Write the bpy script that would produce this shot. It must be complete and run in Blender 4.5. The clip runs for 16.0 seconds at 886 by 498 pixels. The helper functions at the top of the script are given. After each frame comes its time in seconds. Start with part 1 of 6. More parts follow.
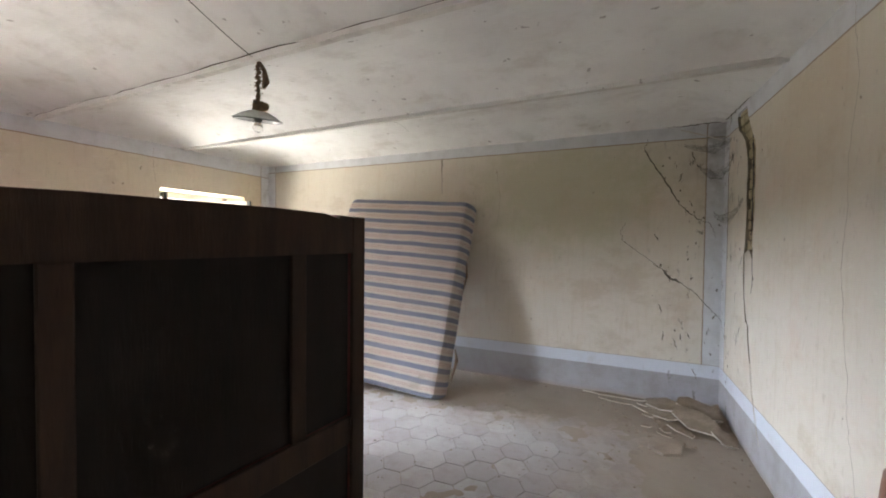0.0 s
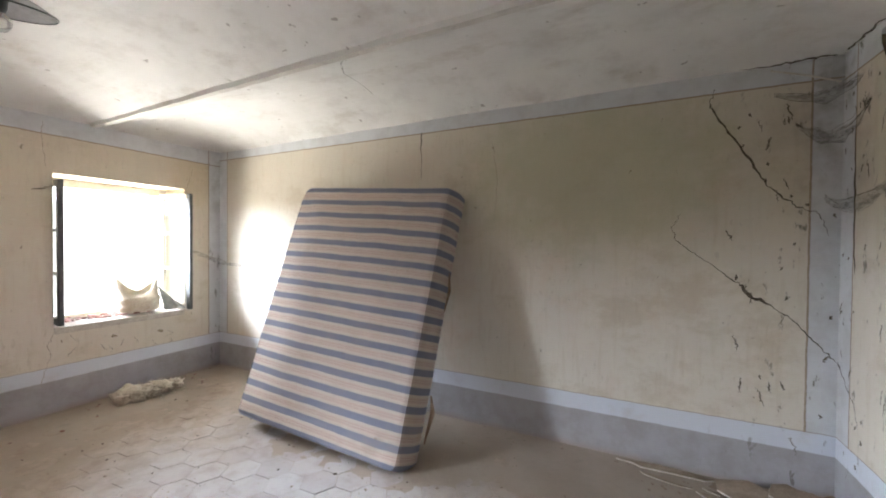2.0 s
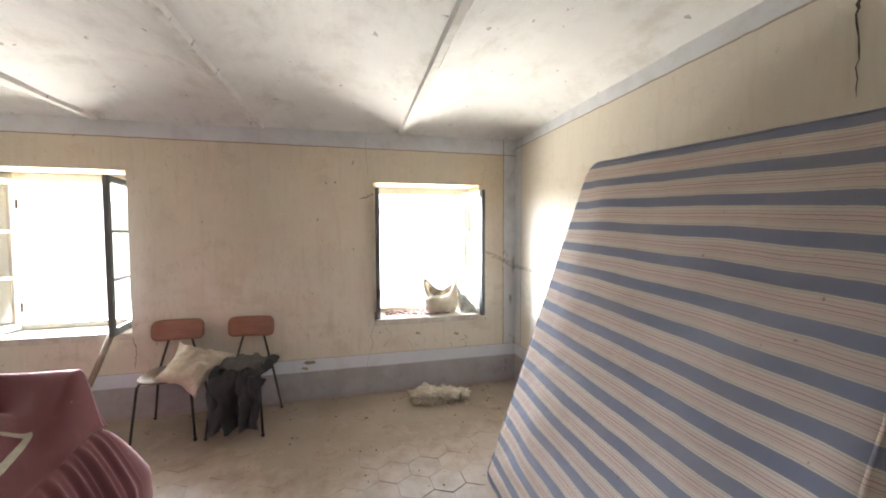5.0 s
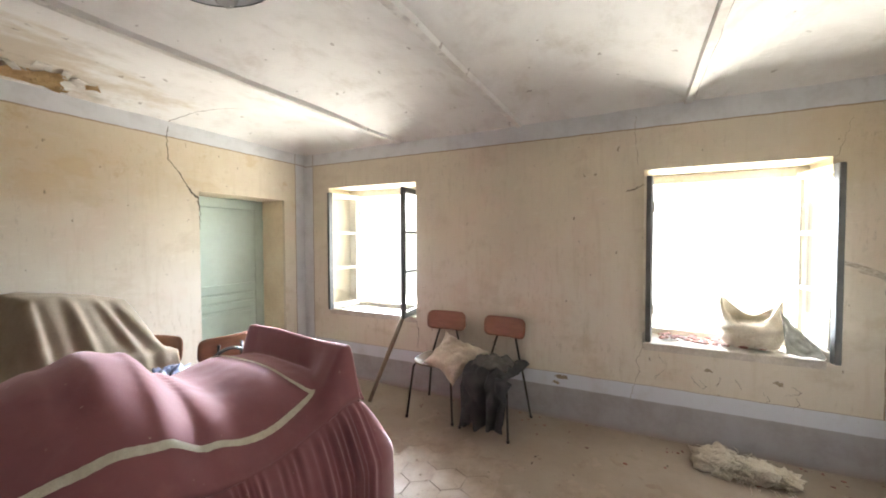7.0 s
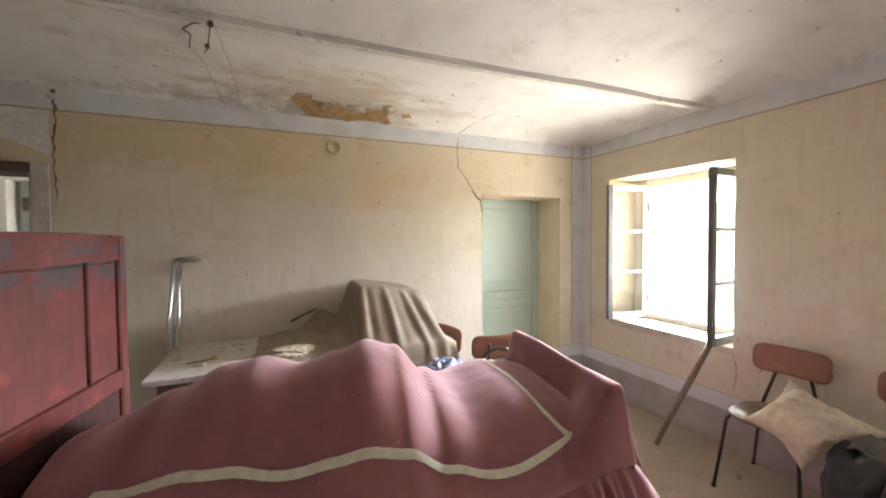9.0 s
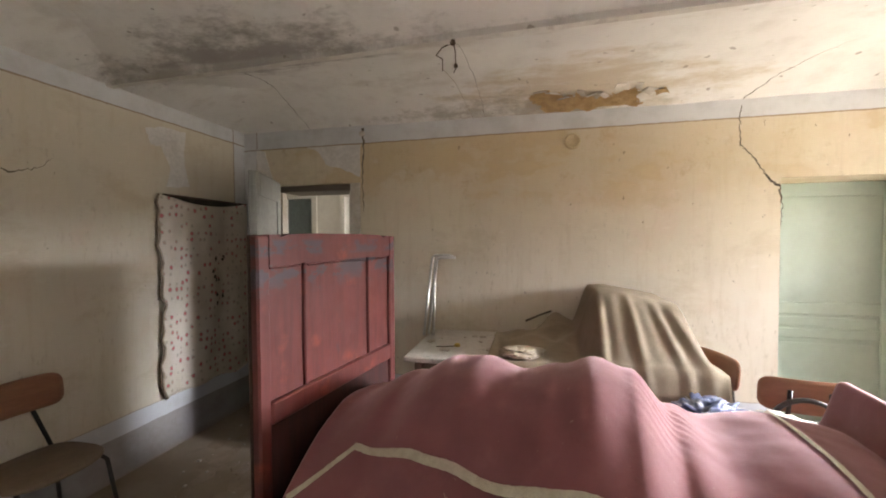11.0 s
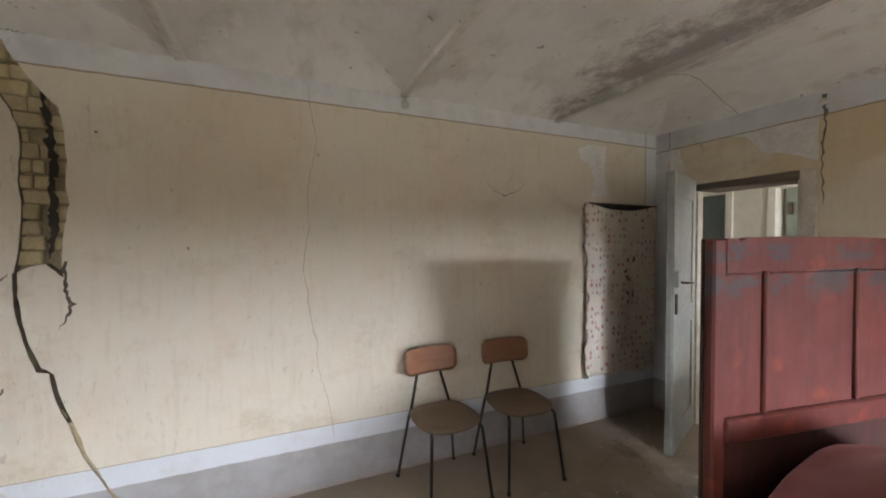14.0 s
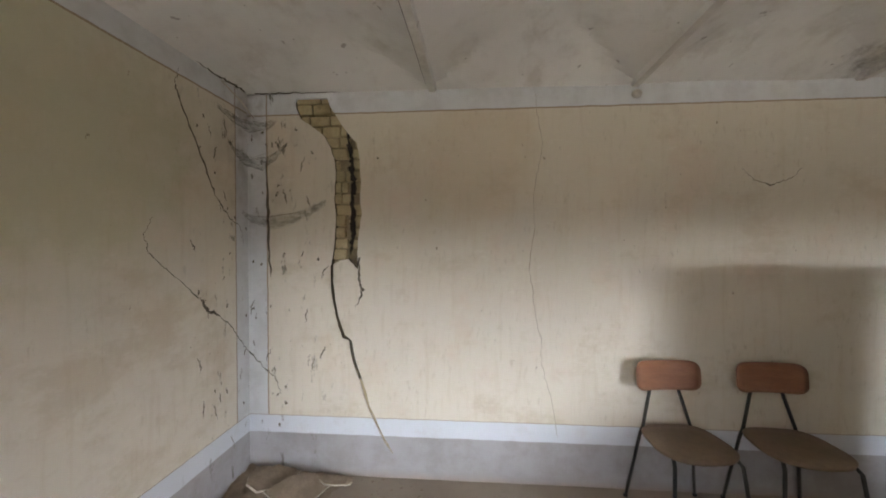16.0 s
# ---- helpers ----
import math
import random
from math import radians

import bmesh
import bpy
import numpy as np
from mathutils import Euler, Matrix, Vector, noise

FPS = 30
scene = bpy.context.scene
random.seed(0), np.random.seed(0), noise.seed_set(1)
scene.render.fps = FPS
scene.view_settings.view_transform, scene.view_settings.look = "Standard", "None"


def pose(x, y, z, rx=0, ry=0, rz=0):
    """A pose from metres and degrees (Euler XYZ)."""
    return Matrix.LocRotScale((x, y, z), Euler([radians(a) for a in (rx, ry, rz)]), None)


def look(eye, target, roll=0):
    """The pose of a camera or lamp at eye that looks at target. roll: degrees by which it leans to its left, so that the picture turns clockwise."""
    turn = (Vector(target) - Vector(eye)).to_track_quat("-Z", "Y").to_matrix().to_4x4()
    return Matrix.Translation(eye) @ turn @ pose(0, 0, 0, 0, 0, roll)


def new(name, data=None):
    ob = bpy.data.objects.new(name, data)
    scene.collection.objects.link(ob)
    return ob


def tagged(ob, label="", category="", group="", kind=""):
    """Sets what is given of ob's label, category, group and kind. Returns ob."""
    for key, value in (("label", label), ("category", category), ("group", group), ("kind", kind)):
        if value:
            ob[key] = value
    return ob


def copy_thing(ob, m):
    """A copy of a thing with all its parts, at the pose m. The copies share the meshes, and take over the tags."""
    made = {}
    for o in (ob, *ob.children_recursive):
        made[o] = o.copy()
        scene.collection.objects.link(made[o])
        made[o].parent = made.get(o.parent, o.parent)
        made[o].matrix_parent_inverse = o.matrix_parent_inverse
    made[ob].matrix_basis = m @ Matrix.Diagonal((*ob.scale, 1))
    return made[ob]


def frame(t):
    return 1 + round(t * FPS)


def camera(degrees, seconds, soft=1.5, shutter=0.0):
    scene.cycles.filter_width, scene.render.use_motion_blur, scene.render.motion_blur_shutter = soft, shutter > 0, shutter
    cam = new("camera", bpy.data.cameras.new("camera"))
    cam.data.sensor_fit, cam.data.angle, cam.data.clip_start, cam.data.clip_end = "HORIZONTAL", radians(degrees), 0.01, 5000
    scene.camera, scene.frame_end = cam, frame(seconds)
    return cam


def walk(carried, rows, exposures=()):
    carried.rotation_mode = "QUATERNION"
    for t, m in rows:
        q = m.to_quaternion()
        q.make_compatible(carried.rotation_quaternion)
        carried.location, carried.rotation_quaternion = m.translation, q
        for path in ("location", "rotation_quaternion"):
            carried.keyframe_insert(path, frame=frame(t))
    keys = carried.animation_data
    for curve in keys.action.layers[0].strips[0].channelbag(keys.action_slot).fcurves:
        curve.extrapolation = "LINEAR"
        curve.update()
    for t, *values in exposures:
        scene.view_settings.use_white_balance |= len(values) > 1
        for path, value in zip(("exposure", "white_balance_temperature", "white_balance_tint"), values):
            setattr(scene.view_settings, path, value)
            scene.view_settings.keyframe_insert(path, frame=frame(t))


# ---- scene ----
cam = camera(98.7, 16.0, 1.9)
PATH = [
    (0, (-0.887, -3.899, 1.44), (-1.684, -2.066, 1.392), 0.6),
    (0.5, (-0.911, -3.619, 1.445), (-1.71, -1.786, 1.397), 0.5),
    (1, (-0.949, -3.334, 1.449), (-1.752, -1.503, 1.404), 0.5),
    (1.5, (-1.001, -3.065, 1.453), (-1.804, -1.234, 1.413), 0.5),
    (2, (-1.033, -2.794, 1.423), (-1.909, -0.996, 1.391), 0.5),
    (2.5, (-1.107, -2.547, 1.42), (-2.198, -0.871, 1.378), 0.5),
    (3, (-1.247, -2.35, 1.434), (-2.542, -0.827, 1.388), 0.2),
    (5.5, (-1.786, -1.52, 1.519), (-3.779, -1.373, 1.43), -0.2),
    (6, (-1.875, -1.46, 1.506), (-3.864, -1.657, 1.43), -0.1),
    (6.5, (-1.962, -1.449, 1.49), (-3.885, -1.996, 1.427), -0.2),
    (7, (-2.085, -1.497, 1.475), (-3.88, -2.377, 1.417), -0.2),
    (7.5, (-2.197, -1.571, 1.474), (-3.793, -2.775, 1.421), -0.3),
    (8, (-2.27, -1.623, 1.477), (-3.601, -3.115, 1.421), -0.4),
    (10.5, (-2.529, -1.815, 1.488), (-2.414, -3.811, 1.434), -0.3),
    (11, (-2.501, -1.844, 1.488), (-2.042, -3.79, 1.435), -0.3),
    (11.5, (-2.486, -1.859, 1.483), (-1.685, -3.691, 1.436), -0.2),
    (12, (-2.446, -1.853, 1.485), (-1.347, -3.523, 1.442), -0.0),
    (12.5, (-2.419, -1.823, 1.485), (-1.077, -3.305, 1.442), 0.0),
    (13, (-2.408, -1.772, 1.487), (-0.873, -3.052, 1.452), 0.0),
    (13.5, (-2.386, -1.717, 1.491), (-0.685, -2.767, 1.453), -0.0),
    (14, (-2.372, -1.666, 1.499), (-0.537, -2.46, 1.458), -0.1),
    (14.5, (-2.352, -1.613, 1.496), (-0.423, -2.139, 1.454), -0.1),
    (15, (-2.358, -1.554, 1.478), (-0.378, -1.836, 1.455), -0.3),
    (15.5, (-2.364, -1.502, 1.468), (-0.366, -1.566, 1.451), -0.1),
    (16, (-2.364, -1.459, 1.488), (-0.37, -1.299, 1.463), -0.1),
]
EXPOSURES = [(0, -0.03, 6260, 11), (3, -0.08, 6230, 11), (5.5, -0.11, 6380, 10), (8, -0.14, 6480, 9), (10.5, -0.15, 7150, 14), (13, -0.13, 6850, 12), (16, -0.06, 6700, 11)]
walk(cam, [(t, look(*p)) for t, *p in PATH], EXPOSURES)

# room: east wall x = 0, north wall y = 0
XW, YS = -5.233, -4.76
WALL_T = 0.42
WIN_N = (-1.405, -0.385, 0.672, 1.965)
WIN_S = (-4.405, -3.325, 0.688, 2.012)
DOOR_S = (-1.03, -0.35, 0.0, 1.955)
DOOR_G = (-4.955, -4.07, 0.0, 1.875)
BEAMS = ((-1.14, -1.205), (-2.335, -2.42), (-3.515, -3.655))   # y at the west and at the east wall

# ---- world and light ----
world = bpy.data.worlds.new("sky")
scene.world = world
world.use_nodes = True
wn = world.node_tree.nodes
sky = wn.new("ShaderNodeTexSky")
sky.sky_type, sky.sun_disc = "NISHITA", False
sky.sun_elevation, sky.sun_rotation = radians(48), radians(180)
wn["Background"].inputs[1].default_value = 0.12
world.node_tree.links.new(sky.outputs[0], wn["Background"].inputs[0])

sun = new("sun", bpy.data.lights.new("sun", "SUN"))
sun.data.energy, sun.data.angle, sun.data.color = 3.0, radians(0.5), (1, 0.95, 0.86)
sun.matrix_world = look((0, -6, 8), (0, 0, 0))


def ground_glow(opening, watts):
    """Light that the sunlit ground outside throws up through a window."""
    y0, y1, z0, z1 = opening
    lamp = bpy.data.lights.new("ground_glow", "AREA")
    lamp.shape, lamp.size, lamp.size_y = "RECTANGLE", y1 - y0 + 0.5, 1.0
    lamp.energy, lamp.color = watts, (1.0, 0.955, 0.86)
    ob = new("ground_glow", lamp)
    yc = (y0 + y1) / 2
    ob.matrix_world = look((-6.2, yc, 0.24), (XW, yc, 1.7))


def sky_strip(y0, y1, z0, z1, radiance):
    """A stretch of bright low sky to the west, seen through the windows."""
    lamp = bpy.data.lights.new("skylight", "AREA")
    lamp.shape, lamp.size, lamp.size_y = "RECTANGLE", y1 - y0, z1 - z0
    lamp.energy, lamp.color = radiance * (y1 - y0) * (z1 - z0), (0.89, 0.965, 1.08)
    yc, zc = (y0 + y1) / 2, (z0 + z1) / 2
    new("skylight", lamp).matrix_world = look((-10.0, yc, zc), (-5.0, yc, zc))


sky_strip(-7.4, -3.1, 2.1, 4.8, 760)
sky_strip(-9.0, -7.4, 2.3, 5.0, 720)
sky_strip(-13.0, -9.0, 2.7, 5.0, 210)
sky_strip(-3.1, 0.5, 2.1, 4.4, 230)
# sunlit ground and slope a little farther off, lower than the sills
far_ground = new("far_ground", bpy.data.lights.new("far_ground", "AREA"))
far_ground.data.shape, far_ground.data.size, far_ground.data.size_y = "RECTANGLE", 9.0, 2.4
far_ground.data.energy, far_ground.data.color = 2100, (1.0, 0.955, 0.86)
far_ground.matrix_world = look((-9.6, -2.4, -1.0), (-5.2, -2.4, 1.2))
ground_glow(WIN_N, 190)
ground_glow(WIN_S, 190)
hall_lamp = new("hall_daylight", bpy.data.lights.new("hall_daylight", "AREA"))
hall_lamp.data.shape, hall_lamp.data.size, hall_lamp.data.size_y = "RECTANGLE", 0.9, 1.2
hall_lamp.data.energy = 28
hall_lamp.matrix_world = look((-1.52, -6.0, 1.5), (0, -6.0, 1.4))


# ---- node helpers ----
class Nodes:
    def __init__(self, name, rough=0.9, metal=0.0):
        self.m = bpy.data.materials.new(name)
        self.m.use_nodes = True
        self.t = self.m.node_tree
        self.b = self.t.nodes["Principled BSDF"]
        self.b.inputs["Roughness"].default_value = rough
        self.b.inputs["Metallic"].default_value = metal
        self.geo = None

    def put(self, v, sock):
        if isinstance(v, bpy.types.NodeSocket):
            self.t.links.new(v, sock)
        elif isinstance(v, (tuple, list)) and len(v) == 3 and sock.type == "RGBA":
            sock.default_value = (*v, 1)
        else:
            sock.default_value = v

    def math(self, op, a, b=0.0, c=0.0):
        n = self.t.nodes.new("ShaderNodeMath")
        n.operation = op
        for i, v in enumerate((a, b, c)):
            self.put(v, n.inputs[i])
        return n.outputs[0]

    def pos(self):
        if self.geo is None:
            self.geo = self.t.nodes.new("ShaderNodeNewGeometry")
            s = self.t.nodes.new("ShaderNodeSeparateXYZ")
            self.t.links.new(self.geo.outputs["Position"], s.inputs[0])
            self.xyz = s.outputs
        return self.xyz

    def world_pos(self):
        self.pos()
        return self.geo.outputs["Position"]

    def obj(self):
        return self.t.nodes.new("ShaderNodeTexCoord").outputs["Object"]

    def rand(self):
        return self.t.nodes.new("ShaderNodeObjectInfo").outputs["Random"]

    def scaled(self, vec, s, off=(0, 0, 0)):
        n = self.t.nodes.new("ShaderNodeMapping")
        self.t.links.new(vec, n.inputs[0])
        n.inputs["Scale"].default_value = s
        n.inputs["Location"].default_value = off
        return n.outputs[0]

    def noise(self, vec, scale, detail=4, rough=0.6, dist=0.0):
        n = self.t.nodes.new("ShaderNodeTexNoise")
        self.t.links.new(vec, n.inputs["Vector"])
        n.inputs["Scale"].default_value = scale
        n.inputs["Detail"].default_value = detail
        n.inputs["Roughness"].default_value = rough
        n.inputs["Distortion"].default_value = dist
        return n.outputs[0]

    def voronoi(self, vec, scale, feature="F1"):
        n = self.t.nodes.new("ShaderNodeTexVoronoi")
        n.feature = feature
        self.t.links.new(vec, n.inputs["Vector"])
        n.inputs["Scale"].default_value = scale
        return n.outputs["Distance"]

    def ramp(self, v, lo, hi, a=0.0, b=1.0, kind="SMOOTHSTEP"):
        n = self.t.nodes.new("ShaderNodeMapRange")
        n.interpolation_type = kind
        for i, x in enumerate((v, lo, hi, a, b)):
            self.put(x, n.inputs[i])
        return n.outputs[0]

    def mix(self, f, a, b, mode="MIX"):
        n = self.t.nodes.new("ShaderNodeMix")
        n.data_type, n.blend_type = "RGBA", mode
        self.put(f, n.inputs["Factor"])
        self.put(a, n.inputs[6])
        self.put(b, n.inputs[7])
        return n.outputs[2]

    def bump(self, h, strength=0.3, dist=0.01):
        n = self.t.nodes.new("ShaderNodeBump")
        n.inputs["Strength"].default_value = strength
        n.inputs["Distance"].default_value = dist
        self.t.links.new(h, n.inputs["Height"])
        self.t.links.new(n.outputs[0], self.b.inputs["Normal"])

    def color(self, c):
        self.put(c, self.b.inputs["Base Color"])
        return self.m


def blend(name, a, b, scale, rough=0.85, bump=0.2, metal=0.0, fine=8.0, lo=0.35, hi=0.65, stretch=(1, 1, 1), dist=0.01, spots=0.0, grain=0.35):
    n = Nodes(name, rough, metal)
    v = n.scaled(n.obj(), stretch)
    big = n.noise(v, scale, 5)
    small = n.noise(v, scale * fine, 4, 0.65)
    c = n.mix(n.ramp(big, lo, hi), a, b)
    c = n.mix(n.ramp(small, 0.3, 0.75, 0.0, grain), c, tuple(x * 0.6 for x in a))
    if spots:
        c = n.mix(n.ramp(n.noise(v, scale * 3.3, 3), 0.62, 0.72, 0, spots), c, tuple(x * 0.35 for x in b))
    if bump:
        n.bump(small, bump, dist)
    return n.color(c)


OCHRE, OCHRE2, PALE = (0.63, 0.56, 0.43), (0.57, 0.51, 0.40), (0.66, 0.61, 0.53)


def wall_paint(name, axis, a0, a1, top, warm=0.0, mould=0.0, mould_at=None, head_shadow=None, stain=None, grey=0.0):
    """Limewash panel with white borders, pale stripe and grey plinth."""
    n = Nodes(name, 0.92)
    xyz, p = n.pos(), n.world_pos()
    wob = n.math("MULTIPLY", n.math("SUBTRACT", n.noise(p, 9, 3), 0.5), 0.012)
    z = n.math("ADD", xyz[2], wob)
    a = n.math("ADD", xyz[0 if axis == "x" else 1], wob)
    big, mid, fine = n.noise(p, 1.1, 4, 0.55), n.noise(p, 5.5, 5, 0.65), n.noise(p, 60, 4, 0.7)
    c = n.mix(n.ramp(big, 0.36, 0.64), OCHRE, OCHRE2)
    c = n.mix(grey, c, (0.60, 0.565, 0.495))
    c = n.mix(n.ramp(n.math("ADD", xyz[2], n.math("MULTIPLY", n.math("SUBTRACT", big, 0.5), 1.2)), 1.7, 0.9, 0, 0.75), c, PALE)
    c = n.mix(n.ramp(n.noise(p, 2.4, 4, 0.6), 0.52, 0.7, 0, 0.5), c, (0.62, 0.50, 0.40))
    streak = n.noise(n.scaled(p, (22, 22, 2.2)), 1, 3)
    c = n.mix(n.ramp(streak, 0.5, 0.75, 0, 0.25), c, (0.47, 0.39, 0.27))
    brush = n.math("MULTIPLY", n.ramp(n.noise(n.scaled(p, (34, 34, 11)), 1, 4, 0.7), 0.54, 0.72), n.ramp(n.noise(p, 2.1, 3), 0.40, 0.62))
    c = n.mix(n.math("MULTIPLY", brush, 0.5), c, (0.40, 0.34, 0.25))
    c = n.mix(n.ramp(n.noise(n.scaled(p, (1, 1, 1.6), (3.1, 7.7, 1.3)), 1.9, 6, 0.7), 0.52, 0.68, 0, 0.42), c, (0.46, 0.385, 0.27))
    c = n.mix(n.ramp(n.noise(n.scaled(p, (9, 9, 24)), 1, 4, 0.7), 0.58, 0.72, 0, 0.28), c, (0.72, 0.68, 0.60))
    c = n.mix(n.ramp(mid, 0.55, 0.8, 0, 0.35), c, (0.50, 0.44, 0.33))
    if stain:
        (sa, sz, ra, rz, col, amt) = stain
        d = n.math("ADD", n.math("POWER", n.math("DIVIDE", n.math("SUBTRACT", a, sa), ra), 2.0), n.math("POWER", n.math("DIVIDE", n.math("SUBTRACT", z, sz), rz), 2.0))
        d = n.math("ADD", d, n.math("MULTIPLY", n.math("SUBTRACT", mid, 0.5), 2.2))
        c = n.mix(n.ramp(d, 1.1, 0.1, 0, amt), c, col)
    if warm:
        high = n.ramp(n.math("ADD", z, n.math("MULTIPLY", n.math("SUBTRACT", big, 0.5), 0.8)), 1.55, 2.05)
        blot = n.noise(n.scaled(p, (1, 1, 1.5), (2.3, 0.4, 5.2)), 1.5, 5, 0.55)
        c = n.mix(n.math("MULTIPLY", high, n.ramp(blot, 0.47, 0.60, 0, warm)), c, (0.55, 0.42, 0.235))
        tide = n.ramp(n.math("ABSOLUTE", n.math("SUBTRACT", blot, 0.56)), 0.035, 0.004, 0, warm * 0.22)
        c = n.mix(n.math("MULTIPLY", high, tide), c, (0.42, 0.29, 0.15))
        c = n.mix(n.math("MULTIPLY", high, n.ramp(n.noise(p, 4.2, 6, 0.7), 0.56, 0.70, 0, warm)), c, (0.44, 0.33, 0.19))
    # faint cast shadow of the headboard, mixed into the wall colour
    if head_shadow:
        g0, g1, gz = head_shadow
        inside = n.math("MULTIPLY", n.math("MULTIPLY", n.ramp(a, g0, g0 + 0.03), n.ramp(a, g1, g1 - 0.03)), n.ramp(z, gz, gz - 0.025))
        c = n.mix(n.math("MULTIPLY", inside, 0.06), c, (0.42, 0.40, 0.27))
    # small dark flecks
    fleck = n.ramp(n.noise(n.scaled(p, (1, 1, 0.7)), 23, 3, 0.55), 0.70, 0.76, 0, 0.7)
    c = n.mix(fleck, c, (0.17, 0.13, 0.09))
    white = n.mix(n.ramp(mid, 0.4, 0.7, 0, 0.6), (0.60, 0.61, 0.62), (0.47, 0.47, 0.47))
    border = n.math("MAXIMUM", n.ramp(a, a0 + 0.132, a0 + 0.126), n.ramp(a, a1 - 0.132, a1 - 0.126))
    topband = n.ramp(z, top - 0.003, top + 0.003)
    low = n.ramp(z, 0.384, 0.378)
    line = n.math("MINIMUM", n.math("ABSOLUTE", n.math("SUBTRACT", z, top)), n.math("ABSOLUTE", n.math("SUBTRACT", z, 0.381)))
    line = n.math("MINIMUM", line, n.math("ABSOLUTE", n.math("SUBTRACT", a, a0 + 0.129)))
    line = n.math("MINIMUM", line, n.math("ABSOLUTE", n.math("SUBTRACT", a, a1 - 0.129)))
    frame_mask = n.math("MAXIMUM", n.math("MAXIMUM", border, topband), low)
    c = n.mix(frame_mask, c, white)
    c = n.mix(n.math("MULTIPLY", n.ramp(line, 0.006, 0.0035), n.ramp(fine, 0.3, 0.5, 0.35, 0.8)), c, (0.25, 0.17, 0.10))
    c = n.mix(n.math("MULTIPLY", low, n.ramp(z, 0.266, 0.392)), c, (0.60, 0.64, 0.69))
    stripe = n.mix(n.ramp(mid, 0.5, 0.75, 0, 0.5), (0.60, 0.63, 0.68), (0.48, 0.47, 0.47))
    c = n.mix(low, c, stripe)
    plinth = n.mix(n.ramp(mid, 0.35, 0.7), (0.37, 0.36, 0.375), (0.31, 0.295, 0.29))
    plinth = n.mix(n.ramp(n.math("ADD", z, n.math("MULTIPLY", mid, 0.12)), 0.13, 0.03, 0, 0.75), plinth, (0.33, 0.26, 0.19))
    c = n.mix(n.ramp(z, 0.272, 0.267), c, plinth)
    if mould_at:
        ma, mr = mould_at
        near = n.ramp(n.math("ABSOLUTE", n.math("SUBTRACT", a, ma)), mr, 0.05)
        spots = n.ramp(n.noise(n.scaled(p, (1, 1, 0.42)), 15, 4, 0.7), 0.60, 0.68)
        c = n.mix(n.math("MULTIPLY", n.math("MULTIPLY", near, spots), mould), c, (0.13, 0.115, 0.09))
        smear = n.ramp(n.noise(p, 3.6, 5, 0.6), 0.45, 0.66, 0, 0.6)
        up = n.ramp(z, 1.3, 2.2)
        c = n.mix(n.math("MULTIPLY", n.math("MULTIPLY", n.ramp(n.math("ABSOLUTE", n.math("SUBTRACT", a, ma)), mr * 0.6, 0.0), smear), up), c, (0.19, 0.165, 0.13))
    n.bump(n.math("ADD", n.math("MULTIPLY", fine, 0.25), mid), 0.35, 0.006)
    return n.color(c)


M_WEST = wall_paint("limewash_west", "y", YS, 0, 2.268, mould=0.6, mould_at=(0, 0.32), stain=(-0.3, 2.1, 0.3, 0.4, (0.55, 0.42, 0.25), 0.35))
M_NORTH = wall_paint("limewash_north", "x", XW, 0, 2.335, grey=0.45, mould=0.85, mould_at=(0, 0.75), stain=(-1.3, 1.95, 1.0, 0.7, (0.47, 0.455, 0.31), 0.7))
M_EAST = wall_paint("limewash_east", "y", YS, 0, 2.318, grey=0.4, mould=0.9, mould_at=(0, 0.8), head_shadow=(-3.87, -2.71, 1.325), stain=(-1.45, 2.0, 0.5, 0.5, (0.52, 0.42, 0.28), 0.38))
M_SOUTH = wall_paint("limewash_south", "x", XW, 0, 2.277, warm=0.6, stain=(-3.0, 2.12, 1.6, 0.45, (0.55, 0.45, 0.29), 0.5))


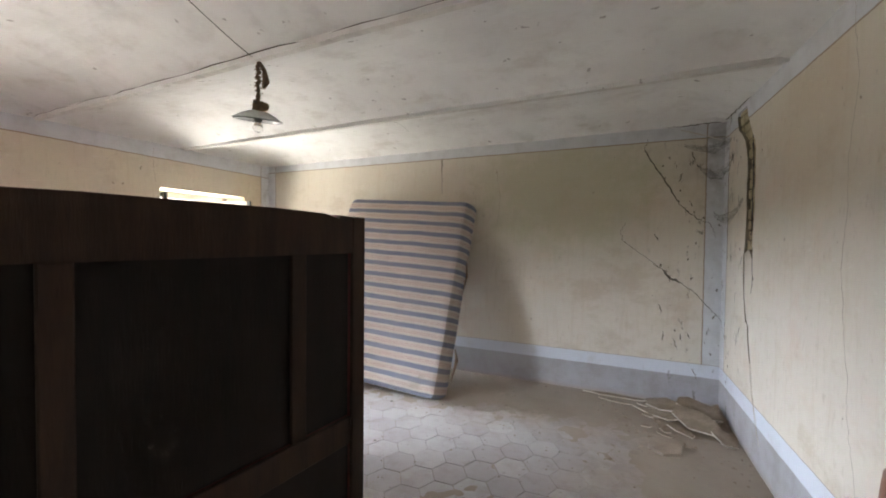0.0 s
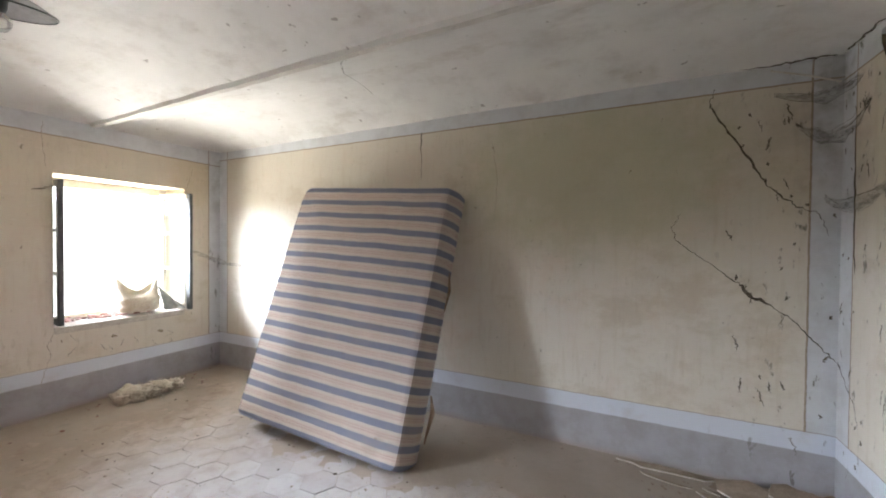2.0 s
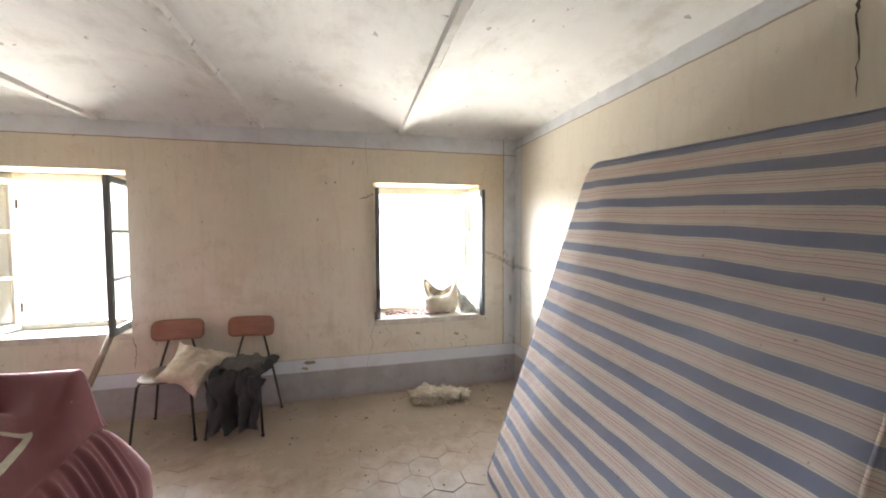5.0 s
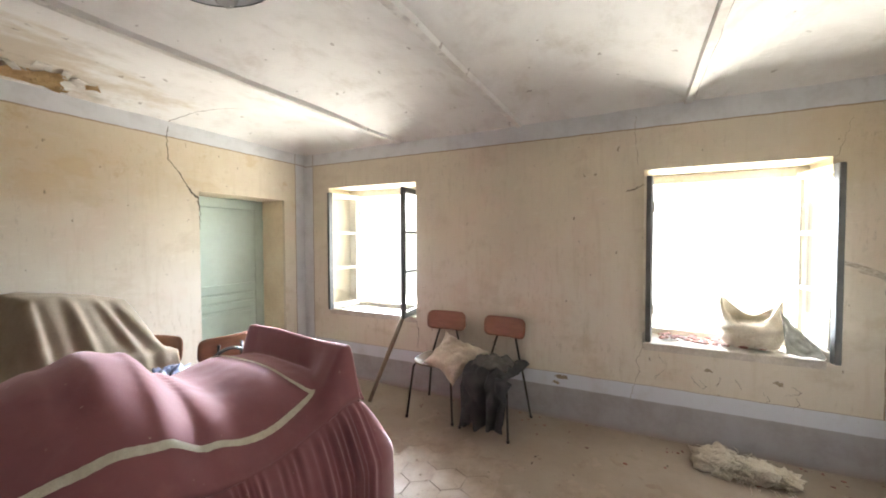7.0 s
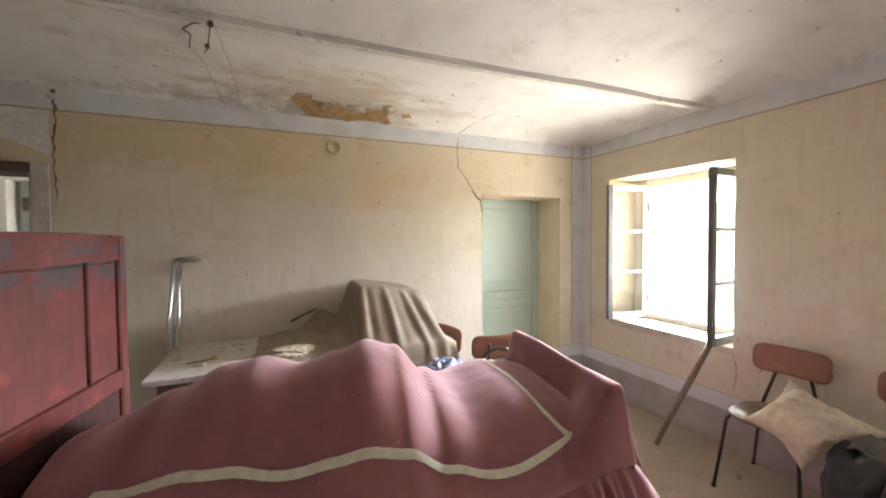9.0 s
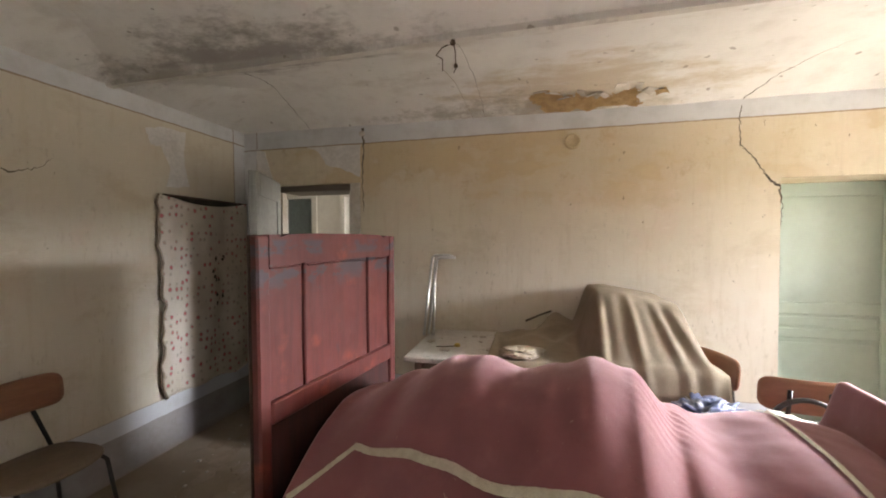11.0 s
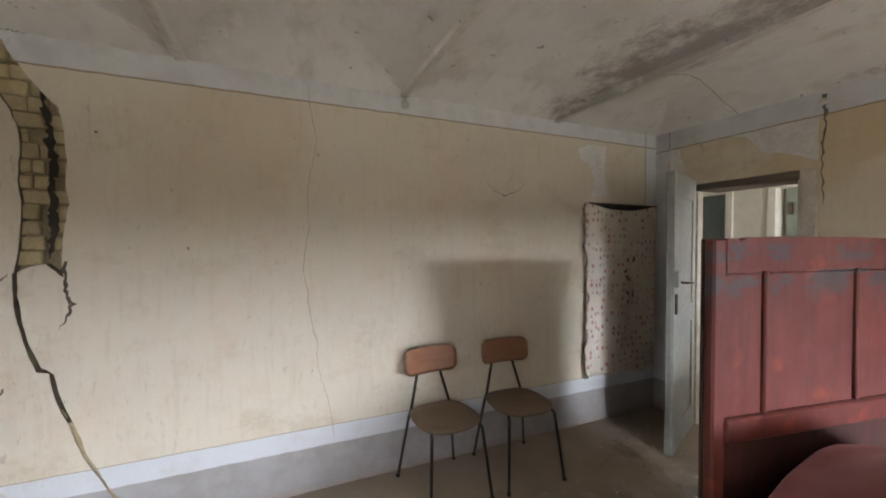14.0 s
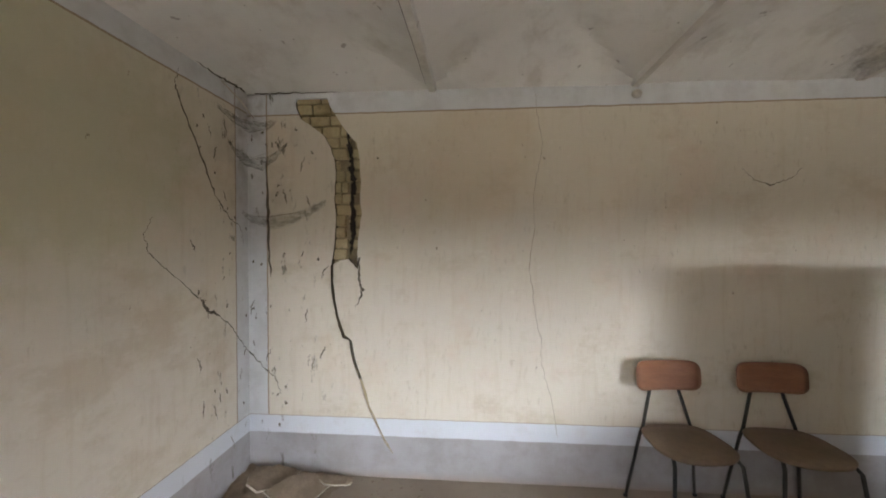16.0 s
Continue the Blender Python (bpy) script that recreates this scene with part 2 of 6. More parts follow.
def ceiling_material():
    n = Nodes("ceiling_plaster", 0.92)
    xyz, p = n.pos(), n.world_pos()
    big, mid, fine = n.noise(p, 0.9, 4), n.noise(p, 4, 5, 0.65), n.noise(p, 40, 4, 0.7)
    c = n.mix(n.ramp(big, 0.35, 0.65), (0.74, 0.73, 0.70), (0.66, 0.645, 0.62))
    c = n.mix(n.ramp(mid, 0.46, 0.75, 0, 0.65), c, (0.54, 0.515, 0.48))
    c = n.mix(n.ramp(n.noise(n.scaled(p, (1, 1.8, 1)), 2.0, 6, 0.68), 0.52, 0.70, 0, 0.5), c, (0.47, 0.43, 0.375))
    # damp mould along the beam by the entrance
    dy = n.math("ABSOLUTE", n.math("SUBTRACT", xyz[1], -3.63))
    dx = n.math("ABSOLUTE", n.math("SUBTRACT", xyz[0], -1.0))
    d = n.math("ADD", n.math("MULTIPLY", dy, 2.3), n.math("MULTIPLY", dx, 0.62))
    d = n.math("ADD", d, n.math("MULTIPLY", n.math("SUBTRACT", n.noise(n.scaled(p, (1, 2.0, 1)), 3.6, 7, 0.75), 0.5), 3.0))
    c = n.mix(n.math("MULTIPLY", n.ramp(d, 1.0, 0.1, 0, 0.74), n.ramp(n.math("ABSOLUTE", n.math("SUBTRACT", xyz[1], -3.62)), 0.02, 0.045, 0.8, 1.0)), c, (0.17, 0.15, 0.13))
    # yellow damp round the fallen plaster
    e = n.math("ADD", n.math("ABSOLUTE", n.math("MULTIPLY", n.math("SUBTRACT", xyz[0], -2.8), 0.75)), n.math("MULTIPLY", n.math("ABSOLUTE", n.math("SUBTRACT", xyz[1], -4.55)), 1.9))
    e = n.math("ADD", e, n.math("MULTIPLY", n.math("SUBTRACT", n.noise(n.scaled(p, (1, 2.6, 1)), 3.2, 6, 0.7), 0.5), 2.2))
    c = n.mix(n.ramp(e, 0.95, 0.25, 0, 0.7), c, (0.47, 0.38, 0.25))
    # grey mould creeping along the cornice beside it
    g = n.math("ADD", n.math("MULTIPLY", n.math("ABSOLUTE", n.math("SUBTRACT", xyz[1], -4.70)), 3.2), n.math("MULTIPLY", n.math("ABSOLUTE", n.math("SUBTRACT", xyz[0], -2.35)), 0.75))
    g = n.math("ADD", g, n.math("MULTIPLY", n.math("SUBTRACT", n.noise(n.scaled(p, (1, 1.6, 1), (4, 1, 0)), 5.0, 7, 0.75), 0.5), 3.4))
    c = n.mix(n.ramp(g, 0.9, 0.05, 0, 0.62), c, (0.24, 0.215, 0.165))
    c = n.mix(n.ramp(n.noise(p, 13, 2), 0.70, 0.74, 0, 0.6), c, (0.2, 0.17, 0.14))
    n.bump(n.math("ADD", mid, n.math("MULTIPLY", fine, 0.3)), 0.4, 0.008)
    return n.color(c)


M_CEIL = ceiling_material()
M_BEAM = blend("beam_plaster", (0.68, 0.66, 0.62), (0.56, 0.53, 0.48), 2.2, 0.92, 0.4, spots=0.35)


def tile_material():
    n = Nodes("cement_tile", 0.75)
    p = n.world_pos()
    xyz = n.pos()
    r = n.rand()
    big, mid, fine = n.noise(p, 0.8, 4), n.noise(p, 7, 5, 0.65), n.noise(p, 70, 3)
    c = n.mix(r, (0.35, 0.32, 0.31), (0.42, 0.395, 0.385))
    c = n.mix(n.ramp(mid, 0.45, 0.75, 0, 0.6), c, (0.29, 0.25, 0.22))
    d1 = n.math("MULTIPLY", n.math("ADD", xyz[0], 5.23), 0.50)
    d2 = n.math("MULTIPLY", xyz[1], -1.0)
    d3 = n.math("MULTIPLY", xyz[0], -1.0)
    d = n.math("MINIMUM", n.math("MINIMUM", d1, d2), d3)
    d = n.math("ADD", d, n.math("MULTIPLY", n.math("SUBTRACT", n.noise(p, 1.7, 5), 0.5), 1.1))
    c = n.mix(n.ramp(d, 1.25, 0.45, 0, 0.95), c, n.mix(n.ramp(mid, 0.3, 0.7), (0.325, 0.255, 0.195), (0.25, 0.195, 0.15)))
    c = n.mix(n.ramp(n.noise(p, 30, 3, 0.6), 0.66, 0.73, 0, 0.7), c, (0.16, 0.12, 0.09))
    n.bump(n.math("ADD", mid, n.math("MULTIPLY", fine, 0.4)), 0.3, 0.004)
    n.put(n.ramp(mid, 0.3, 0.7, 0.65, 0.9), n.b.inputs["Roughness"])
    return n.color(c)


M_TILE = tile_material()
M_DUST = blend("floor_dust", (0.285, 0.232, 0.182), (0.325, 0.272, 0.22), 2.0, 0.95, spots=0.15, grain=0.2)
M_CRACK = blend("crack_shadow", (0.075, 0.06, 0.046), (0.12, 0.098, 0.075), 9, 1.0, 0)
# near-black paint for the shade in gaps, torn holes and the recess
M_GAP = blend("deep_gap_shade", (0.03, 0.024, 0.018), (0.05, 0.04, 0.03), 9, 1.0, 0)
# plaster break darkened for the shade inside the split
M_SPLIT = blend("shaded_plaster_break", (0.13, 0.105, 0.07), (0.21, 0.175, 0.115), 14, 1.0, 0.5)
M_CORE = blend("brick_core", (0.30, 0.245, 0.155), (0.24, 0.19, 0.12), 12, 1.0, 0.5)
M_BRICK = blend("old_brick", (0.47, 0.385, 0.23), (0.36, 0.29, 0.17), 7, 0.95, 0.6, spots=0.5)
M_TERRA = blend("bare_lath_clay", (0.57, 0.38, 0.18), (0.42, 0.26, 0.115), 16, 1.0, 1.0, spots=0.8, dist=0.03)
M_PLASTER = blend("loose_plaster", (0.62, 0.58, 0.52), (0.50, 0.45, 0.38), 8, 0.95, 0.4)
M_EDGE = blend("broken_plaster_edge", (0.66, 0.60, 0.50), (0.52, 0.45, 0.36), 20, 0.95, 0.4)
M_HAIR = blend("hairline_crack", (0.27, 0.22, 0.16), (0.36, 0.30, 0.22), 9, 1.0, 0)
M_RUBBLE = blend("plaster_rubble", (0.29, 0.23, 0.168), (0.215, 0.165, 0.118), 8, 0.95, 0.6)
M_WHITEWALL = blend("hall_limewash", (0.74, 0.72, 0.67), (0.66, 0.64, 0.59), 2.0, 0.95, grain=0.12)
M_REVEAL = blend("reveal_limewash", (0.74, 0.66, 0.50), (0.68, 0.58, 0.42), 3.0, 0.95, spots=0.12, grain=0.14)
M_STONE = blend("masonry", (0.42, 0.37, 0.30), (0.34, 0.29, 0.23), 3.0, 0.95, 0.5)
M_GREEN = blend("green_door_paint", (0.50, 0.61, 0.54), (0.465, 0.57, 0.50), 2.0, 0.34, 0.03, spots=0.06, grain=0.10)
M_GREY = blend("grey_door_paint", (0.36, 0.37, 0.35), (0.30, 0.31, 0.295), 3.0, 0.6, 0.08, spots=0.2)
M_BLUEGREY = blend("bluegrey_door_paint", (0.19, 0.24, 0.25), (0.16, 0.20, 0.21), 3.0, 0.6, 0.05)
M_GREENGREY = blend("greygreen_door_paint", (0.30, 0.35, 0.31), (0.25, 0.29, 0.26), 3.0, 0.6, 0.05, grain=0.15)
M_LINTEL = blend("dark_lintel_wood", (0.12, 0.10, 0.08), (0.18, 0.15, 0.12), 5, 0.85, 0.3, stretch=(0.3, 3, 3))
M_DARKFRAME = blend("dark_casement_paint", (0.075, 0.08, 0.08), (0.12, 0.12, 0.115), 6, 0.6, 0.15)
# pale frame paint, lightened so sash bars carry the window glare
M_PALEFRAME = blend("pale_glare_casement_paint", (0.78, 0.74, 0.66), (0.66, 0.60, 0.50), 6, 0.7, 0.15, spots=0.25, grain=0.15)
M_STEEL = blend("black_steel_tube", (0.022, 0.022, 0.023), (0.05, 0.045, 0.04), 9, 0.38, 0.05, metal=0.3)
M_ALU = blend("aluminium_tube", (0.72, 0.72, 0.72), (0.55, 0.55, 0.55), 9, 0.32, 0.03, metal=0.95)
M_IRON = blend("rusty_iron", (0.13, 0.08, 0.05), (0.07, 0.055, 0.045), 15, 0.8, 0.3, metal=0.3)
M_FORMICA = blend("brown_laminate", (0.28, 0.135, 0.08), (0.235, 0.11, 0.065), 5, 0.32, 0.03, stretch=(1, 1, 6))
M_SEAT = blend("dusty_laminate_seat", (0.19, 0.135, 0.092), (0.155, 0.11, 0.075), 4, 0.55, 0.05)
M_WOOD = blend("grey_stick_wood", (0.28, 0.225, 0.17), (0.20, 0.16, 0.115), 6, 0.85, 0.3, stretch=(8, 8, 0.6))
M_TABLE = blend("white_tabletop", (0.66, 0.63, 0.58), (0.56, 0.52, 0.46), 4, 0.5, 0.06, spots=0.4)
M_ENAMEL = blend("white_enamel", (0.72, 0.74, 0.74), (0.62, 0.63, 0.62), 8, 0.25, 0.03)
M_ENAMEL_DK = blend("dark_enamel", (0.06, 0.075, 0.07), (0.11, 0.11, 0.10), 8, 0.3, 0.03)
M_ROPE = blend("frayed_cord", (0.24, 0.17, 0.10), (0.15, 0.105, 0.065), 30, 0.95, 0.5)
M_WOOL = blend("raw_wool", (0.68, 0.62, 0.52), (0.54, 0.47, 0.37), 9, 1.0, 0.9)
M_SACK = blend("woven_sack", (0.62, 0.56, 0.46), (0.48, 0.41, 0.31), 9, 0.9, 0.4, spots=0.35)
M_PILLOW = blend("stained_pillow_cotton", (0.64, 0.57, 0.45), (0.52, 0.45, 0.34), 7, 0.95, 0.4, spots=0.3)
M_COAT = blend("dark_grey_jacket", (0.026, 0.027, 0.031), (0.05, 0.05, 0.05), 6, 0.8, 0.4)
M_COATTOP = blend("dusty_jacket_hood", (0.15, 0.14, 0.12), (0.10, 0.095, 0.085), 6, 0.9, 0.4)
M_BLANKET = blend("taupe_blanket", (0.33, 0.275, 0.205), (0.27, 0.22, 0.16), 5, 0.97, 0.35, fine=30)
M_RAG = blend("grey_rag", (0.36, 0.36, 0.33), (0.26, 0.255, 0.235), 8, 0.95, 0.4)
M_BAG = blend("blue_plastic_bag", (0.10, 0.13, 0.24), (0.42, 0.45, 0.52), 11, 0.35, 0.4, lo=0.45, hi=0.6)
M_CAP = blend("ochre_washed_plaster", (0.56, 0.45, 0.28), (0.48, 0.38, 0.23), 9, 0.95, 0.3)
M_PAPER = blend("crumpled_paper", (0.72, 0.69, 0.62), (0.60, 0.55, 0.47), 7, 0.9, 0.3)
M_YELLOW = blend("yellow_plastic", (0.62, 0.46, 0.10), (0.55, 0.40, 0.08), 5, 0.5, 0)
M_TRIM = blend("crochet_braid", (0.70, 0.65, 0.53), (0.60, 0.54, 0.43), 30, 0.95, 0.7)
M_RED_RUBBLE = blend("brick_crumbs", (0.30, 0.12, 0.09), (0.16, 0.11, 0.09), 20, 0.95, 0.5)


def glass_material():
    n = Nodes("window_glass", 0.03)
    n.b.inputs["Transmission Weight"].default_value = 1.0
    n.b.inputs["IOR"].default_value = 1.45
    return n.color((0.95, 0.97, 0.96))


M_GLASS = glass_material()


def bulb_material():
    n = Nodes("bulb_glass", 0.05)
    n.b.inputs["Transmission Weight"].default_value = 1.0
    n.b.inputs["IOR"].default_value = 1.2
    return n.color((0.9, 0.9, 0.88))


M_BULB = bulb_material()


def cover_material():
    n = Nodes("maroon_satin_bedspread", 0.8)
    v = n.obj()
    big, mid = n.noise(v, 2.2, 4), n.noise(n.scaled(v, (1, 1, 1)), 14, 5, 0.6)
    weave = n.noise(n.scaled(v, (260, 900, 300)), 1, 2)
    c = n.mix(n.ramp(big, 0.35, 0.65), (0.230, 0.074, 0.083), (0.180, 0.057, 0.066))
    c = n.mix(n.ramp(mid, 0.5, 0.8, 0, 0.35), c, (0.28, 0.125, 0.128))
    c = n.mix(n.ramp(n.noise(v, 45, 2), 0.72, 0.76, 0, 0.5), c, (0.50, 0.36, 0.30))
    n.b.inputs["Sheen Weight"].default_value = 0.7
    n.b.inputs["Sheen Roughness"].default_value = 0.5
    n.put((0.9, 0.68, 0.72), n.b.inputs["Sheen Tint"])
    n.bump(n.math("ADD", n.math("MULTIPLY", weave, 0.15), mid), 0.25, 0.006)
    return n.color(c)


M_COVER = cover_material()


def redwood(name, a, b, wear):
    n = Nodes(name, 0.5)
    v = n.obj()
    grain = n.noise(n.scaled(v, (14, 14, 1.4)), 2, 5, 0.6, 0.4)
    big = n.noise(v, 3.4, 5, 0.62)
    c = n.mix(n.ramp(grain, 0.3, 0.7), a, b)
    z = n.t.nodes.new("ShaderNodeSeparateXYZ")
    n.t.links.new(v, z.inputs[0])
    high = n.math("MAXIMUM", n.math("MULTIPLY", n.ramp(z.outputs[2], 1.26, 1.36), n.ramp(z.outputs[2], 1.405, 1.395)), n.math("MULTIPLY", n.ramp(z.outputs[2], 1.42, 1.44), n.ramp(z.outputs[2], 1.495, 1.48)))
    worn = n.math("MAXIMUM", n.math("MULTIPLY", high, n.ramp(n.noise(n.scaled(v, (1, 1, 1.6), (0.3, 1.1, 0.2)), 8.5, 5, 0.6), 0.49, 0.54)), n.ramp(big, 0.60, 0.68, 0, 0.55))
    c = n.mix(n.math("MULTIPLY", worn, wear), c, (0.062, 0.052, 0.060))
    c = n.mix(n.ramp(n.noise(v, 6, 4), 0.55, 0.72, 0, 0.65), c, (0.27, 0.058, 0.030))
    n.bump(grain, 0.2, 0.003)
    n.put(n.ramp(big, 0.35, 0.7, 0.42, 0.7), n.b.inputs["Roughness"])
    return n.color(c)


M_REDWOOD = redwood("worn_red_varnish", (0.140, 0.030, 0.025), (0.100, 0.022, 0.019), 0.9)
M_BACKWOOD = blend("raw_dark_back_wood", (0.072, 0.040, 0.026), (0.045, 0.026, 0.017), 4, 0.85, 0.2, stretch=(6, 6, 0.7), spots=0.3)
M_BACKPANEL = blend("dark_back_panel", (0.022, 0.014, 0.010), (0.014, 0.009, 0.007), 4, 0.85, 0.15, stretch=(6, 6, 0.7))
# red varnish darkened to paint in the shade low on the headboard
M_SHADERED = blend("shaded_red_varnish", (0.060, 0.015, 0.012), (0.036, 0.010, 0.009), 5, 0.8, 0.15, stretch=(6, 6, 0.7))
# maroon shade under the bedspread, put into the mattress colour
M_UNDERSHADE = blend("mattress_shade_red", (0.10, 0.02, 0.02), (0.06, 0.014, 0.014), 4, 0.95, 0.3)


def ticking():
    """Blue, pink and cream mattress ticking with stripes across the width."""
    n = Nodes("striped_mattress_ticking", 0.95)
    s = n.t.nodes.new("ShaderNodeSeparateXYZ")
    v = n.obj()
    n.t.links.new(v, s.inputs[0])
    wob = n.math("MULTIPLY", n.math("SUBTRACT", n.noise(v, 3, 3), 0.5), 0.02)
    z = n.math("ADD", s.outputs[2], wob)
    f = n.math("FRACT", n.math("ADD", n.math("DIVIDE", z, 0.1155), 0.83))
    c = n.mix(n.ramp(n.noise(v, 2.0, 3), 0.35, 0.65), (0.575, 0.52, 0.445), (0.52, 0.465, 0.395))
    pink = n.ramp(n.math("ABSOLUTE", n.math("SUBTRACT", f, 0.50)), 0.20, 0.16)
    c = n.mix(n.math("MULTIPLY", pink, 0.6), c, (0.55, 0.42, 0.355))
    for k, w, a in ((0.245, 0.012, 0.55), (0.40, 0.010, 0.5), (0.46, 0.014, 0.75), (0.57, 0.016, 0.8), (0.655, 0.010, 0.5), (0.755, 0.012, 0.55)):
        thin = n.ramp(n.math("ABSOLUTE", n.math("SUBTRACT", f, k)), w, w * 0.4)
        c = n.mix(n.math("MULTIPLY", thin, a), c, (0.30, 0.17, 0.155))
    away = n.math("MINIMUM", f, n.math("SUBTRACT", 1.0, f))
    c = n.mix(n.ramp(away, 0.198, 0.186), c, n.mix(n.ramp(n.noise(v, 5, 4), 0.35, 0.7), (0.185, 0.20, 0.262), (0.215, 0.22, 0.265)))
    dirt = n.noise(v, 3.2, 5, 0.65)
    c = n.mix(n.ramp(dirt, 0.5, 0.78, 0, 0.45), c, (0.30, 0.24, 0.18))
    c = n.mix(n.ramp(n.noise(v, 22, 3), 0.7, 0.75, 0, 0.7), c, (0.20, 0.14, 0.10))
    n.bump(n.math("ADD", n.noise(v, 5, 3), n.math("MULTIPLY", n.noise(n.scaled(v, (300, 300, 300)), 1, 1), 0.04)), 0.5, 0.02)
    return n.color(c)


M_TICK = ticking()


def floral():
    n = Nodes("floral_curtain_cotton", 0.95)
    v = n.obj()
    t = n.t.nodes.new("ShaderNodeTexVoronoi")
    n.t.links.new(n.scaled(v, (1, 21, 17)), t.inputs["Vector"])
    t.inputs["Scale"].default_value = 1.0
    t.inputs["Randomness"].default_value = 0.45
    d = n.math("ADD", t.outputs["Distance"], n.math("MULTIPLY", n.math("SUBTRACT", n.noise(v, 70, 3), 0.5), 0.35))
    c = n.mix(n.ramp(n.noise(v, 3, 4), 0.4, 0.7), (0.62, 0.56, 0.50), (0.50, 0.44, 0.37))
    c = n.mix(n.ramp(d, 0.36, 0.29, 0, 0.55), c, (0.27, 0.25, 0.19))
    c = n.mix(n.ramp(d, 0.25, 0.19, 0, 0.9), c, (0.52, 0.10, 0.13))
    n.bump(n.noise(v, 9, 4), 0.4, 0.01)
    return n.color(c)


M_FLORAL = floral()
M_FRAY = blend("frayed_cotton_hem", (0.36, 0.29, 0.23), (0.24, 0.18, 0.13), 22, 0.95, 0.5)
M_HEM = blend("brown_frayed_hem", (0.22, 0.14, 0.09), (0.33, 0.24, 0.17), 18, 0.95, 0.5)
def film_material():
    n = Nodes("sooty_web_film", 1.0)
    p = n.world_pos()
    n.put(n.math("MULTIPLY", n.ramp(n.noise(n.scaled(p, (1, 1, 2.2)), 16, 5, 0.7), 0.30, 0.72), n.ramp(n.noise(p, 90, 3), 0.2, 0.7, 0.35, 0.62)), n.b.inputs["Alpha"])
    return n.color(n.mix(n.noise(p, 30, 3), (0.10, 0.085, 0.065), (0.20, 0.17, 0.13)))


M_FILM = film_material()
M_CORNWEB = blend("cobweb_dirt", (0.12, 0.10, 0.08), (0.20, 0.17, 0.13), 9, 1.0, 0.3)


# ---- mesh helpers ----
def link(name, bm, material, parent=None, label="", smooth=False):
    me = bpy.data.meshes.new(name)
    bmesh.ops.recalc_face_normals(bm, faces=bm.faces)
    bm.to_mesh(me)
    bm.free()
    if smooth:
        me.polygons.foreach_set("use_smooth", [True] * len(me.polygons))
    for mt in material if isinstance(material, (list, tuple)) else (material,):
        me.materials.append(mt)
    ob = new(name, me)
    if parent is not None:
        ob.parent = parent
    if label:
        ob["label"] = label
    return ob


def part(name, bm, material, parent, label="", smooth=False):
    return link(name, bm, material, parent, label, smooth)


def thing(name, m, label, category, group="", kind=""):
    ob = new(name)
    ob.empty_display_size = 0.1
    ob.matrix_world = m
    return tagged(ob, label, category, group, kind)


def box(bm, lo, hi, bevel=0.0, segs=1):
    r = bmesh.ops.create_cube(bm, size=1)
    c = [(a + b) / 2 for a, b in zip(lo, hi)]
    s = [abs(b - a) for a, b in zip(lo, hi)]
    for v in r["verts"]:
        v.co = Vector([v.co[i] * s[i] + c[i] for i in range(3)])
    if bevel:
        es = list({e for v in r["verts"] for e in v.link_edges})
        bmesh.ops.bevel(bm, geom=es, offset=bevel, segments=segs, affect="EDGES")
    return r


def boxed(lo, hi, bevel=0.0, segs=1):
    bm = bmesh.new()
    box(bm, lo, hi, bevel, segs)
    return bm


def tube(bm, pts, r, n=8, radii=None):
    pts = [Vector(p) for p in pts]
    rings, ref = [], None
    for i, p in enumerate(pts):
        d = (pts[min(i + 1, len(pts) - 1)] - pts[max(i - 1, 0)]).normalized()
        if ref is None:
            ref = d.orthogonal().normalized()
        ref = (ref - d * ref.dot(d)).normalized()
        o = d.cross(ref)
        rr = radii[i] if radii else r
        rings.append([bm.verts.new(p + rr * (math.cos(k * math.tau / n) * ref + math.sin(k * math.tau / n) * o)) for k in range(n)])
    for a, b in zip(rings, rings[1:]):
        for k in range(n):
            bm.faces.new((a[k], a[(k + 1) % n], b[(k + 1) % n], b[k]))
    bm.faces.new(rings[0][::-1])
    bm.faces.new(rings[-1])


def tubed(pts, r, n=8, radii=None):
    bm = bmesh.new()
    tube(bm, pts, r, n, radii)
    return bm


def lathe(profile, n=24, tilt=None):
    bm = bmesh.new()
    rings = [[bm.verts.new((r * math.cos(k * math.tau / n), r * math.sin(k * math.tau / n), z)) for k in range(n)] for r, z in profile]
    for a, b in zip(rings, rings[1:]):
        for k in range(n):
            bm.faces.new((a[k], a[(k + 1) % n], b[(k + 1) % n], b[k]))
    if tilt:
        bm.transform(tilt)
    return bm


def sheet(nu, nv, f, thick=0.0):
    """A grid of nu x nv cells through f(u, v), with a back side when it has a thickness."""
    bm = bmesh.new()
    g = [[bm.verts.new(f(i / nu, j / nv)) for j in range(nv + 1)] for i in range(nu + 1)]
    for i in range(nu):
        for j in range(nv):
            bm.faces.new((g[i][j], g[i + 1][j], g[i + 1][j + 1], g[i][j + 1]))
    if thick:
        bm.normal_update()
        h = [[bm.verts.new(v.co - v.normal * thick) for v in col] for col in g]
        for i in range(nu):
            for j in range(nv):
                bm.faces.new((h[i][j], h[i][j + 1], h[i + 1][j + 1], h[i + 1][j]))
        ring = [(i, 0) for i in range(nu)] + [(nu, j) for j in range(nv)] + [(i, nv) for i in range(nu, 0, -1)] + [(0, j) for j in range(nv, 0, -1)]
        for (i, j), (k, l) in zip(ring, ring[1:] + ring[:1]):
            bm.faces.new((g[k][l], g[i][j], h[i][j], h[k][l]))
    return bm


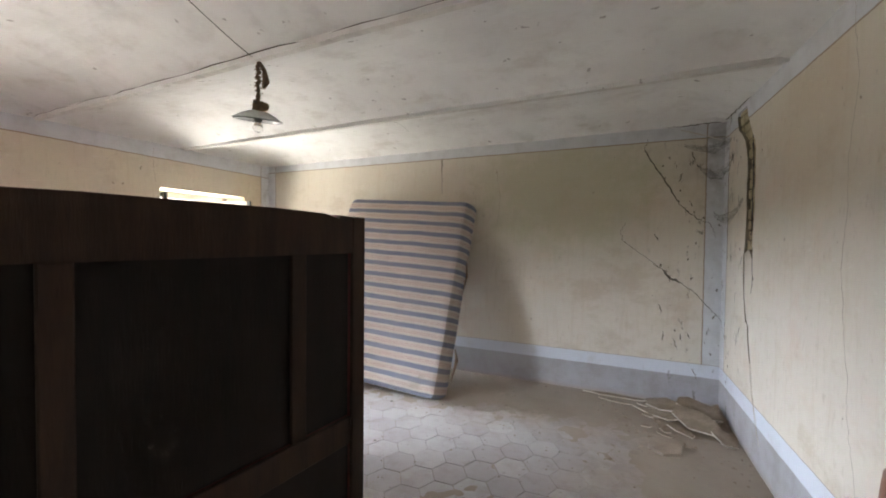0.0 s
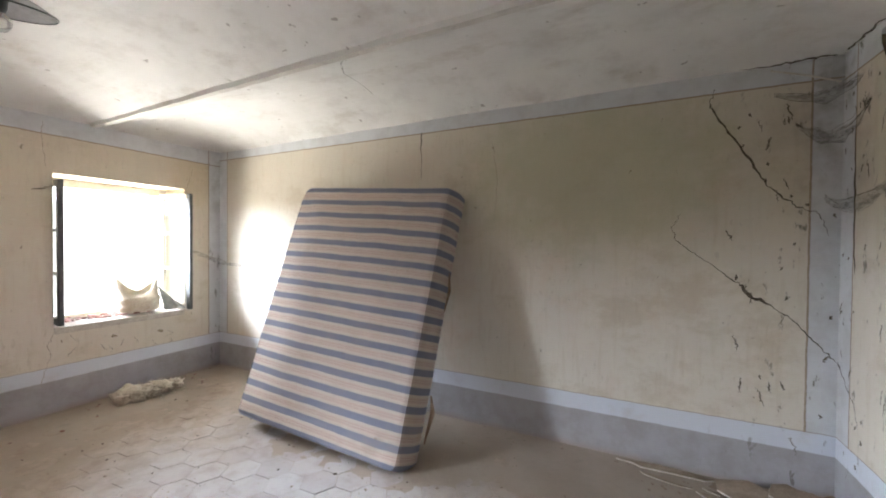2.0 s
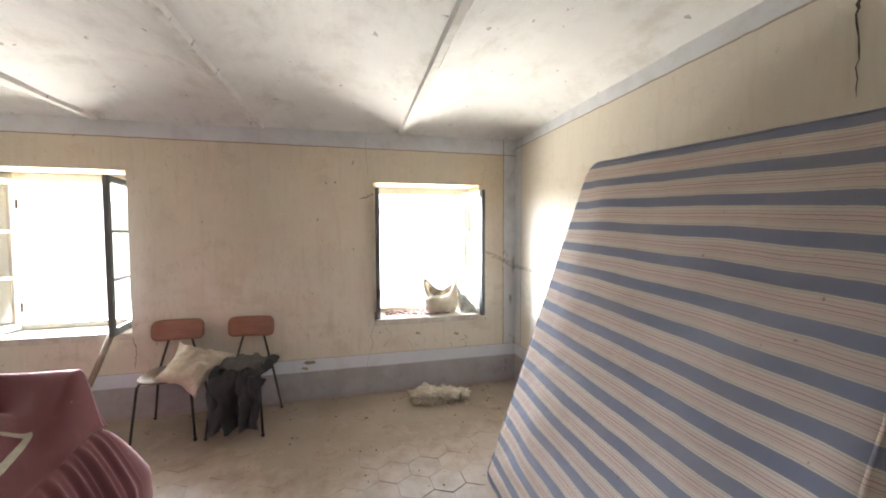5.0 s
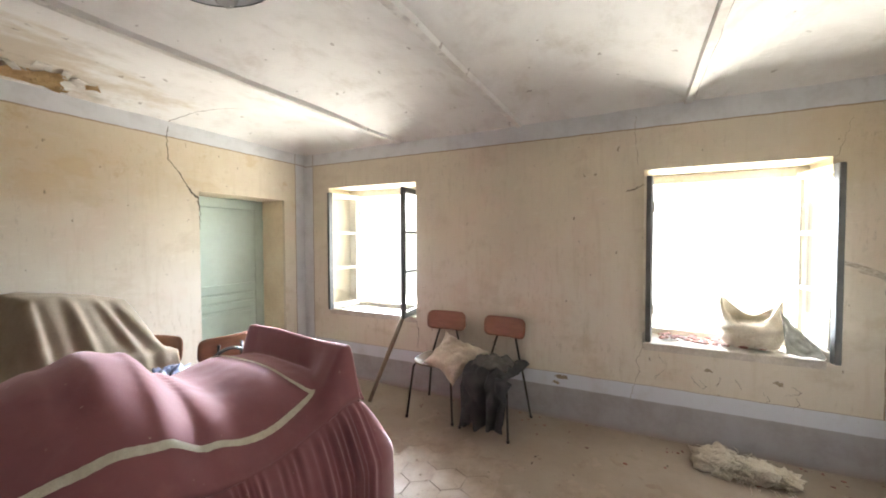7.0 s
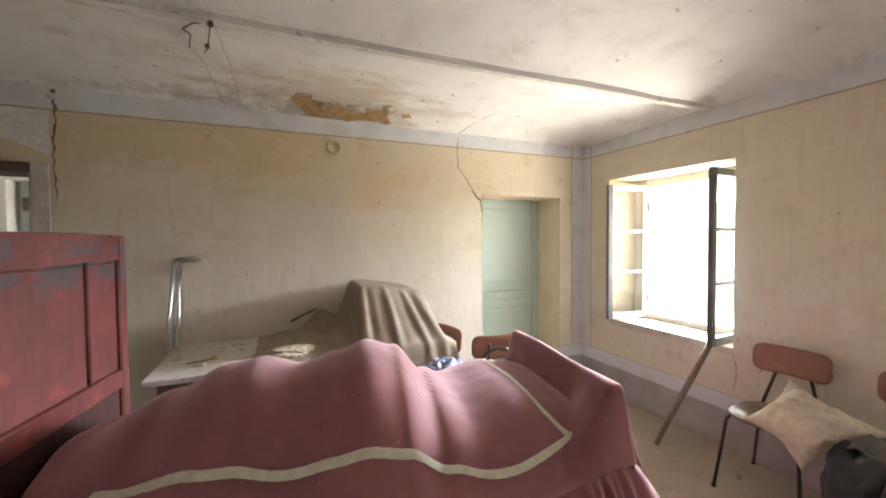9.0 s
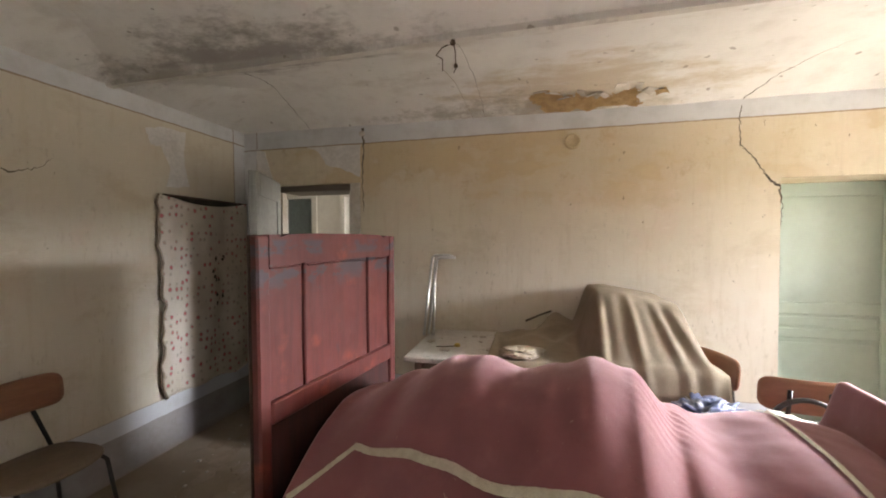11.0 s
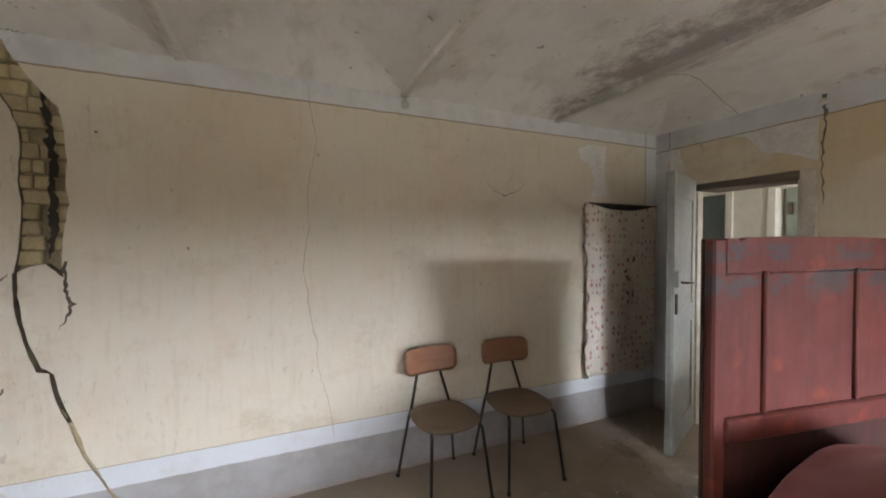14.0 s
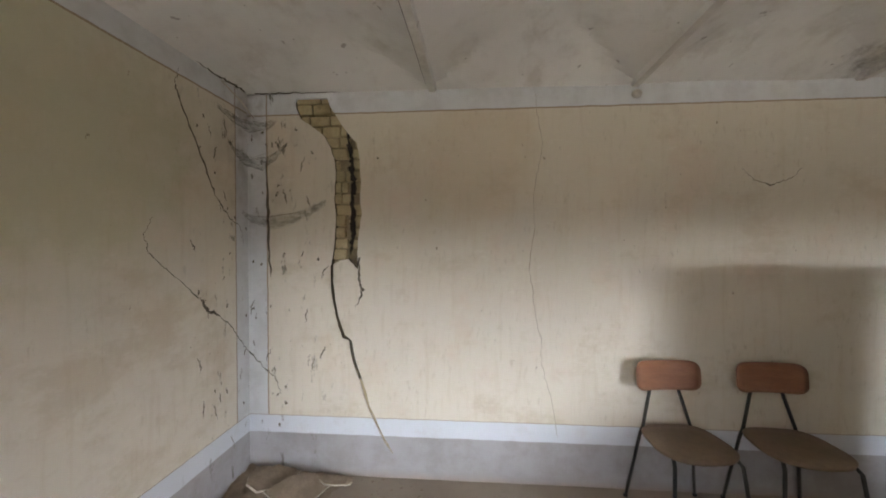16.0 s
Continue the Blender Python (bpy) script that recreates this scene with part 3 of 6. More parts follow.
def plate(outline, holes, at, depth):
    """A flat plate of a 2D outline with holes: at(a, b, d) gives the place for depth d in 0..depth."""
    bm = bmesh.new()
    edges = []
    for loop in (outline, *holes):
        vs = [bm.verts.new((*p, 0)) for p in loop]
        edges += [bm.edges.new((vs[i], vs[(i + 1) % len(vs)])) for i in range(len(vs))]
    bmesh.ops.triangle_fill(bm, edges=edges, use_beauty=True)
    r = bmesh.ops.extrude_face_region(bm, geom=list(bm.faces))
    for v in r["geom"]:
        if isinstance(v, bmesh.types.BMVert):
            v.co.z = depth
    for v in bm.verts:
        v.co = Vector(at(*v.co))
    return bm


def rect(a0, a1, b0, b1):
    return [(a0, b0), (a1, b0), (a1, b1), (a0, b1)]


def smooth_step(a, b, x):
    f = min(max((x - a) / (b - a), 0), 1)
    return f * f * (3 - 2 * f)


def wobble(p, amp, scale, seed=0.0):
    return amp * noise.noise(Vector(p) * scale + Vector((seed, seed * 1.7, seed * 0.3)))


def ribbon(points, at, widths, jag=0.3, steps=7, seed=1, lift=0.002):
    """A jagged crack along points of a wall."""
    rnd = random.Random(seed)
    bm = bmesh.new()
    dense = []
    for (p, q), (w0, w1) in zip(zip(points, points[1:]), zip(widths, widths[1:])):
        for k in range(steps):
            f = k / steps
            dense.append((p[0] + (q[0] - p[0]) * f + rnd.uniform(-1, 1) * 0.007, p[1] + (q[1] - p[1]) * f + rnd.uniform(-1, 1) * 0.007, (w0 + (w1 - w0) * f) * rnd.uniform(1 - jag, 1 + jag)))
    dense.append((*points[-1], widths[-1] * 0.3))
    rows = []
    for i, (a, b, w) in enumerate(dense):
        n0, n1 = dense[max(i - 1, 0)], dense[min(i + 1, len(dense) - 1)]
        t = Vector((n1[0] - n0[0], n1[1] - n0[1])).normalized()
        o = Vector((-t.y, t.x)) * w / 2
        rows.append((bm.verts.new(at(a + o.x, b + o.y, -lift)), bm.verts.new(at(a - o.x, b - o.y, -lift))))
    for a, b in zip(rows, rows[1:]):
        bm.faces.new((a[0], a[1], b[1], b[0]))
    return bm


def at_west(a, b, d):
    return (XW - d, a, b)


def at_north(a, b, d):
    return (a, d, b)


def at_east(a, b, d):
    return (d, a, b)


def at_south(a, b, d):
    return (a, YS - d, b)


TOP = 2.75


def ceiling_edge(x, y):
    return 2.385 + 0.035 * (x / -XW + 1) + 0.03 * (y / -YS + 1)


# ---- walls ----
wall_west = link("wall_west", plate(rect(YS - WALL_T, WALL_T, 0, TOP), [rect(*WIN_N), rect(*WIN_S)], at_west, 0.03), M_WEST)
tagged(wall_west, "cream limewashed wall with white border and grey plinth", "wall", kind="structure")
core = plate(rect(YS - WALL_T, WALL_T, -0.2, TOP), [rect(*WIN_N), rect(*WIN_S)], lambda a, b, d: (XW - 0.03 - d, a, b), WALL_T - 0.03)
tagged(link("wall_west_masonry", core, M_REVEAL), "thick masonry wall with cream window reveals", "wall", kind="structure")

wall_north = link("wall_north", plate(rect(XW - 0.001, 0.001, 0, TOP), [], at_north, 0.03), M_NORTH)
tagged(wall_north, "cracked cream limewashed wall with mould in the corner", "wall", kind="structure")
tagged(link("wall_north_masonry", boxed((XW, 0.03, -0.2), (WALL_T, WALL_T, TOP)), M_STONE), "masonry behind the plaster", "wall", kind="structure")

LEFT = [(-0.33, 2.42), (-0.33, 2.36), (-0.36, 2.29), (-0.44, 2.235), (-0.50, 2.19), (-0.545, 2.12), (-0.575, 2.04), (-0.585, 1.90), (-0.575, 1.78), (-0.585, 1.64), (-0.575, 1.50), (-0.557, 1.375),
        (-0.548, 1.354), (-0.55, 1.25), (-0.563, 1.12), (-0.59, 1.0), (-0.622, 0.89), (-0.668, 0.878), (-0.69, 0.74), (-0.748, 0.57), (-0.785, 0.45), (-0.83, 0.36), (-0.888, 0.24), (-0.945, 0.16)]
RIGHT = [(-0.952, 0.163), (-0.898, 0.25), (-0.843, 0.37), (-0.80, 0.46), (-0.768, 0.575), (-0.712, 0.74), (-0.685, 0.87), (-0.64, 0.91), (-0.607, 1.0), (-0.578, 1.125), (-0.563, 1.255), (-0.566, 1.36),
         (-0.61, 1.385), (-0.665, 1.395), (-0.70, 1.36), (-0.728, 1.33), (-0.722, 1.40), (-0.728, 1.52), (-0.742, 1.60), (-0.755, 1.68), (-0.742, 1.78), (-0.748, 1.90), (-0.735, 2.06), (-0.725, 2.13), (-0.66, 2.20), (-0.61, 2.27), (-0.565, 2.34), (-0.53, 2.42)]


def ragged(pts, amp, n, seed):
    rnd = random.Random(seed)
    out = []
    for p, q in zip(pts, pts[1:]):
        for k in range(n):
            f = k / n
            j = amp if k else 0.0
            out.append((p[0] + (q[0] - p[0]) * f + rnd.uniform(-j, j), p[1] + (q[1] - p[1]) * f))
    return out + [pts[-1]]


HOLE = ragged(LEFT, 0.004, 3, 1) + ragged(RIGHT, 0.004, 3, 2)
bm = plate(rect(YS - 0.001, 0.001, 0, TOP), [HOLE], at_east, 0.045)
bm.normal_update()
# edges of the hole above 0.62 painted as if in shade
for f in bm.faces:
    c = f.calc_center_median()
    if abs(f.normal.x) < 0.3 and -1.0 < c.y < -0.2 and 0.05 < c.z < 2.4:
        f.material_index = 1 if c.z > 0.62 else 2
wall_east = link("wall_east", bm, (M_EAST, M_SPLIT, M_EDGE))
tagged(wall_east, "cream limewashed wall split by a wide crack showing bricks", "wall", kind="structure")
tagged(link("wall_east_masonry", boxed((0.045, YS - WALL_T, -0.2), (WALL_T, 0.03, TOP)), M_CORE), "dark masonry behind the plaster", "wall", kind="structure")

wall_south = link("wall_south", plate([(XW, 0), (DOOR_G[0], 0), (DOOR_G[0], DOOR_G[3]), (DOOR_G[1], DOOR_G[3]), (DOOR_G[1], 0), (DOOR_S[0], 0), (DOOR_S[0], DOOR_S[3]), (DOOR_S[1], DOOR_S[3]), (DOOR_S[1], 0), (0.001, 0), (0.001, TOP), (XW, TOP)], [], at_south, 0.03), M_SOUTH)
tagged(wall_south, "cream limewashed wall with yellow damp stains and two doorways", "wall", kind="structure")
SPLAY = DOOR_S[1] + 0.31     # the entrance widens behind its plaster edge
core = plate([(XW, -0.2), (DOOR_G[0], -0.2), (DOOR_G[0], DOOR_G[3]), (DOOR_G[1], DOOR_G[3]), (DOOR_G[1], -0.2), (DOOR_S[0], -0.2), (DOOR_S[0], DOOR_S[3]), (SPLAY, DOOR_S[3]), (SPLAY, -0.2), (0.045, -0.2), (0.045, TOP), (XW, TOP)], [], lambda a, b, d: (a, YS - 0.03 - d, b), WALL_T - 0.03)
tagged(link("wall_south_masonry", core, M_REVEAL), "thick masonry wall with cream door reveals", "wall", kind="structure")


# ---- ceiling: shallow plaster vaults between narrow beams ----
def beam_y(k, x):
    w, e = BEAMS[k]
    return w + (e - w) * (x - XW) / -XW


def ceiling_mesh():
    half = 0.020

    def edges(x):
        return [0.0] + [beam_y(k, x) for k in range(3)] + [YS]

    def height(x, y):
        e = ceiling_edge(x, y)
        lines = edges(x)
        on_beam = min(abs(y - q) for q in lines[1:-1]) < half + 0.001
        for a, b in zip(lines, lines[1:]):
            if b <= y <= a:
                d = min(min(x - XW, -x, a - y, y - b) / 0.58, 1.0)
                rise = 0.13 * (1 - (1 - d) ** 2)
                sag = wobble((x, y, 0), 0.010, 1.6) + wobble((x, y, 3), 0.004, 5)
                return e + (sag * 0.5 - 0.009 + wobble((x * 3, y, 1), 0.004, 2) if on_beam else rise + sag + 0.006)
        return e
    xs = [XW + (0 - XW) * k / 120 for k in range(121)]
    bm = bmesh.new()
    g = []
    for x in xs:
        col, lines = [], edges(x)
        for i, (a, b) in enumerate(zip(lines, lines[1:])):
            lo, hi = (a - half if i else a), (b + half if i < 3 else b)
            lo2, hi2 = (lo - 0.008 if i else lo), (hi + 0.008 if i < 3 else hi)
            col += ([lo] if i else []) + [lo2 + (hi2 - lo2) * k / 16 for k in range(17)] + ([hi] if i < 3 else [])
        g.append([bm.verts.new((x, y, height(x, y))) for y in col])
    strips = {17 + 19 * k for k in range(3)}
    for i in range(len(xs) - 1):
        for j in range(len(g[0]) - 1):
            face = bm.faces.new((g[i][j], g[i + 1][j], g[i + 1][j + 1], g[i][j + 1]))
            face.material_index = 1 if j in strips else 0
    return bm, height


bm, ceiling_z = ceiling_mesh()
ceiling = tagged(link("ceiling", bm, (M_CEIL, M_BEAM), smooth=False), "stained plaster ceiling of shallow vaults between narrow beams", "ceiling", kind="structure")
slab = boxed((XW - WALL_T, YS - WALL_T - 2.2, TOP), (1.7, WALL_T, TOP + 0.12))
tagged(link("ceiling_slab", slab, M_STONE), "plain slab above the vaults", "ceiling", kind="structure")

# ---- outside ground, hall behind the entrance ----
tagged(link("ground", boxed((-60, -60, -3.6), (60, 60, -3.5)), M_DUST), "bare dry ground outside the house", "ground", kind="structure")
tagged(link("floor_bed", boxed((XW - WALL_T, YS - WALL_T - 2.2, -0.2), (1.7, WALL_T, -0.014)), M_DUST), "dusty mortar bed under the tiles", "floor", kind="structure")
tagged(link("wall_lower_storey", boxed((XW - WALL_T, YS - WALL_T - 2.2, -3.5), (1.7, WALL_T, -0.2)), M_STONE), "rendered masonry of the storey below", "wall", kind="structure")


def dust(u, v):
    """Dust lying in the joints and in drifts along the walls."""
    x, y = XW * (1 - u) - 0.0, YS * (1 - v)
    d = min(x - XW, -y, -x * 1.3, (y - YS) * 1.5)
    p = Vector((x, y, 0))
    return Vector((x, y, -0.0038 + 0.0036 * noise.noise(p * 1.3) + 0.0022 * noise.noise(p * 6) + 0.0022 * noise.noise(p * 15) + 0.009 * max(0, 1 - d / 1.25)))


tagged(link("floor_dust", sheet(170, 150, dust), M_DUST, None, "", True), "fine brown dust in joints and drifts along the walls", "dust", kind="stuff")
YH = -6.3
hall = [((-1.7, YH - 0.15, -0.2), (-0.62, YH, TOP)), ((-0.62, YH - 0.15, 2.03), (-0.17, YH, TOP)), ((-0.17, YH - 0.15, -0.2), (0.30, YH, TOP)), ((0.30, YH - 0.15, 2.03), (0.71, YH, TOP)), ((0.71, YH - 0.15, -0.2), (1.7, YH, TOP)),
        ((-1.7, YH, -0.2), (-1.55, YS - WALL_T, TOP)), ((1.55, YH, -0.2), (1.7, YS - WALL_T, TOP)), ((WALL_T, YS - WALL_T - 0.02, -0.2), (1.7, YS - WALL_T + 0.2, TOP)),
        # added backing, unseen, that blocks daylight leaking past the door left ajar
        ((-0.75, YH - 0.40, -0.2), (0.85, YH - 0.151, TOP))]
for k, (lo, hi) in enumerate(hall):
    tagged(link("wall_hall_%d" % (k + 1), boxed(lo, hi), M_WHITEWALL), "white limewashed wall of the hall and its added unseen backing", "wall", kind="structure")
HALL_DOORS = ((0.30, 0.71, M_BLUEGREY, "blue-grey painted door at the end of the hall"), (-0.62, -0.17, M_GREENGREY, "grey-green painted door standing ajar in the hall"))
for k, (a, b, mat, text) in enumerate(HALL_DOORS):
    hall_door = thing("door_hall_%d" % (k + 1), pose(0, 0, 0), text, "door", kind="structure")
    part("door_leaf", boxed((a + 0.001, YH - 0.12, -0.012), (b - (0.05 if k else 0.001), YH - 0.08, 2.028), 0.003), mat, hall_door)
    for z0, z1 in ((0.18, 0.85), (1.0, 1.88)):
        part("panel", boxed((a + 0.09, YH - 0.08, z0), (b - 0.11, YH - 0.07, z1), 0.006), mat, hall_door)
    part("latch", boxed((b - 0.10, YH - 0.08, 1.76 if k else 1.02), (b - 0.07, YH - 0.05, 1.88 if k else 1.12), 0.004), M_IRON, hall_door)
    bm = bmesh.new()
    for lo, hi in (((a - 0.07, YH, -0.012), (a, YH + 0.02, 2.10)), ((b, YH, -0.012), (b + 0.07, YH + 0.02, 2.10)), ((a, YH, 2.03), (b, YH + 0.02, 2.10))):
        box(bm, lo, hi)
    tagged(link("trim_hall_%d" % (k + 1), bm, M_WHITEWALL), "white architrave round the hall door", "trim", kind="structure")
tagged(link("ceiling_hall", boxed((-1.55, YH, 2.42), (1.55, YS - WALL_T, 2.5)), M_WHITEWALL), "white hall ceiling", "ceiling", kind="structure")
tagged(link("lintel", boxed((DOOR_S[0] - 0.001, YS - 0.3, DOOR_S[3] - 0.055), (DOOR_S[1] + 0.001, YS - 0.012, DOOR_S[3] - 0.002), 0.004), M_LINTEL), "dark wooden lintel over the entrance", "lintel", kind="structure")


# ---- windows ----
def backdrop():
    n = Nodes("bright_hazy_daylight", 1.0)
    p = n.world_pos()
    c = n.mix(n.ramp(n.noise(p, 0.25, 4), 0.4, 0.65), (1.0, 0.99, 0.96), (0.93, 0.98, 0.92))
    n.put(c, n.b.inputs["Emission Color"])
    n.b.inputs["Emission Strength"].default_value = 2.2
    ob = link("backdrop", boxed((-22.2, -36, -3.5), (-22, 30, 22)), n.color((0.8, 0.8, 0.8)))
    tagged(ob, "overexposed hazy daylight far outside the windows", "backdrop", kind="structure")


backdrop()
XF = -5.56


def window(name, opening, inner, label):
    y0, y1, z0, z1 = opening
    f0, f1 = inner
    base = thing(name, pose(0, 0, 0), label, "window", kind="structure")
    for n_, lo, hi in (("window_frame", (XF - 0.06, y0, z0 + 0.03), (XF, f0, z1)), ("window_frame", (XF - 0.06, f1, z0 + 0.03), (XF, y1, z1)),
                       ("window_frame", (XF - 0.058, f0, z1 - 0.075), (XF - 0.002, f1, z1)), ("window_frame", (XF - 0.058, f0, z0 + 0.03), (XF - 0.002, f1, z0 + 0.075))):
        part(n_, boxed(lo, hi, 0.006), M_PALEFRAME, base)
    part("window_sill", boxed((XW - WALL_T - 0.05, y0 + 0.002, z0 - 0.03), (XW + 0.002, y1 - 0.002, z0 + 0.028), 0.006), M_PLASTER, base, "worn whitewashed sill")
    return base


def sash(parent, hinge, free, z0, z1, material, label, edge=None):
    d = Vector((free[0] - hinge[0], free[1] - hinge[1]))
    w, h = d.length, z1 - z0
    leaf = new("casement")
    leaf.parent = parent
    leaf.matrix_local = pose(hinge[0], hinge[1], z0, 0, 0, math.degrees(math.atan2(d.y, d.x)))
    leaf["label"] = label
    t = 0.018
    bars = [("stile", (0, -t, 0), (0.05, t, h)), ("stile", (w - 0.05, -t, 0), (w, t, h)), ("rail", (0.05, -t, 0), (w - 0.05, t, 0.06)), ("rail", (0.05, -t, h - 0.05), (w - 0.05, t, h))]
    for k in (1, 2):
        zc = 0.06 + (h - 0.11) * k / 3
        bars.append(("glazing_bar", (0.05, -t * 0.8, zc - 0.013), (w - 0.05, t * 0.8, zc + 0.013)))
    for k, (n_, lo, hi) in enumerate(bars):
        part(n_, boxed(lo, hi, 0.005), edge if edge and k == 1 else material, leaf)
    for k in range(3):
        a = 0.06 + (h - 0.11) * k / 3
        pane = part("pane", boxed((0.05, -0.002, a + 0.013), (w - 0.05, 0.002, a + (h - 0.11) / 3 - 0.013)), M_GLASS, leaf)
        pane.visible_shadow = False
    for z in (0.18, h - 0.2):
        part("hinge", tubed([(-0.006, t, z - 0.04), (-0.006, t, z + 0.04)], 0.009), M_IRON, leaf)
    return leaf


win = window("window_1", WIN_N, (-1.335, -0.455), "open wooden casement window with dark sashes and worn sill")
sash(win, (XF + 0.01, -1.345), (-5.185, -1.372), 0.715, 1.915, M_DARKFRAME, "dark painted open sash")
sash(win, (XF + 0.01, -0.445), (-5.14, -0.37), 0.705, 1.915, M_PALEFRAME, "weathered open sash with dusty panes, bars lightened for window glare", M_DARKFRAME)
win = window("window_2", WIN_S, (-4.28, -3.43), "open wooden casement window with pale and dark sashes")
sash(win, (XF + 0.01, -4.265), (-5.14, -4.335), 0.725, 1.955, M_PALEFRAME, "weathered open sash, bars lightened for window glare", M_DARKFRAME)
sash(win, (XF + 0.01, -3.44), (-5.10, -3.40), 0.715, 1.955, M_DARKFRAME, "dark painted open sash")

# ---- doors ----
gy = YS - 0.345
door = thing("door_1", pose(0, 0, 0), "closed pale green panelled wooden door in a deep recess", "door", kind="structure")
x0, x1, zt = DOOR_G[0] + 0.002, DOOR_G[1] - 0.002, DOOR_G[3] - 0.002
part("door_leaf", boxed((x0, gy - 0.04, -0.01), (x1, gy, zt), 0.003), M_GREEN, door)
for lo, hi in (((x0, gy, 0), (x0 + 0.10, gy + 0.014, zt)), ((x1 - 0.10, gy, 0), (x1, gy + 0.014, zt)), ((x0 + 0.10, gy, zt - 0.10), (x1 - 0.10, gy + 0.014, zt)),
               ((x0 + 0.10, gy, 0.93), (x1 - 0.10, gy + 0.014, 1.02)), ((x0 + 0.10, gy, 0.76), (x1 - 0.10, gy + 0.014, 0.83)), ((x0 + 0.10, gy, 0.0), (x1 - 0.10, gy + 0.014, 0.16))):
    part("rail", boxed(lo, hi, 0.005), M_GREEN, door)
for a, b in ((1.02, zt - 0.10), (0.16, 0.76)):
    part("panel", boxed((x0 + 0.135, gy, a + 0.035), (x1 - 0.135, gy + 0.011, b - 0.035), 0.009, 2), M_GREEN, door)
part("panel", boxed((x0 + 0.12, gy, 0.845), (x1 - 0.12, gy + 0.010, 0.915), 0.006), M_GREEN, door)
for z in (1.62, 1.19):
    part("hinge", tubed([(x0 + 0.012, gy + 0.018, z - 0.05), (x0 + 0.012, gy + 0.018, z + 0.05)], 0.008), M_GREEN, door)

leaf = thing("door_2", pose(-0.345, YS + 0.02, 0.012, 0, 0, 112.5), "open grey painted board door leaf with an iron latch", "door", kind="structure")
w, h = 0.66, 1.965
part("door_leaf", boxed((0, -0.014, 0), (w, 0.014, h), 0.003), M_GREY, leaf)
for y0, y1 in ((0.014, 0.026), (-0.026, -0.014)):
    for lo, hi in (((0, y0, 0), (0.095, y1, h)), ((w - 0.095, y0, 0), (w, y1, h)), ((0.095, y0, h - 0.17), (w - 0.095, y1, h)), ((0.095, y0, 0.86), (w - 0.095, y1, 1.0)), ((0.095, y0, 0), (w - 0.095, y1, 0.18))):
        part("rail", boxed(lo, hi, 0.004), M_GREY, leaf)
part("lock_case", boxed((w - 0.12, 0.026, 1.17), (w + 0.012, 0.055, 1.28), 0.004), M_GREY, leaf)
part("handle", tubed([(w - 0.06, 0.055, 1.20), (w - 0.06, 0.10, 1.20), (w - 0.16, 0.105, 1.195)], 0.008), M_IRON, leaf)
part("latch", boxed((w - 0.05, 0.026, 0.98), (w - 0.02, 0.04, 1.12), 0.003), M_IRON, leaf)
bm = bmesh.new()
box(bm, (DOOR_S[0] - 0.085, YS + 0.001, 0), (DOOR_S[0], YS + 0.016, DOOR_S[3] + 0.0), 0.003)
box(bm, (DOOR_S[0] + 0.001, YS - WALL_T, 0), (DOOR_S[0] + 0.02, YS - 0.01, DOOR_S[3] - 0.06), 0.003)
box(bm, (DOOR_S[1] - 0.02, YS - 0.075, 0), (DOOR_S[1] - 0.001, YS - 0.01, DOOR_S[3] - 0.06), 0.003)
tagged(link("trim_entrance", bm, M_PLASTER), "whitened plaster edge beside the entrance", "trim", kind="structure")

# ---- cracks in the walls ----
def crack(parent, pts, at, widths, seed, material=M_CRACK):
    return part("crack", ribbon(pts, at, widths, 0.45, 8, seed), material, parent)


crack(wall_north, [(-0.575, 2.36), (-0.60, 2.30), (-0.591, 2.24), (-0.503, 2.095), (-0.39, 1.90), (-0.323, 1.78), (-0.261, 1.715), (-0.185, 1.645), (-0.086, 1.60), (-0.05, 1.48)], at_north, (0.003, 0.004, 0.010, 0.010, 0.011, 0.006, 0.009, 0.005, 0.004, 0.0015), 1)
crack(wall_north, [(-0.745, 1.61), (-0.79, 1.53), (-0.765, 1.45), (-0.70, 1.395), (-0.56, 1.29), (-0.44, 1.20), (-0.40, 1.14), (-0.28, 1.07), (-0.20, 1.01), (-0.10, 0.90), (-0.01, 0.79)], at_north, (0.002, 0.003, 0.0035, 0.0035, 0.004, 0.006, 0.022, 0.007, 0.006, 0.006, 0.004), 2)
crack(wall_north, [(-2.60, 2.34), (-2.605, 2.20), (-2.60, 1.95)], at_north, (0.016, 0.005, 0.003), 3)
crack(wall_north, [(-1.98, 2.2), (-1.94, 1.9), (-1.96, 1.6)], at_north, (0.002, 0.0025, 0.0015), 4, M_HAIR)
crack(wall_east, [(-0.005, 0.79), (-0.09, 0.70), (-0.17, 0.63), (-0.22, 0.52)], at_east, (0.008, 0.006, 0.006, 0.003), 5)
crack(wall_east, [(-1.835, 2.41), (-1.85, 2.25), (-1.88, 2.1), (-1.83, 1.85), (-1.83, 1.6), (-1.80, 1.36), (-1.83, 1.1), (-1.87, 0.9), (-1.88, 0.72), (-1.94, 0.5), (-1.97, 0.3)], at_east, (0.0015, 0.0025, 0.002, 0.002, 0.0025, 0.004, 0.003, 0.003, 0.0025, 0.0025, 0.002), 6, M_HAIR)
crack(wall_east, [(-3.02, 1.93), (-3.08, 1.87), (-3.18, 1.83), (-3.28, 1.86), (-3.36, 1.93)], at_east, (0.002, 0.003, 0.007, 0.003, 0.002), 7, M_CORNWEB)
crack(wall_east, [(-0.735, 1.40), (-0.73, 1.28), (-0.76, 1.2), (-0.71, 1.08)], at_east, (0.018, 0.012, 0.016, 0.003), 8)
crack(wall_east, [(-0.13, 2.05), (-0.135, 1.7), (-0.15, 1.28)], at_east, (0.006, 0.018, 0.008), 9)
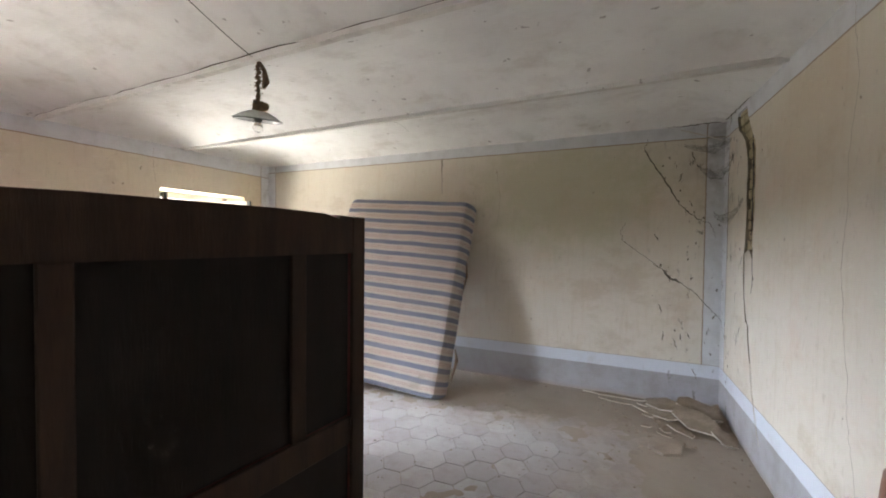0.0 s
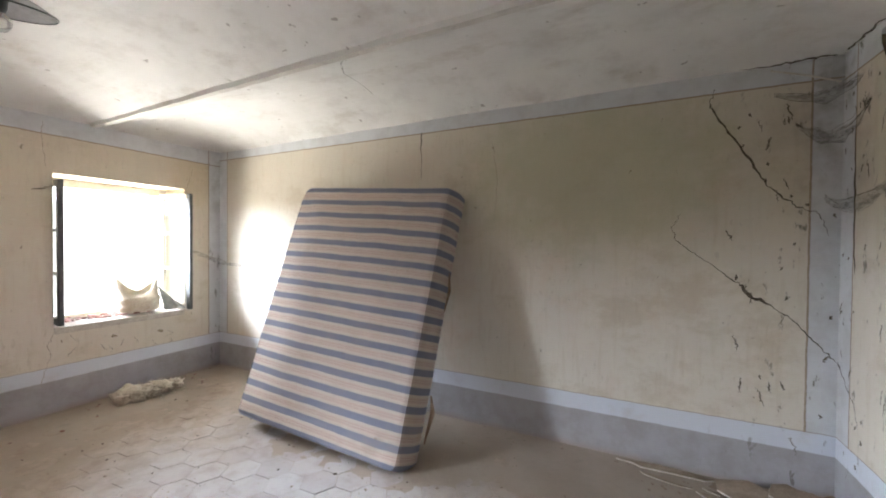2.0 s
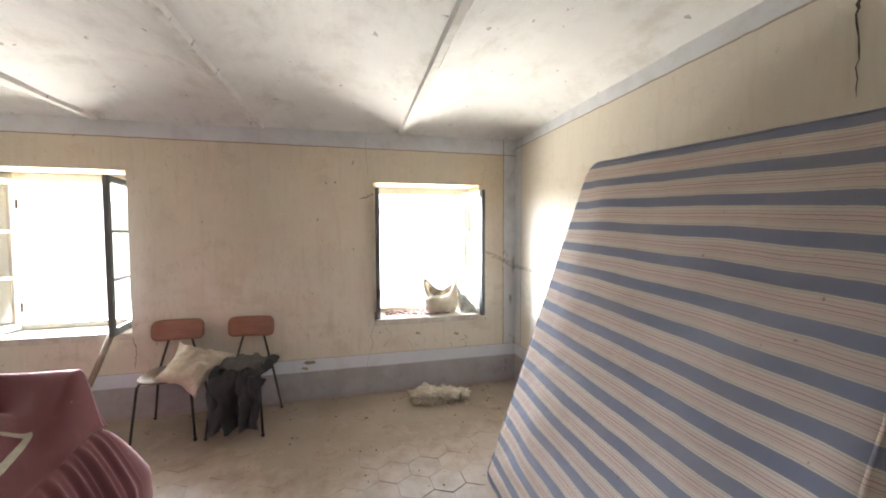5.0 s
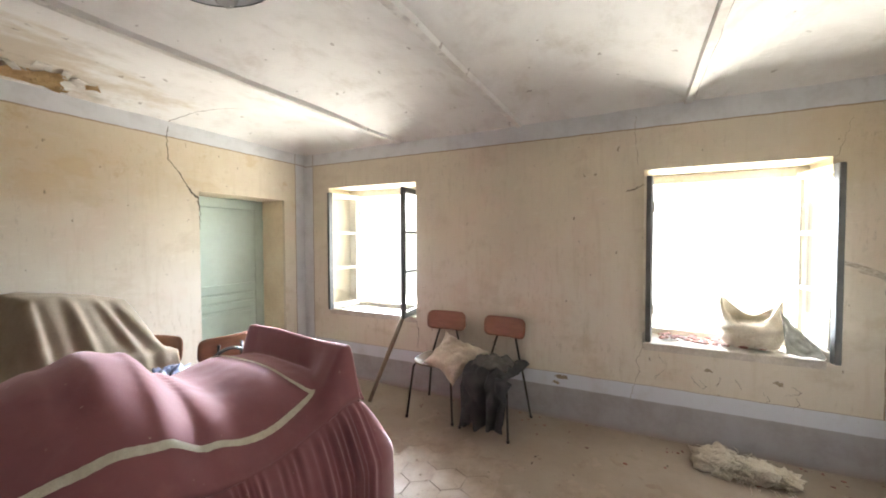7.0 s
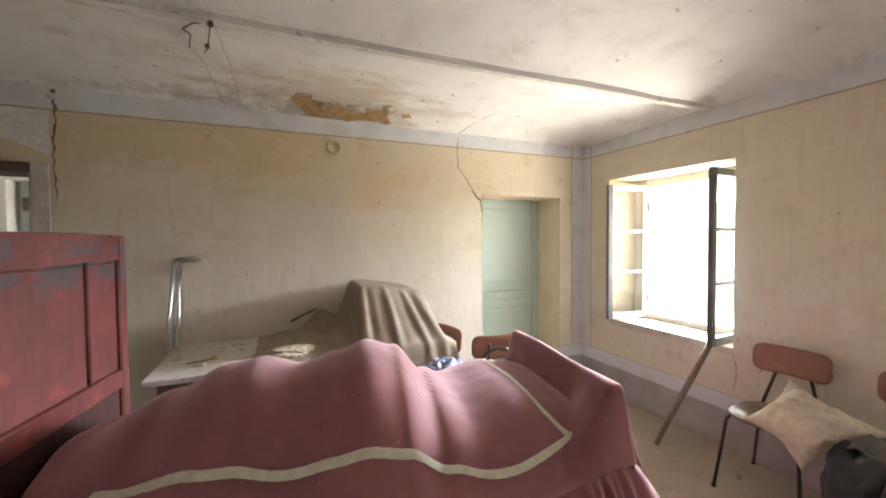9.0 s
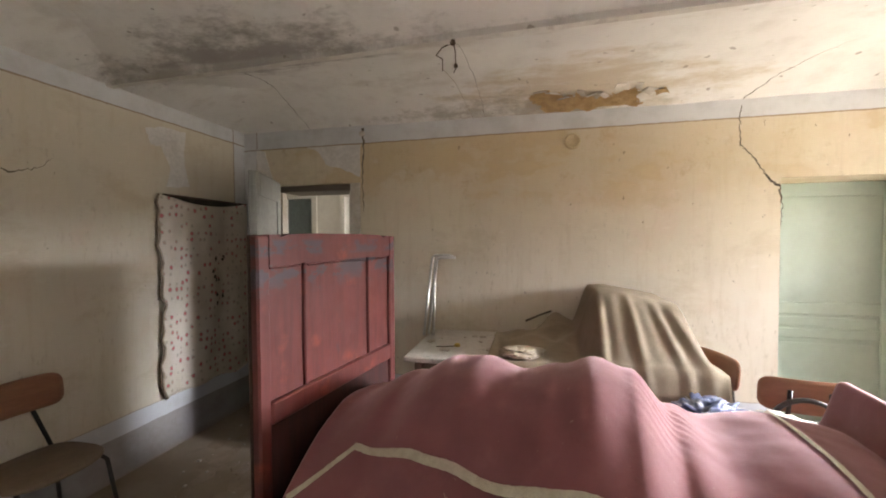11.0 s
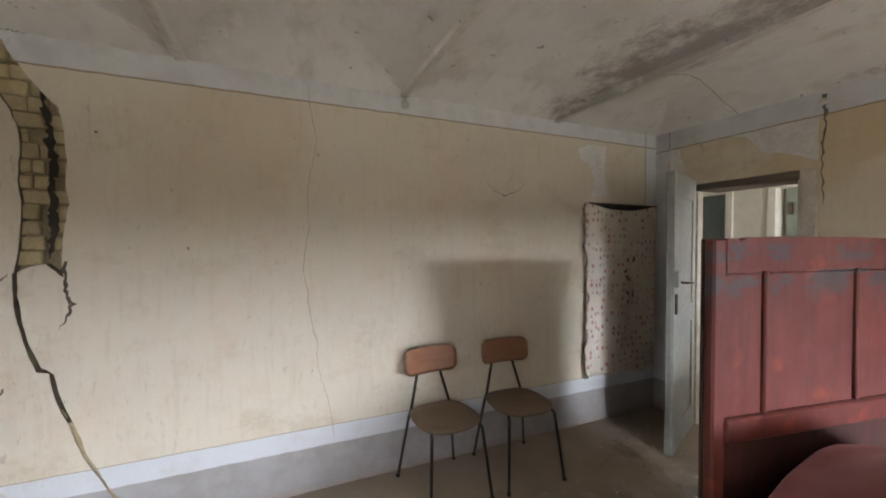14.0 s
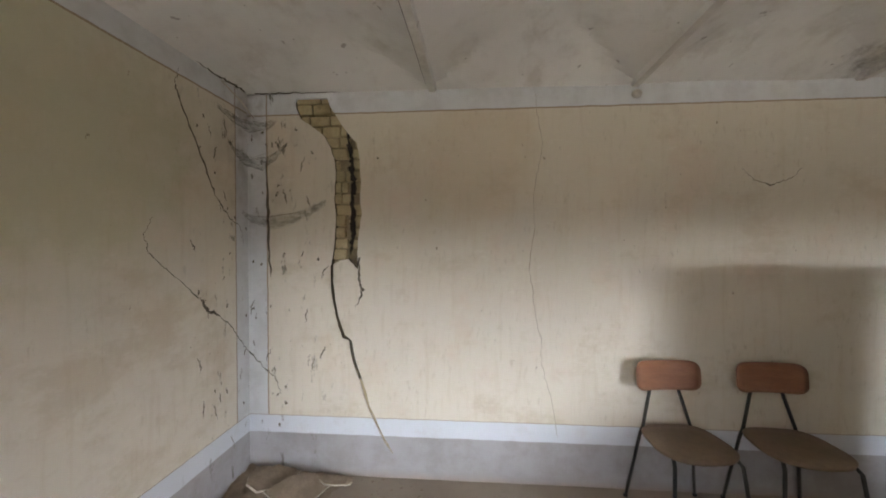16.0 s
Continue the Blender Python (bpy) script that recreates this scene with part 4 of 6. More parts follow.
for k in range(72):
    rnd = random.Random(100 + k)
    a, z = -abs(rnd.gauss(0, 0.33)) - 0.02, rnd.uniform(0.3, 2.25)
    ln = 0.012 + 0.09 * rnd.random() ** 2
    dx = rnd.uniform(-0.35, 0.35) * ln
    if not (-0.80 < a < -0.53):
        crack(wall_east if k % 2 else wall_north, [(a, z), (a + dx, z - ln * 0.5), (a + dx * 1.5, z - ln)], at_east if k % 2 else at_north, (0.004, rnd.uniform(0.004, 0.012), 0.002), 200 + k, M_CORNWEB)
crack(wall_south, [(-3.84, 2.36), (-3.83, 2.27), (-3.84, 2.10), (-3.90, 2.03), (-3.95, 1.95), (-4.0, 1.87), (-4.06, 1.82), (-4.075, 1.70), (-4.072, 1.55)], at_south, (0.004, 0.006, 0.008, 0.008, 0.008, 0.011, 0.014, 0.006, 0.003), 10)
crack(wall_south, [(-1.14, 2.40), (-1.145, 2.20), (-1.135, 2.0), (-1.14, 1.72)], at_south, (0.02, 0.012, 0.010, 0.004), 11, M_CORNWEB)
crack(wall_west, [(-1.40, 0.67), (-1.44, 0.56), (-1.42, 0.48), (-1.46, 0.36), (-1.48, 0.24)], at_west, (0.003, 0.004, 0.003, 0.003, 0.002), 12, M_HAIR)
crack(wall_west, [(-1.46, 2.36), (-1.47, 2.2), (-1.44, 2.0)], at_west, (0.003, 0.003, 0.002), 13, M_HAIR)
crack(wall_west, [(-0.37, 1.96), (-0.33, 2.08), (-0.30, 2.2)], at_west, (0.003, 0.002, 0.002), 14, M_HAIR)
crack(wall_west, [(-1.41, 1.86), (-1.47, 1.83), (-1.53, 1.815)], at_west, (0.004, 0.009, 0.003), 15, M_CORNWEB)
crack(wall_west, [(-3.32, 0.68), (-3.30, 0.55), (-3.31, 0.42)], at_west, (0.004, 0.005, 0.003), 16)
for k in range(9):
    rnd = random.Random(400 + k)
    a, z = rnd.uniform(-1.35, -0.35), rnd.uniform(0.42, 0.64)
    crack(wall_west, [(a, z), (a + rnd.uniform(-0.05, 0.05), z - 0.04), (a + rnd.uniform(-0.07, 0.07), z - 0.07)], at_west, (0.0012, 0.0026, 0.001), 420 + k, M_CORNWEB)

# flat strip in the split, its depth painted as dark shade
deep = ribbon([(-0.56, 1.36), (-0.562, 1.18), (-0.60, 1.0), (-0.645, 0.885), (-0.675, 0.85), (-0.70, 0.73), (-0.76, 0.57)], lambda a, b, d: (0.043, a, b), (0.012, 0.014, 0.016, 0.016, 0.022, 0.026, 0.010), 0.2, 6, 61)
part("crack", deep, M_GAP, wall_east, "deep dark gap in the wall")
fill = ribbon([(-0.694, 0.72), (-0.72, 0.64), (-0.758, 0.57), (-0.793, 0.455), (-0.837, 0.365), (-0.893, 0.245), (-0.946, 0.165)], lambda a, b, d: (0.010, a, b), (0.006, 0.016, 0.020, 0.016, 0.016, 0.014, 0.006), 0.2, 6, 63)
part("crack_filling", fill, M_BRICK, wall_east, "old yellowish filling in the crack")
# same dark paint for the shade between the bricks
seam = ribbon([(-0.655, 2.30), (-0.66, 2.2), (-0.685, 2.05), (-0.70, 1.9), (-0.69, 1.75), (-0.70, 1.6), (-0.68, 1.42)], lambda a, b, d: (0.003, a, b), (0.008, 0.012, 0.03, 0.036, 0.022, 0.03, 0.012), 0.55, 9, 62)
part("crack", seam, M_GAP, wall_east, "deep dark gap between the bricks")

# whitewashed plaster repairs on the walls
def patch(parent, pts, at, material, name="plaster_patch", lift=0.0025, seed=0, fine=4, amp=0.008):
    rnd = random.Random(seed)
    loop = []
    for p, q in zip(pts, pts[1:] + pts[:1]):
        for k in range(fine):
            f = k / fine
            loop.append((p[0] + (q[0] - p[0]) * f + rnd.uniform(-amp, amp), p[1] + (q[1] - p[1]) * f + rnd.uniform(-amp, amp)))
    bm = plate(loop, [], lambda a, b, d: at(a, b, -d), lift)
    return part(name, bm, material, parent)


for k, (a, z, w_, h_) in enumerate(((-1.98, 0.35, 0.11, 0.035), (-2.02, 0.30, 0.06, 0.03), (-0.62, 0.52, 0.05, 0.03), (-1.0, 0.55, 0.05, 0.025))):
    patch(wall_west, [(a - w_ / 2, z), (a - w_ / 4, z + h_ / 2), (a + w_ / 3, z + h_ / 3), (a + w_ / 2, z - h_ / 3), (a, z - h_ / 2)], at_west, M_HAIR, "smudge", 0.001, 30 + k, 4, 0.006)
M_GREYPATCH = blend("grey_repair_plaster", (0.72, 0.70, 0.67), (0.62, 0.60, 0.57), 5, 0.95, 0.2)
patch(wall_east, [(-3.86, 2.235), (-4.0, 2.28), (-4.17, 2.28), (-4.15, 2.09), (-4.19, 1.88), (-4.01, 1.865), (-4.04, 2.0), (-3.98, 2.13), (-3.90, 2.14)], at_east, M_GREYPATCH, seed=3)
patch(wall_south, [(-0.62, 2.28), (-0.74, 2.23), (-0.80, 2.12), (-1.0, 2.06), (-1.12, 2.0), (-1.12, 2.27)], at_south, M_GREYPATCH, seed=4, lift=0.004)
patch(wall_south, [(-0.13, 2.27), (-0.22, 2.26), (-0.27, 2.05), (-0.30, 1.99), (-0.13, 1.99)], at_south, M_GREYPATCH, seed=5, lift=0.004)

# ---- bricks bared by the fallen plaster ----
def inside(p, loop):
    c = False
    for (x1, y1), (x2, y2) in zip(loop, loop[1:] + loop[:1]):
        if (y1 > p[1]) != (y2 > p[1]) and p[0] < (x2 - x1) * (p[1] - y1) / (y2 - y1) + x1:
            c = not c
    return c


def bricks():
    rnd = random.Random(5)
    z, row = 1.39, 0
    while z < 2.42:
        h = rnd.uniform(0.058, 0.066)
        y = -0.80 + (0.06 if row % 2 else 0.0) + rnd.uniform(-0.015, 0.015)
        while y < -0.28:
            wd = rnd.choice((0.14, 0.22, 0.12, 0.20)) * rnd.uniform(0.9, 1.05)
            hit = any(inside((y + wd * f, z + h * g), HOLE) for f in (0.1, 0.5, 0.9) for g in (0.1, 0.9))
            if hit:
                y0, y1 = max(y, -0.80), y + wd - 0.010
                split = -0.672 + 0.02 * math.sin(z * 17)
                if y0 < split - 0.02 and y1 > split + 0.02:
                    pieces = [(y0, split - 0.012 - rnd.uniform(0, 0.014)), (split + 0.012 + rnd.uniform(0, 0.014), y1)]
                else:
                    pieces = [(y0, y1)]
                for a, b in pieces:
                    if b - a > 0.025:
                        out = rnd.uniform(0.010, 0.024)
                        bm = boxed((out, a, z), (0.055, b + 0.004, z + h + 0.004), 0.006)
                        for v in bm.verts:
                            v.co += Vector((wobble(v.co, 0.006, 30, row), wobble(v.co, 0.005, 25, row + 5), wobble(v.co, 0.004, 25, row + 9)))
                        part("brick", bm, M_BRICK, wall_east)
            y += wd
        z += 0.0715
        row += 1


# ---- ceiling damage ----
def ceiling_patch(parent, pts, material, name, drop, seed, fine=5, amp=0.02):
    rnd = random.Random(seed)
    loop = []
    for p, q in zip(pts, pts[1:] + pts[:1]):
        for k in range(fine):
            f = k / fine
            loop.append((p[0] + (q[0] - p[0]) * f + rnd.uniform(-amp, amp), p[1] + (q[1] - p[1]) * f + rnd.uniform(-amp, amp)))
    bm = bmesh.new()
    vs = [bm.verts.new((*p, 0)) for p in loop]
    es = [bm.edges.new((vs[i], vs[(i + 1) % len(vs)])) for i in range(len(vs))]
    bmesh.ops.triangle_fill(bm, edges=es, use_beauty=True)
    bmesh.ops.subdivide_edges(bm, edges=list(bm.edges), cuts=2, use_grid_fill=True)
    for v in bm.verts:
        v.co.z = ceiling_z(v.co.x, max(v.co.y, YS + 0.001)) - drop + wobble(v.co, drop * 0.7, 18, seed)
    return tagged(part(name, bm, material, None), kind="structure")


ob = ceiling_patch(None, [(-2.46, -4.585), (-2.52, -4.545), (-2.60, -4.535), (-2.68, -4.56), (-2.73, -4.60), (-2.80, -4.585), (-2.84, -4.61), (-2.93, -4.625), (-3.02, -4.615), (-3.10, -4.58), (-3.16, -4.565), (-3.19, -4.60), (-3.185, -4.66), (-3.22, -4.71), (-3.20, -4.738), (-2.58, -4.738), (-2.55, -4.67), (-2.50, -4.63)], M_TERRA, "ceiling_bare_patch", 0.010, 3, 8, 0.022)
tagged(ob, "ochre clay bared where ceiling plaster fell", "plaster damage")
ob = ceiling_patch(None, [(-3.27, -4.60), (-3.34, -4.58), (-3.37, -4.63), (-3.30, -4.65)], M_TERRA, "ceiling_bare_patch", 0.012, 4, 3, 0.008)
tagged(ob, "small ochre clay spot in the ceiling plaster", "plaster damage")
rnd = random.Random(8)
for k in range(9):
    x = -2.54 - 0.088 * k + rnd.uniform(-0.02, 0.02)
    y = -4.55 - 0.03 * (k % 3) + rnd.uniform(-0.02, 0.02)
    bm = boxed((-0.045, -0.022, -0.004), (0.045, 0.022, 0.004), 0.002)
    for v in bm.verts:
        v.co += Vector((wobble(v.co, 0.03, 20, k), wobble(v.co, 0.02, 20, k + 3), 0))
    ob = link("ceiling_plaster_flake", bm, M_PLASTER)
    ob.matrix_world = pose(x, y, ceiling_z(x, y) - 0.010, rnd.uniform(-30, 30), rnd.uniform(-20, 20), rnd.uniform(0, 90))
    tagged(ob, "loose curling flake of ceiling plaster", "plaster flake", kind="structure")


def ceiling_crack(pts, widths, seed):
    def at(a, b, d):
        return (a, b, ceiling_z(a, min(max(b, YS + 0.001), -0.001)) - 0.004)
    ob = link("ceiling_crack", ribbon(pts, at, widths, 0.4, 8, seed), M_CRACK)
    tagged(ob, "dark hairline crack in the ceiling plaster", "crack", kind="structure")


ceiling_crack([(-0.66, YS), (-0.67, -4.5), (-0.75, -4.15), (-0.80, -3.85), (-0.84, -3.68)], (0.004, 0.003, 0.004, 0.005, 0.003), 31)
ceiling_crack([(-3.84, YS), (-3.95, -4.55), (-4.15, -4.3)], (0.006, 0.004, 0.002), 32)
ceiling_crack([(-2.12, -3.62), (-2.125, -4.2), (-2.15, YS)], (0.0015, 0.002, 0.003), 33)
for k in range(3):
    ceiling_crack([(x, beam_y(k, x) - 0.030 if k else beam_y(k, x) + 0.030) for x in (XW + 0.02, -4.2, -3.0, -1.6, -0.02)], (0.002, 0.003, 0.006, 0.004, 0.002), 34 + k)
ceiling_crack([(-2.3, -1.2), (-2.6, -1.0), (-2.75, -0.8), (-2.8, -0.4)], (0.002, 0.003, 0.004, 0.002), 37)
ceiling_crack([(-0.02, -0.01), (-0.18, -0.016), (-0.32, -0.012), (-0.48, -0.008)], (0.007, 0.014, 0.008, 0.002), 39)
ceiling_crack([(-0.008, -0.02), (-0.012, -0.25), (-0.01, -0.5), (-0.006, -0.62)], (0.006, 0.008, 0.005, 0.002), 40)


# ---- chairs ----
def backrest_mesh():
    bm = bmesh.new()
    rows = []
    nx, nz, W, H, R = 14, 8, 0.365, 0.165, 0.05
    for side in (0, 1):
        g = []
        for i in range(nx + 1):
            col = []
            for j in range(nz + 1):
                u, v = i / nx * 2 - 1, j / nz * 2 - 1
                x, z = u * W / 2, v * H / 2
                ex, ez = abs(x) - (W / 2 - R), abs(z) - (H / 2 - R)
                if ex > 0 and ez > 0:
                    m = max(ex, ez)
                    k = m / math.hypot(ex, ez)
                    x, z = math.copysign(W / 2 - R + ex * k, x), math.copysign(H / 2 - R + ez * k, z)
                y = -0.030 * (1 - (x / (W / 2)) ** 2) - 0.10 * z + (0.011 if side else 0)
                col.append(bm.verts.new((x, y, z)))
            g.append(col)
        for i in range(nx):
            for j in range(nz):
                bm.faces.new((g[i][j], g[i + 1][j], g[i + 1][j + 1], g[i][j + 1]))
        rows.append(g)
    a, b = rows
    ring = [(i, 0) for i in range(nx)] + [(nx, j) for j in range(nz)] + [(i, nz) for i in range(nx, 0, -1)] + [(0, j) for j in range(nz, 0, -1)]
    for (i, j), (k, l) in zip(ring, ring[1:] + ring[:1]):
        bm.faces.new((a[i][j], a[k][l], b[k][l], b[i][j]))
    return bm


def seat_mesh():
    out = []
    for k in range(40):
        a = k / 40 * math.tau
        c, s = math.cos(a), math.sin(a)
        e = 0.55 if s < 0 else 0.75
        x = 0.195 * math.copysign(abs(c) ** e, c)
        y = 0.195 * math.copysign(abs(s) ** e, s)
        x *= 1.0 + 0.06 * y / 0.195
        out.append((x, y))
    bm = bmesh.new()
    rings = []
    for f, z in ((0.0, -0.006), (0.6, -0.003), (0.97, 0.0), (1.0, -0.006), (0.98, -0.018), (0.5, -0.020), (0.0, -0.021)):
        rings.append([bm.verts.new((x * f, y * f, z - (0.016 * max(0, y * f / 0.195 - 0.7) if y > 0 else 0))) for x, y in out] if f else [bm.verts.new((0, 0, z))])
    for a, b in zip(rings, rings[1:]):
        n = len(out)
        for k in range(n):
            if len(a) == 1:
                bm.faces.new((a[0], b[k], b[(k + 1) % n]))
            elif len(b) == 1:
                bm.faces.new((a[k], a[(k + 1) % n], b[0]))
            else:
                bm.faces.new((a[k], a[(k + 1) % n], b[(k + 1) % n], b[k]))
    return bm


def make_chair(m, label):
    c = thing("kitchen_chair", m, label, "chair", "brown laminate kitchen chairs")
    part("seat", seat_mesh(), M_SEAT, c, "dusty brown laminate seat", True).location = (0, 0.0, 0.455)
    b = part("backrest", backrest_mesh(), M_FORMICA, c, "curved brown laminate backrest", True)
    b.location = (0, -0.174, 0.737)
    for sx in (-1, 1):
        back_leg = part("leg", tubed([(sx * 0.205, -0.245, 0.002), (sx * 0.15, -0.19, 0.40), (sx * 0.135, -0.185, 0.45), (sx * 0.078, -0.215, 0.665), (sx * 0.075, -0.222, 0.77)], 0.0095, 8), M_STEEL, c, "", True)
        front_leg = part("leg", tubed([(sx * 0.20, 0.215, 0.002), (sx * 0.165, 0.16, 0.41), (sx * 0.155, 0.135, 0.431), (sx * 0.13, 0.05, 0.434)], 0.0095, 8), M_STEEL, c, "", True)
        for y in (-0.245, 0.215):
            part("foot", lathe([(0.0, 0.0), (0.013, 0.0), (0.013, 0.018), (0.0, 0.02)], 10, Matrix.Translation((sx * (0.205 if y < 0 else 0.20), y, 0))), M_STEEL, back_leg if y < 0 else front_leg, "black rubber foot", True)
    part("crossbar", tubed([(-0.14, -0.185, 0.433), (0.14, -0.185, 0.433)], 0.008), M_STEEL, c)
    return c


chair = make_chair(pose(-0.29, -2.575, 0, 0, 0, 95), "brown laminate chair on black steel legs by the wall")
copy_thing(chair, pose(-0.29, -3.105, 0, 0, 0, 88))
c = copy_thing(chair, pose(-4.965, -2.95, 0, 0, 0, -86))
c["label"] = "brown laminate chair on black legs holding a pillow"
c = copy_thing(chair, pose(-4.94, -2.44, 0, 0, 0, -97))
c["label"] = "brown laminate chair on black legs under a jacket"
c = copy_thing(chair, pose(-3.36, -4.285, 0, 0, 0, -75))
c["label"] = "brown laminate chair half hidden behind the blanket"
c = copy_thing(chair, pose(-3.78, -4.14, 0, 0, 0, 172))
c["label"] = "brown laminate chair with a black tubular loop on its back"
loop = [(0.13 * math.sin(a) - 0.03, -0.255 - 0.02 * math.cos(a), 0.62 + 0.13 * math.cos(a)) for a in [math.radians(x) for x in range(-100, 101, 12)]]
part("tube_loop", tubed([(loop[0][0], loop[0][1], 0.45)] + loop + [(loop[-1][0], loop[-1][1], 0.45)], 0.012, 8), M_STEEL, c, "black bent steel loop", True)


def lump(name, m, size, material, label, category, seed, amp=0.25, scale=3.0, fold=0.0, group="", sub=4, flat=True):
    bm = bmesh.new()
    bmesh.ops.create_icosphere(bm, subdivisions=sub, radius=1)
    for v in bm.verts:
        n = v.co.normalized()
        k = 1 + wobble(n, amp, scale, seed) + wobble(n, amp * 0.5, scale * 2.3, seed + 4)
        if fold:
            k += fold * abs(math.sin(7 * noise.noise(n * 1.7 + Vector((seed, 0, 0))) + 3 * n.x))
        v.co = Vector((n.x * size[0] * k, n.y * size[1] * k, n.z * size[2] * k))
        if flat:
            v.co.z = max(v.co.z, -size[2] * 0.62)
    low = min(v.co.z for v in bm.verts)
    for v in bm.verts:
        v.co.z -= low
    ob = link(name, bm, material, None, "", True)
    ob.matrix_world = m
    return tagged(ob, label, category, group)


def pillow(corners, t, material, label):
    """A slack pillow hung between four corner points, with hollow sides and puckered edges."""
    a, b, c, d = [Vector(p) for p in corners]
    mid = (a + b + c + d) / 4
    up = (c - a).cross(d - b).normalized()
    if up.z + up.x < 0:
        up = -up
    n = 30
    bm = bmesh.new()
    for side in (1, -1):
        g = []
        for i in range(n + 1):
            col = []
            for j in range(n + 1):
                u, v = i / n, j / n
                p = a * (1 - u) * (1 - v) + b * u * (1 - v) + c * u * v + d * (1 - u) * v
                x, y = u * 2 - 1, v * 2 - 1
                p += (mid - p) * 0.24 * max(abs(x), abs(y)) ** 2 * (1 - min(abs(x), abs(y)) ** 2)
                puff = max(0, (1 - x * x) * (1 - y * y)) ** 0.5
                h = side * t / 2 * puff * (1 + wobble((x, y, side), 0.5, 2.2, 2)) + wobble((x, y, 0), 0.02, 3, 7)
                h += puff * 0.010 * math.sin(9 * x + 14 * y + 5 * noise.noise(Vector((x * 2, y * 2, 3)))) + wobble((x, y, side), 0.012, 7, 9) * puff
                if side < 0:
                    h = max(h, -0.02)
                col.append(bm.verts.new(p + up * (h + 0.04 * puff)))
            g.append(col)
        for i in range(n):
            for j in range(n):
                bm.faces.new((g[i][j], g[i + 1][j], g[i + 1][j + 1], g[i][j + 1]))
    bmesh.ops.remove_doubles(bm, verts=bm.verts, dist=0.0005)
    return tagged(link("pillow", bm, material, None, "", True), label, "pillow")


pillow(((-5.07, -2.935, 0.66), (-4.73, -2.985, 0.475), (-4.725, -2.715, 0.325), (-5.03, -2.50, 0.545)), 0.13, M_PILLOW, "stained cream pillow slumped across two kitchen chairs")


def jacket():
    def f(u, v):
        # over the seat from its back edge, then hanging down its front
        y = (u - 0.5) * 0.40
        s = v * 0.72
        edge = 0.33 + 0.02 * math.sin(u * 9)
        if s < edge:
            x, z = -0.16 + s, 0.475 + 0.025 * noise.noise(Vector((u * 4, v * 6, 1))) + 0.02 * math.sin(u * 16 + v * 5) + 0.02 * noise.noise(Vector((u * 11, v * 13, 6)))
        else:
            d = s - edge
            x, z = -0.16 + edge + 0.02 + 0.05 * min(1, d * 12), 0.475 - d
            x += 0.035 * math.sin(u * 21 + 3 * noise.noise(Vector((u * 3, v * 3, 4)))) + 0.05 * noise.noise(Vector((u * 6, v * 6, 2))) + 0.02 * noise.noise(Vector((u * 15, v * 12, 5)))
            z += 0.04 * noise.noise(Vector((u * 5, 1, 8))) * min(1, d * 5) + 0.015 * noise.noise(Vector((u * 14, v * 10, 8)))
        y *= 1 - 0.18 * v
        return Vector((x, y, z))
    t = thing("jacket", pose(-4.92, -2.42, 0.0, 0, 0, -7), "dark grey jacket thrown over the chair seat", "jacket")
    body = part("body", sheet(44, 48, f, 0.012), M_COAT, t, "", True)

    def sleeve(y, ph):
        pts, rad = [], []
        for k in range(12):
            q = k / 11
            pts.append((0.20 + 0.05 * math.sin(q * 2 + ph) + 0.02 * math.sin(q * 9), y + 0.05 * math.sin(q * 3 + ph), 0.46 - 0.36 * q))
            rad.append(0.052 + 0.012 * math.sin(q * 11 + ph))
        return tubed(pts, 0.05, 14, rad)
    part("sleeve", sleeve(-0.13, 0.4), M_COAT, body, "", True)
    part("sleeve", sleeve(0.12, 2.0), M_COAT, body, "", True)
    part("hood", sheet(24, 20, lambda u, v: Vector((-0.10 + 0.24 * v, -0.15 + 0.30 * u, 0.49 + 0.05 * math.sin(math.pi * v) * (0.6 + 0.4 * math.sin(math.pi * u)) + 0.05 * noise.noise(Vector((u * 5, v * 4, 9))))), 0.01), M_COATTOP, t, "dusty grey-brown hood", True)


jacket()
bm = tubed([(-4.83, -3.585, 0.004), (-4.93, -3.53, 0.25), (-5.04, -3.47, 0.5), (-5.145, -3.415, 0.745)], 0.02, 10, (0.017, 0.019, 0.021, 0.02))
ob = link("wooden_stick", bm, M_WOOD, None, "", True)
tagged(ob, "rough grey wooden stick leaning under the window", "stick")


def wool(m):
    bm = bmesh.new()
    rnd = random.Random(12)
    for k in range(9):
        r = bmesh.ops.create_icosphere(bm, subdivisions=3, radius=1)
        c = Vector((rnd.uniform(-0.17, 0.17), rnd.uniform(-0.11, 0.11), 0.045 + rnd.uniform(0, 0.03)))
        s = rnd.uniform(0.06, 0.11)
        for v in r["verts"]:
            n = v.co.normalized()
            kk = 1 + wobble(n, 0.55, 2.6, k) + wobble(n, 0.35, 7, k + 9)
            v.co = c + Vector((n.x * s * kk, n.y * s * kk, n.z * s * 0.62 * kk))
            v.co.z = max(v.co.z, 0)
    for k in range(260):
        a = rnd.uniform(0, math.tau)
        p = Vector((math.cos(a) * rnd.uniform(0.04, 0.24), math.sin(a) * rnd.uniform(0.03, 0.17), rnd.uniform(0.005, 0.11)))
        q = p + Vector((rnd.uniform(-0.05, 0.05), rnd.uniform(-0.05, 0.05), rnd.uniform(-0.02, 0.03)))
        q.z = max(q.z, 0.004)
        tube(bm, [p, (p + q) / 2 + Vector((0, 0, 0.012)), q], 0.0022, 4)
    ob = link("wool_fleece", bm, M_WOOL, None, "", True)
    ob.matrix_world = m
    tagged(ob, "tangled heap of dirty cream wool stuffing on the floor", "wool")


wool(pose(-4.93, -0.86, 0, 0, 0, 65))


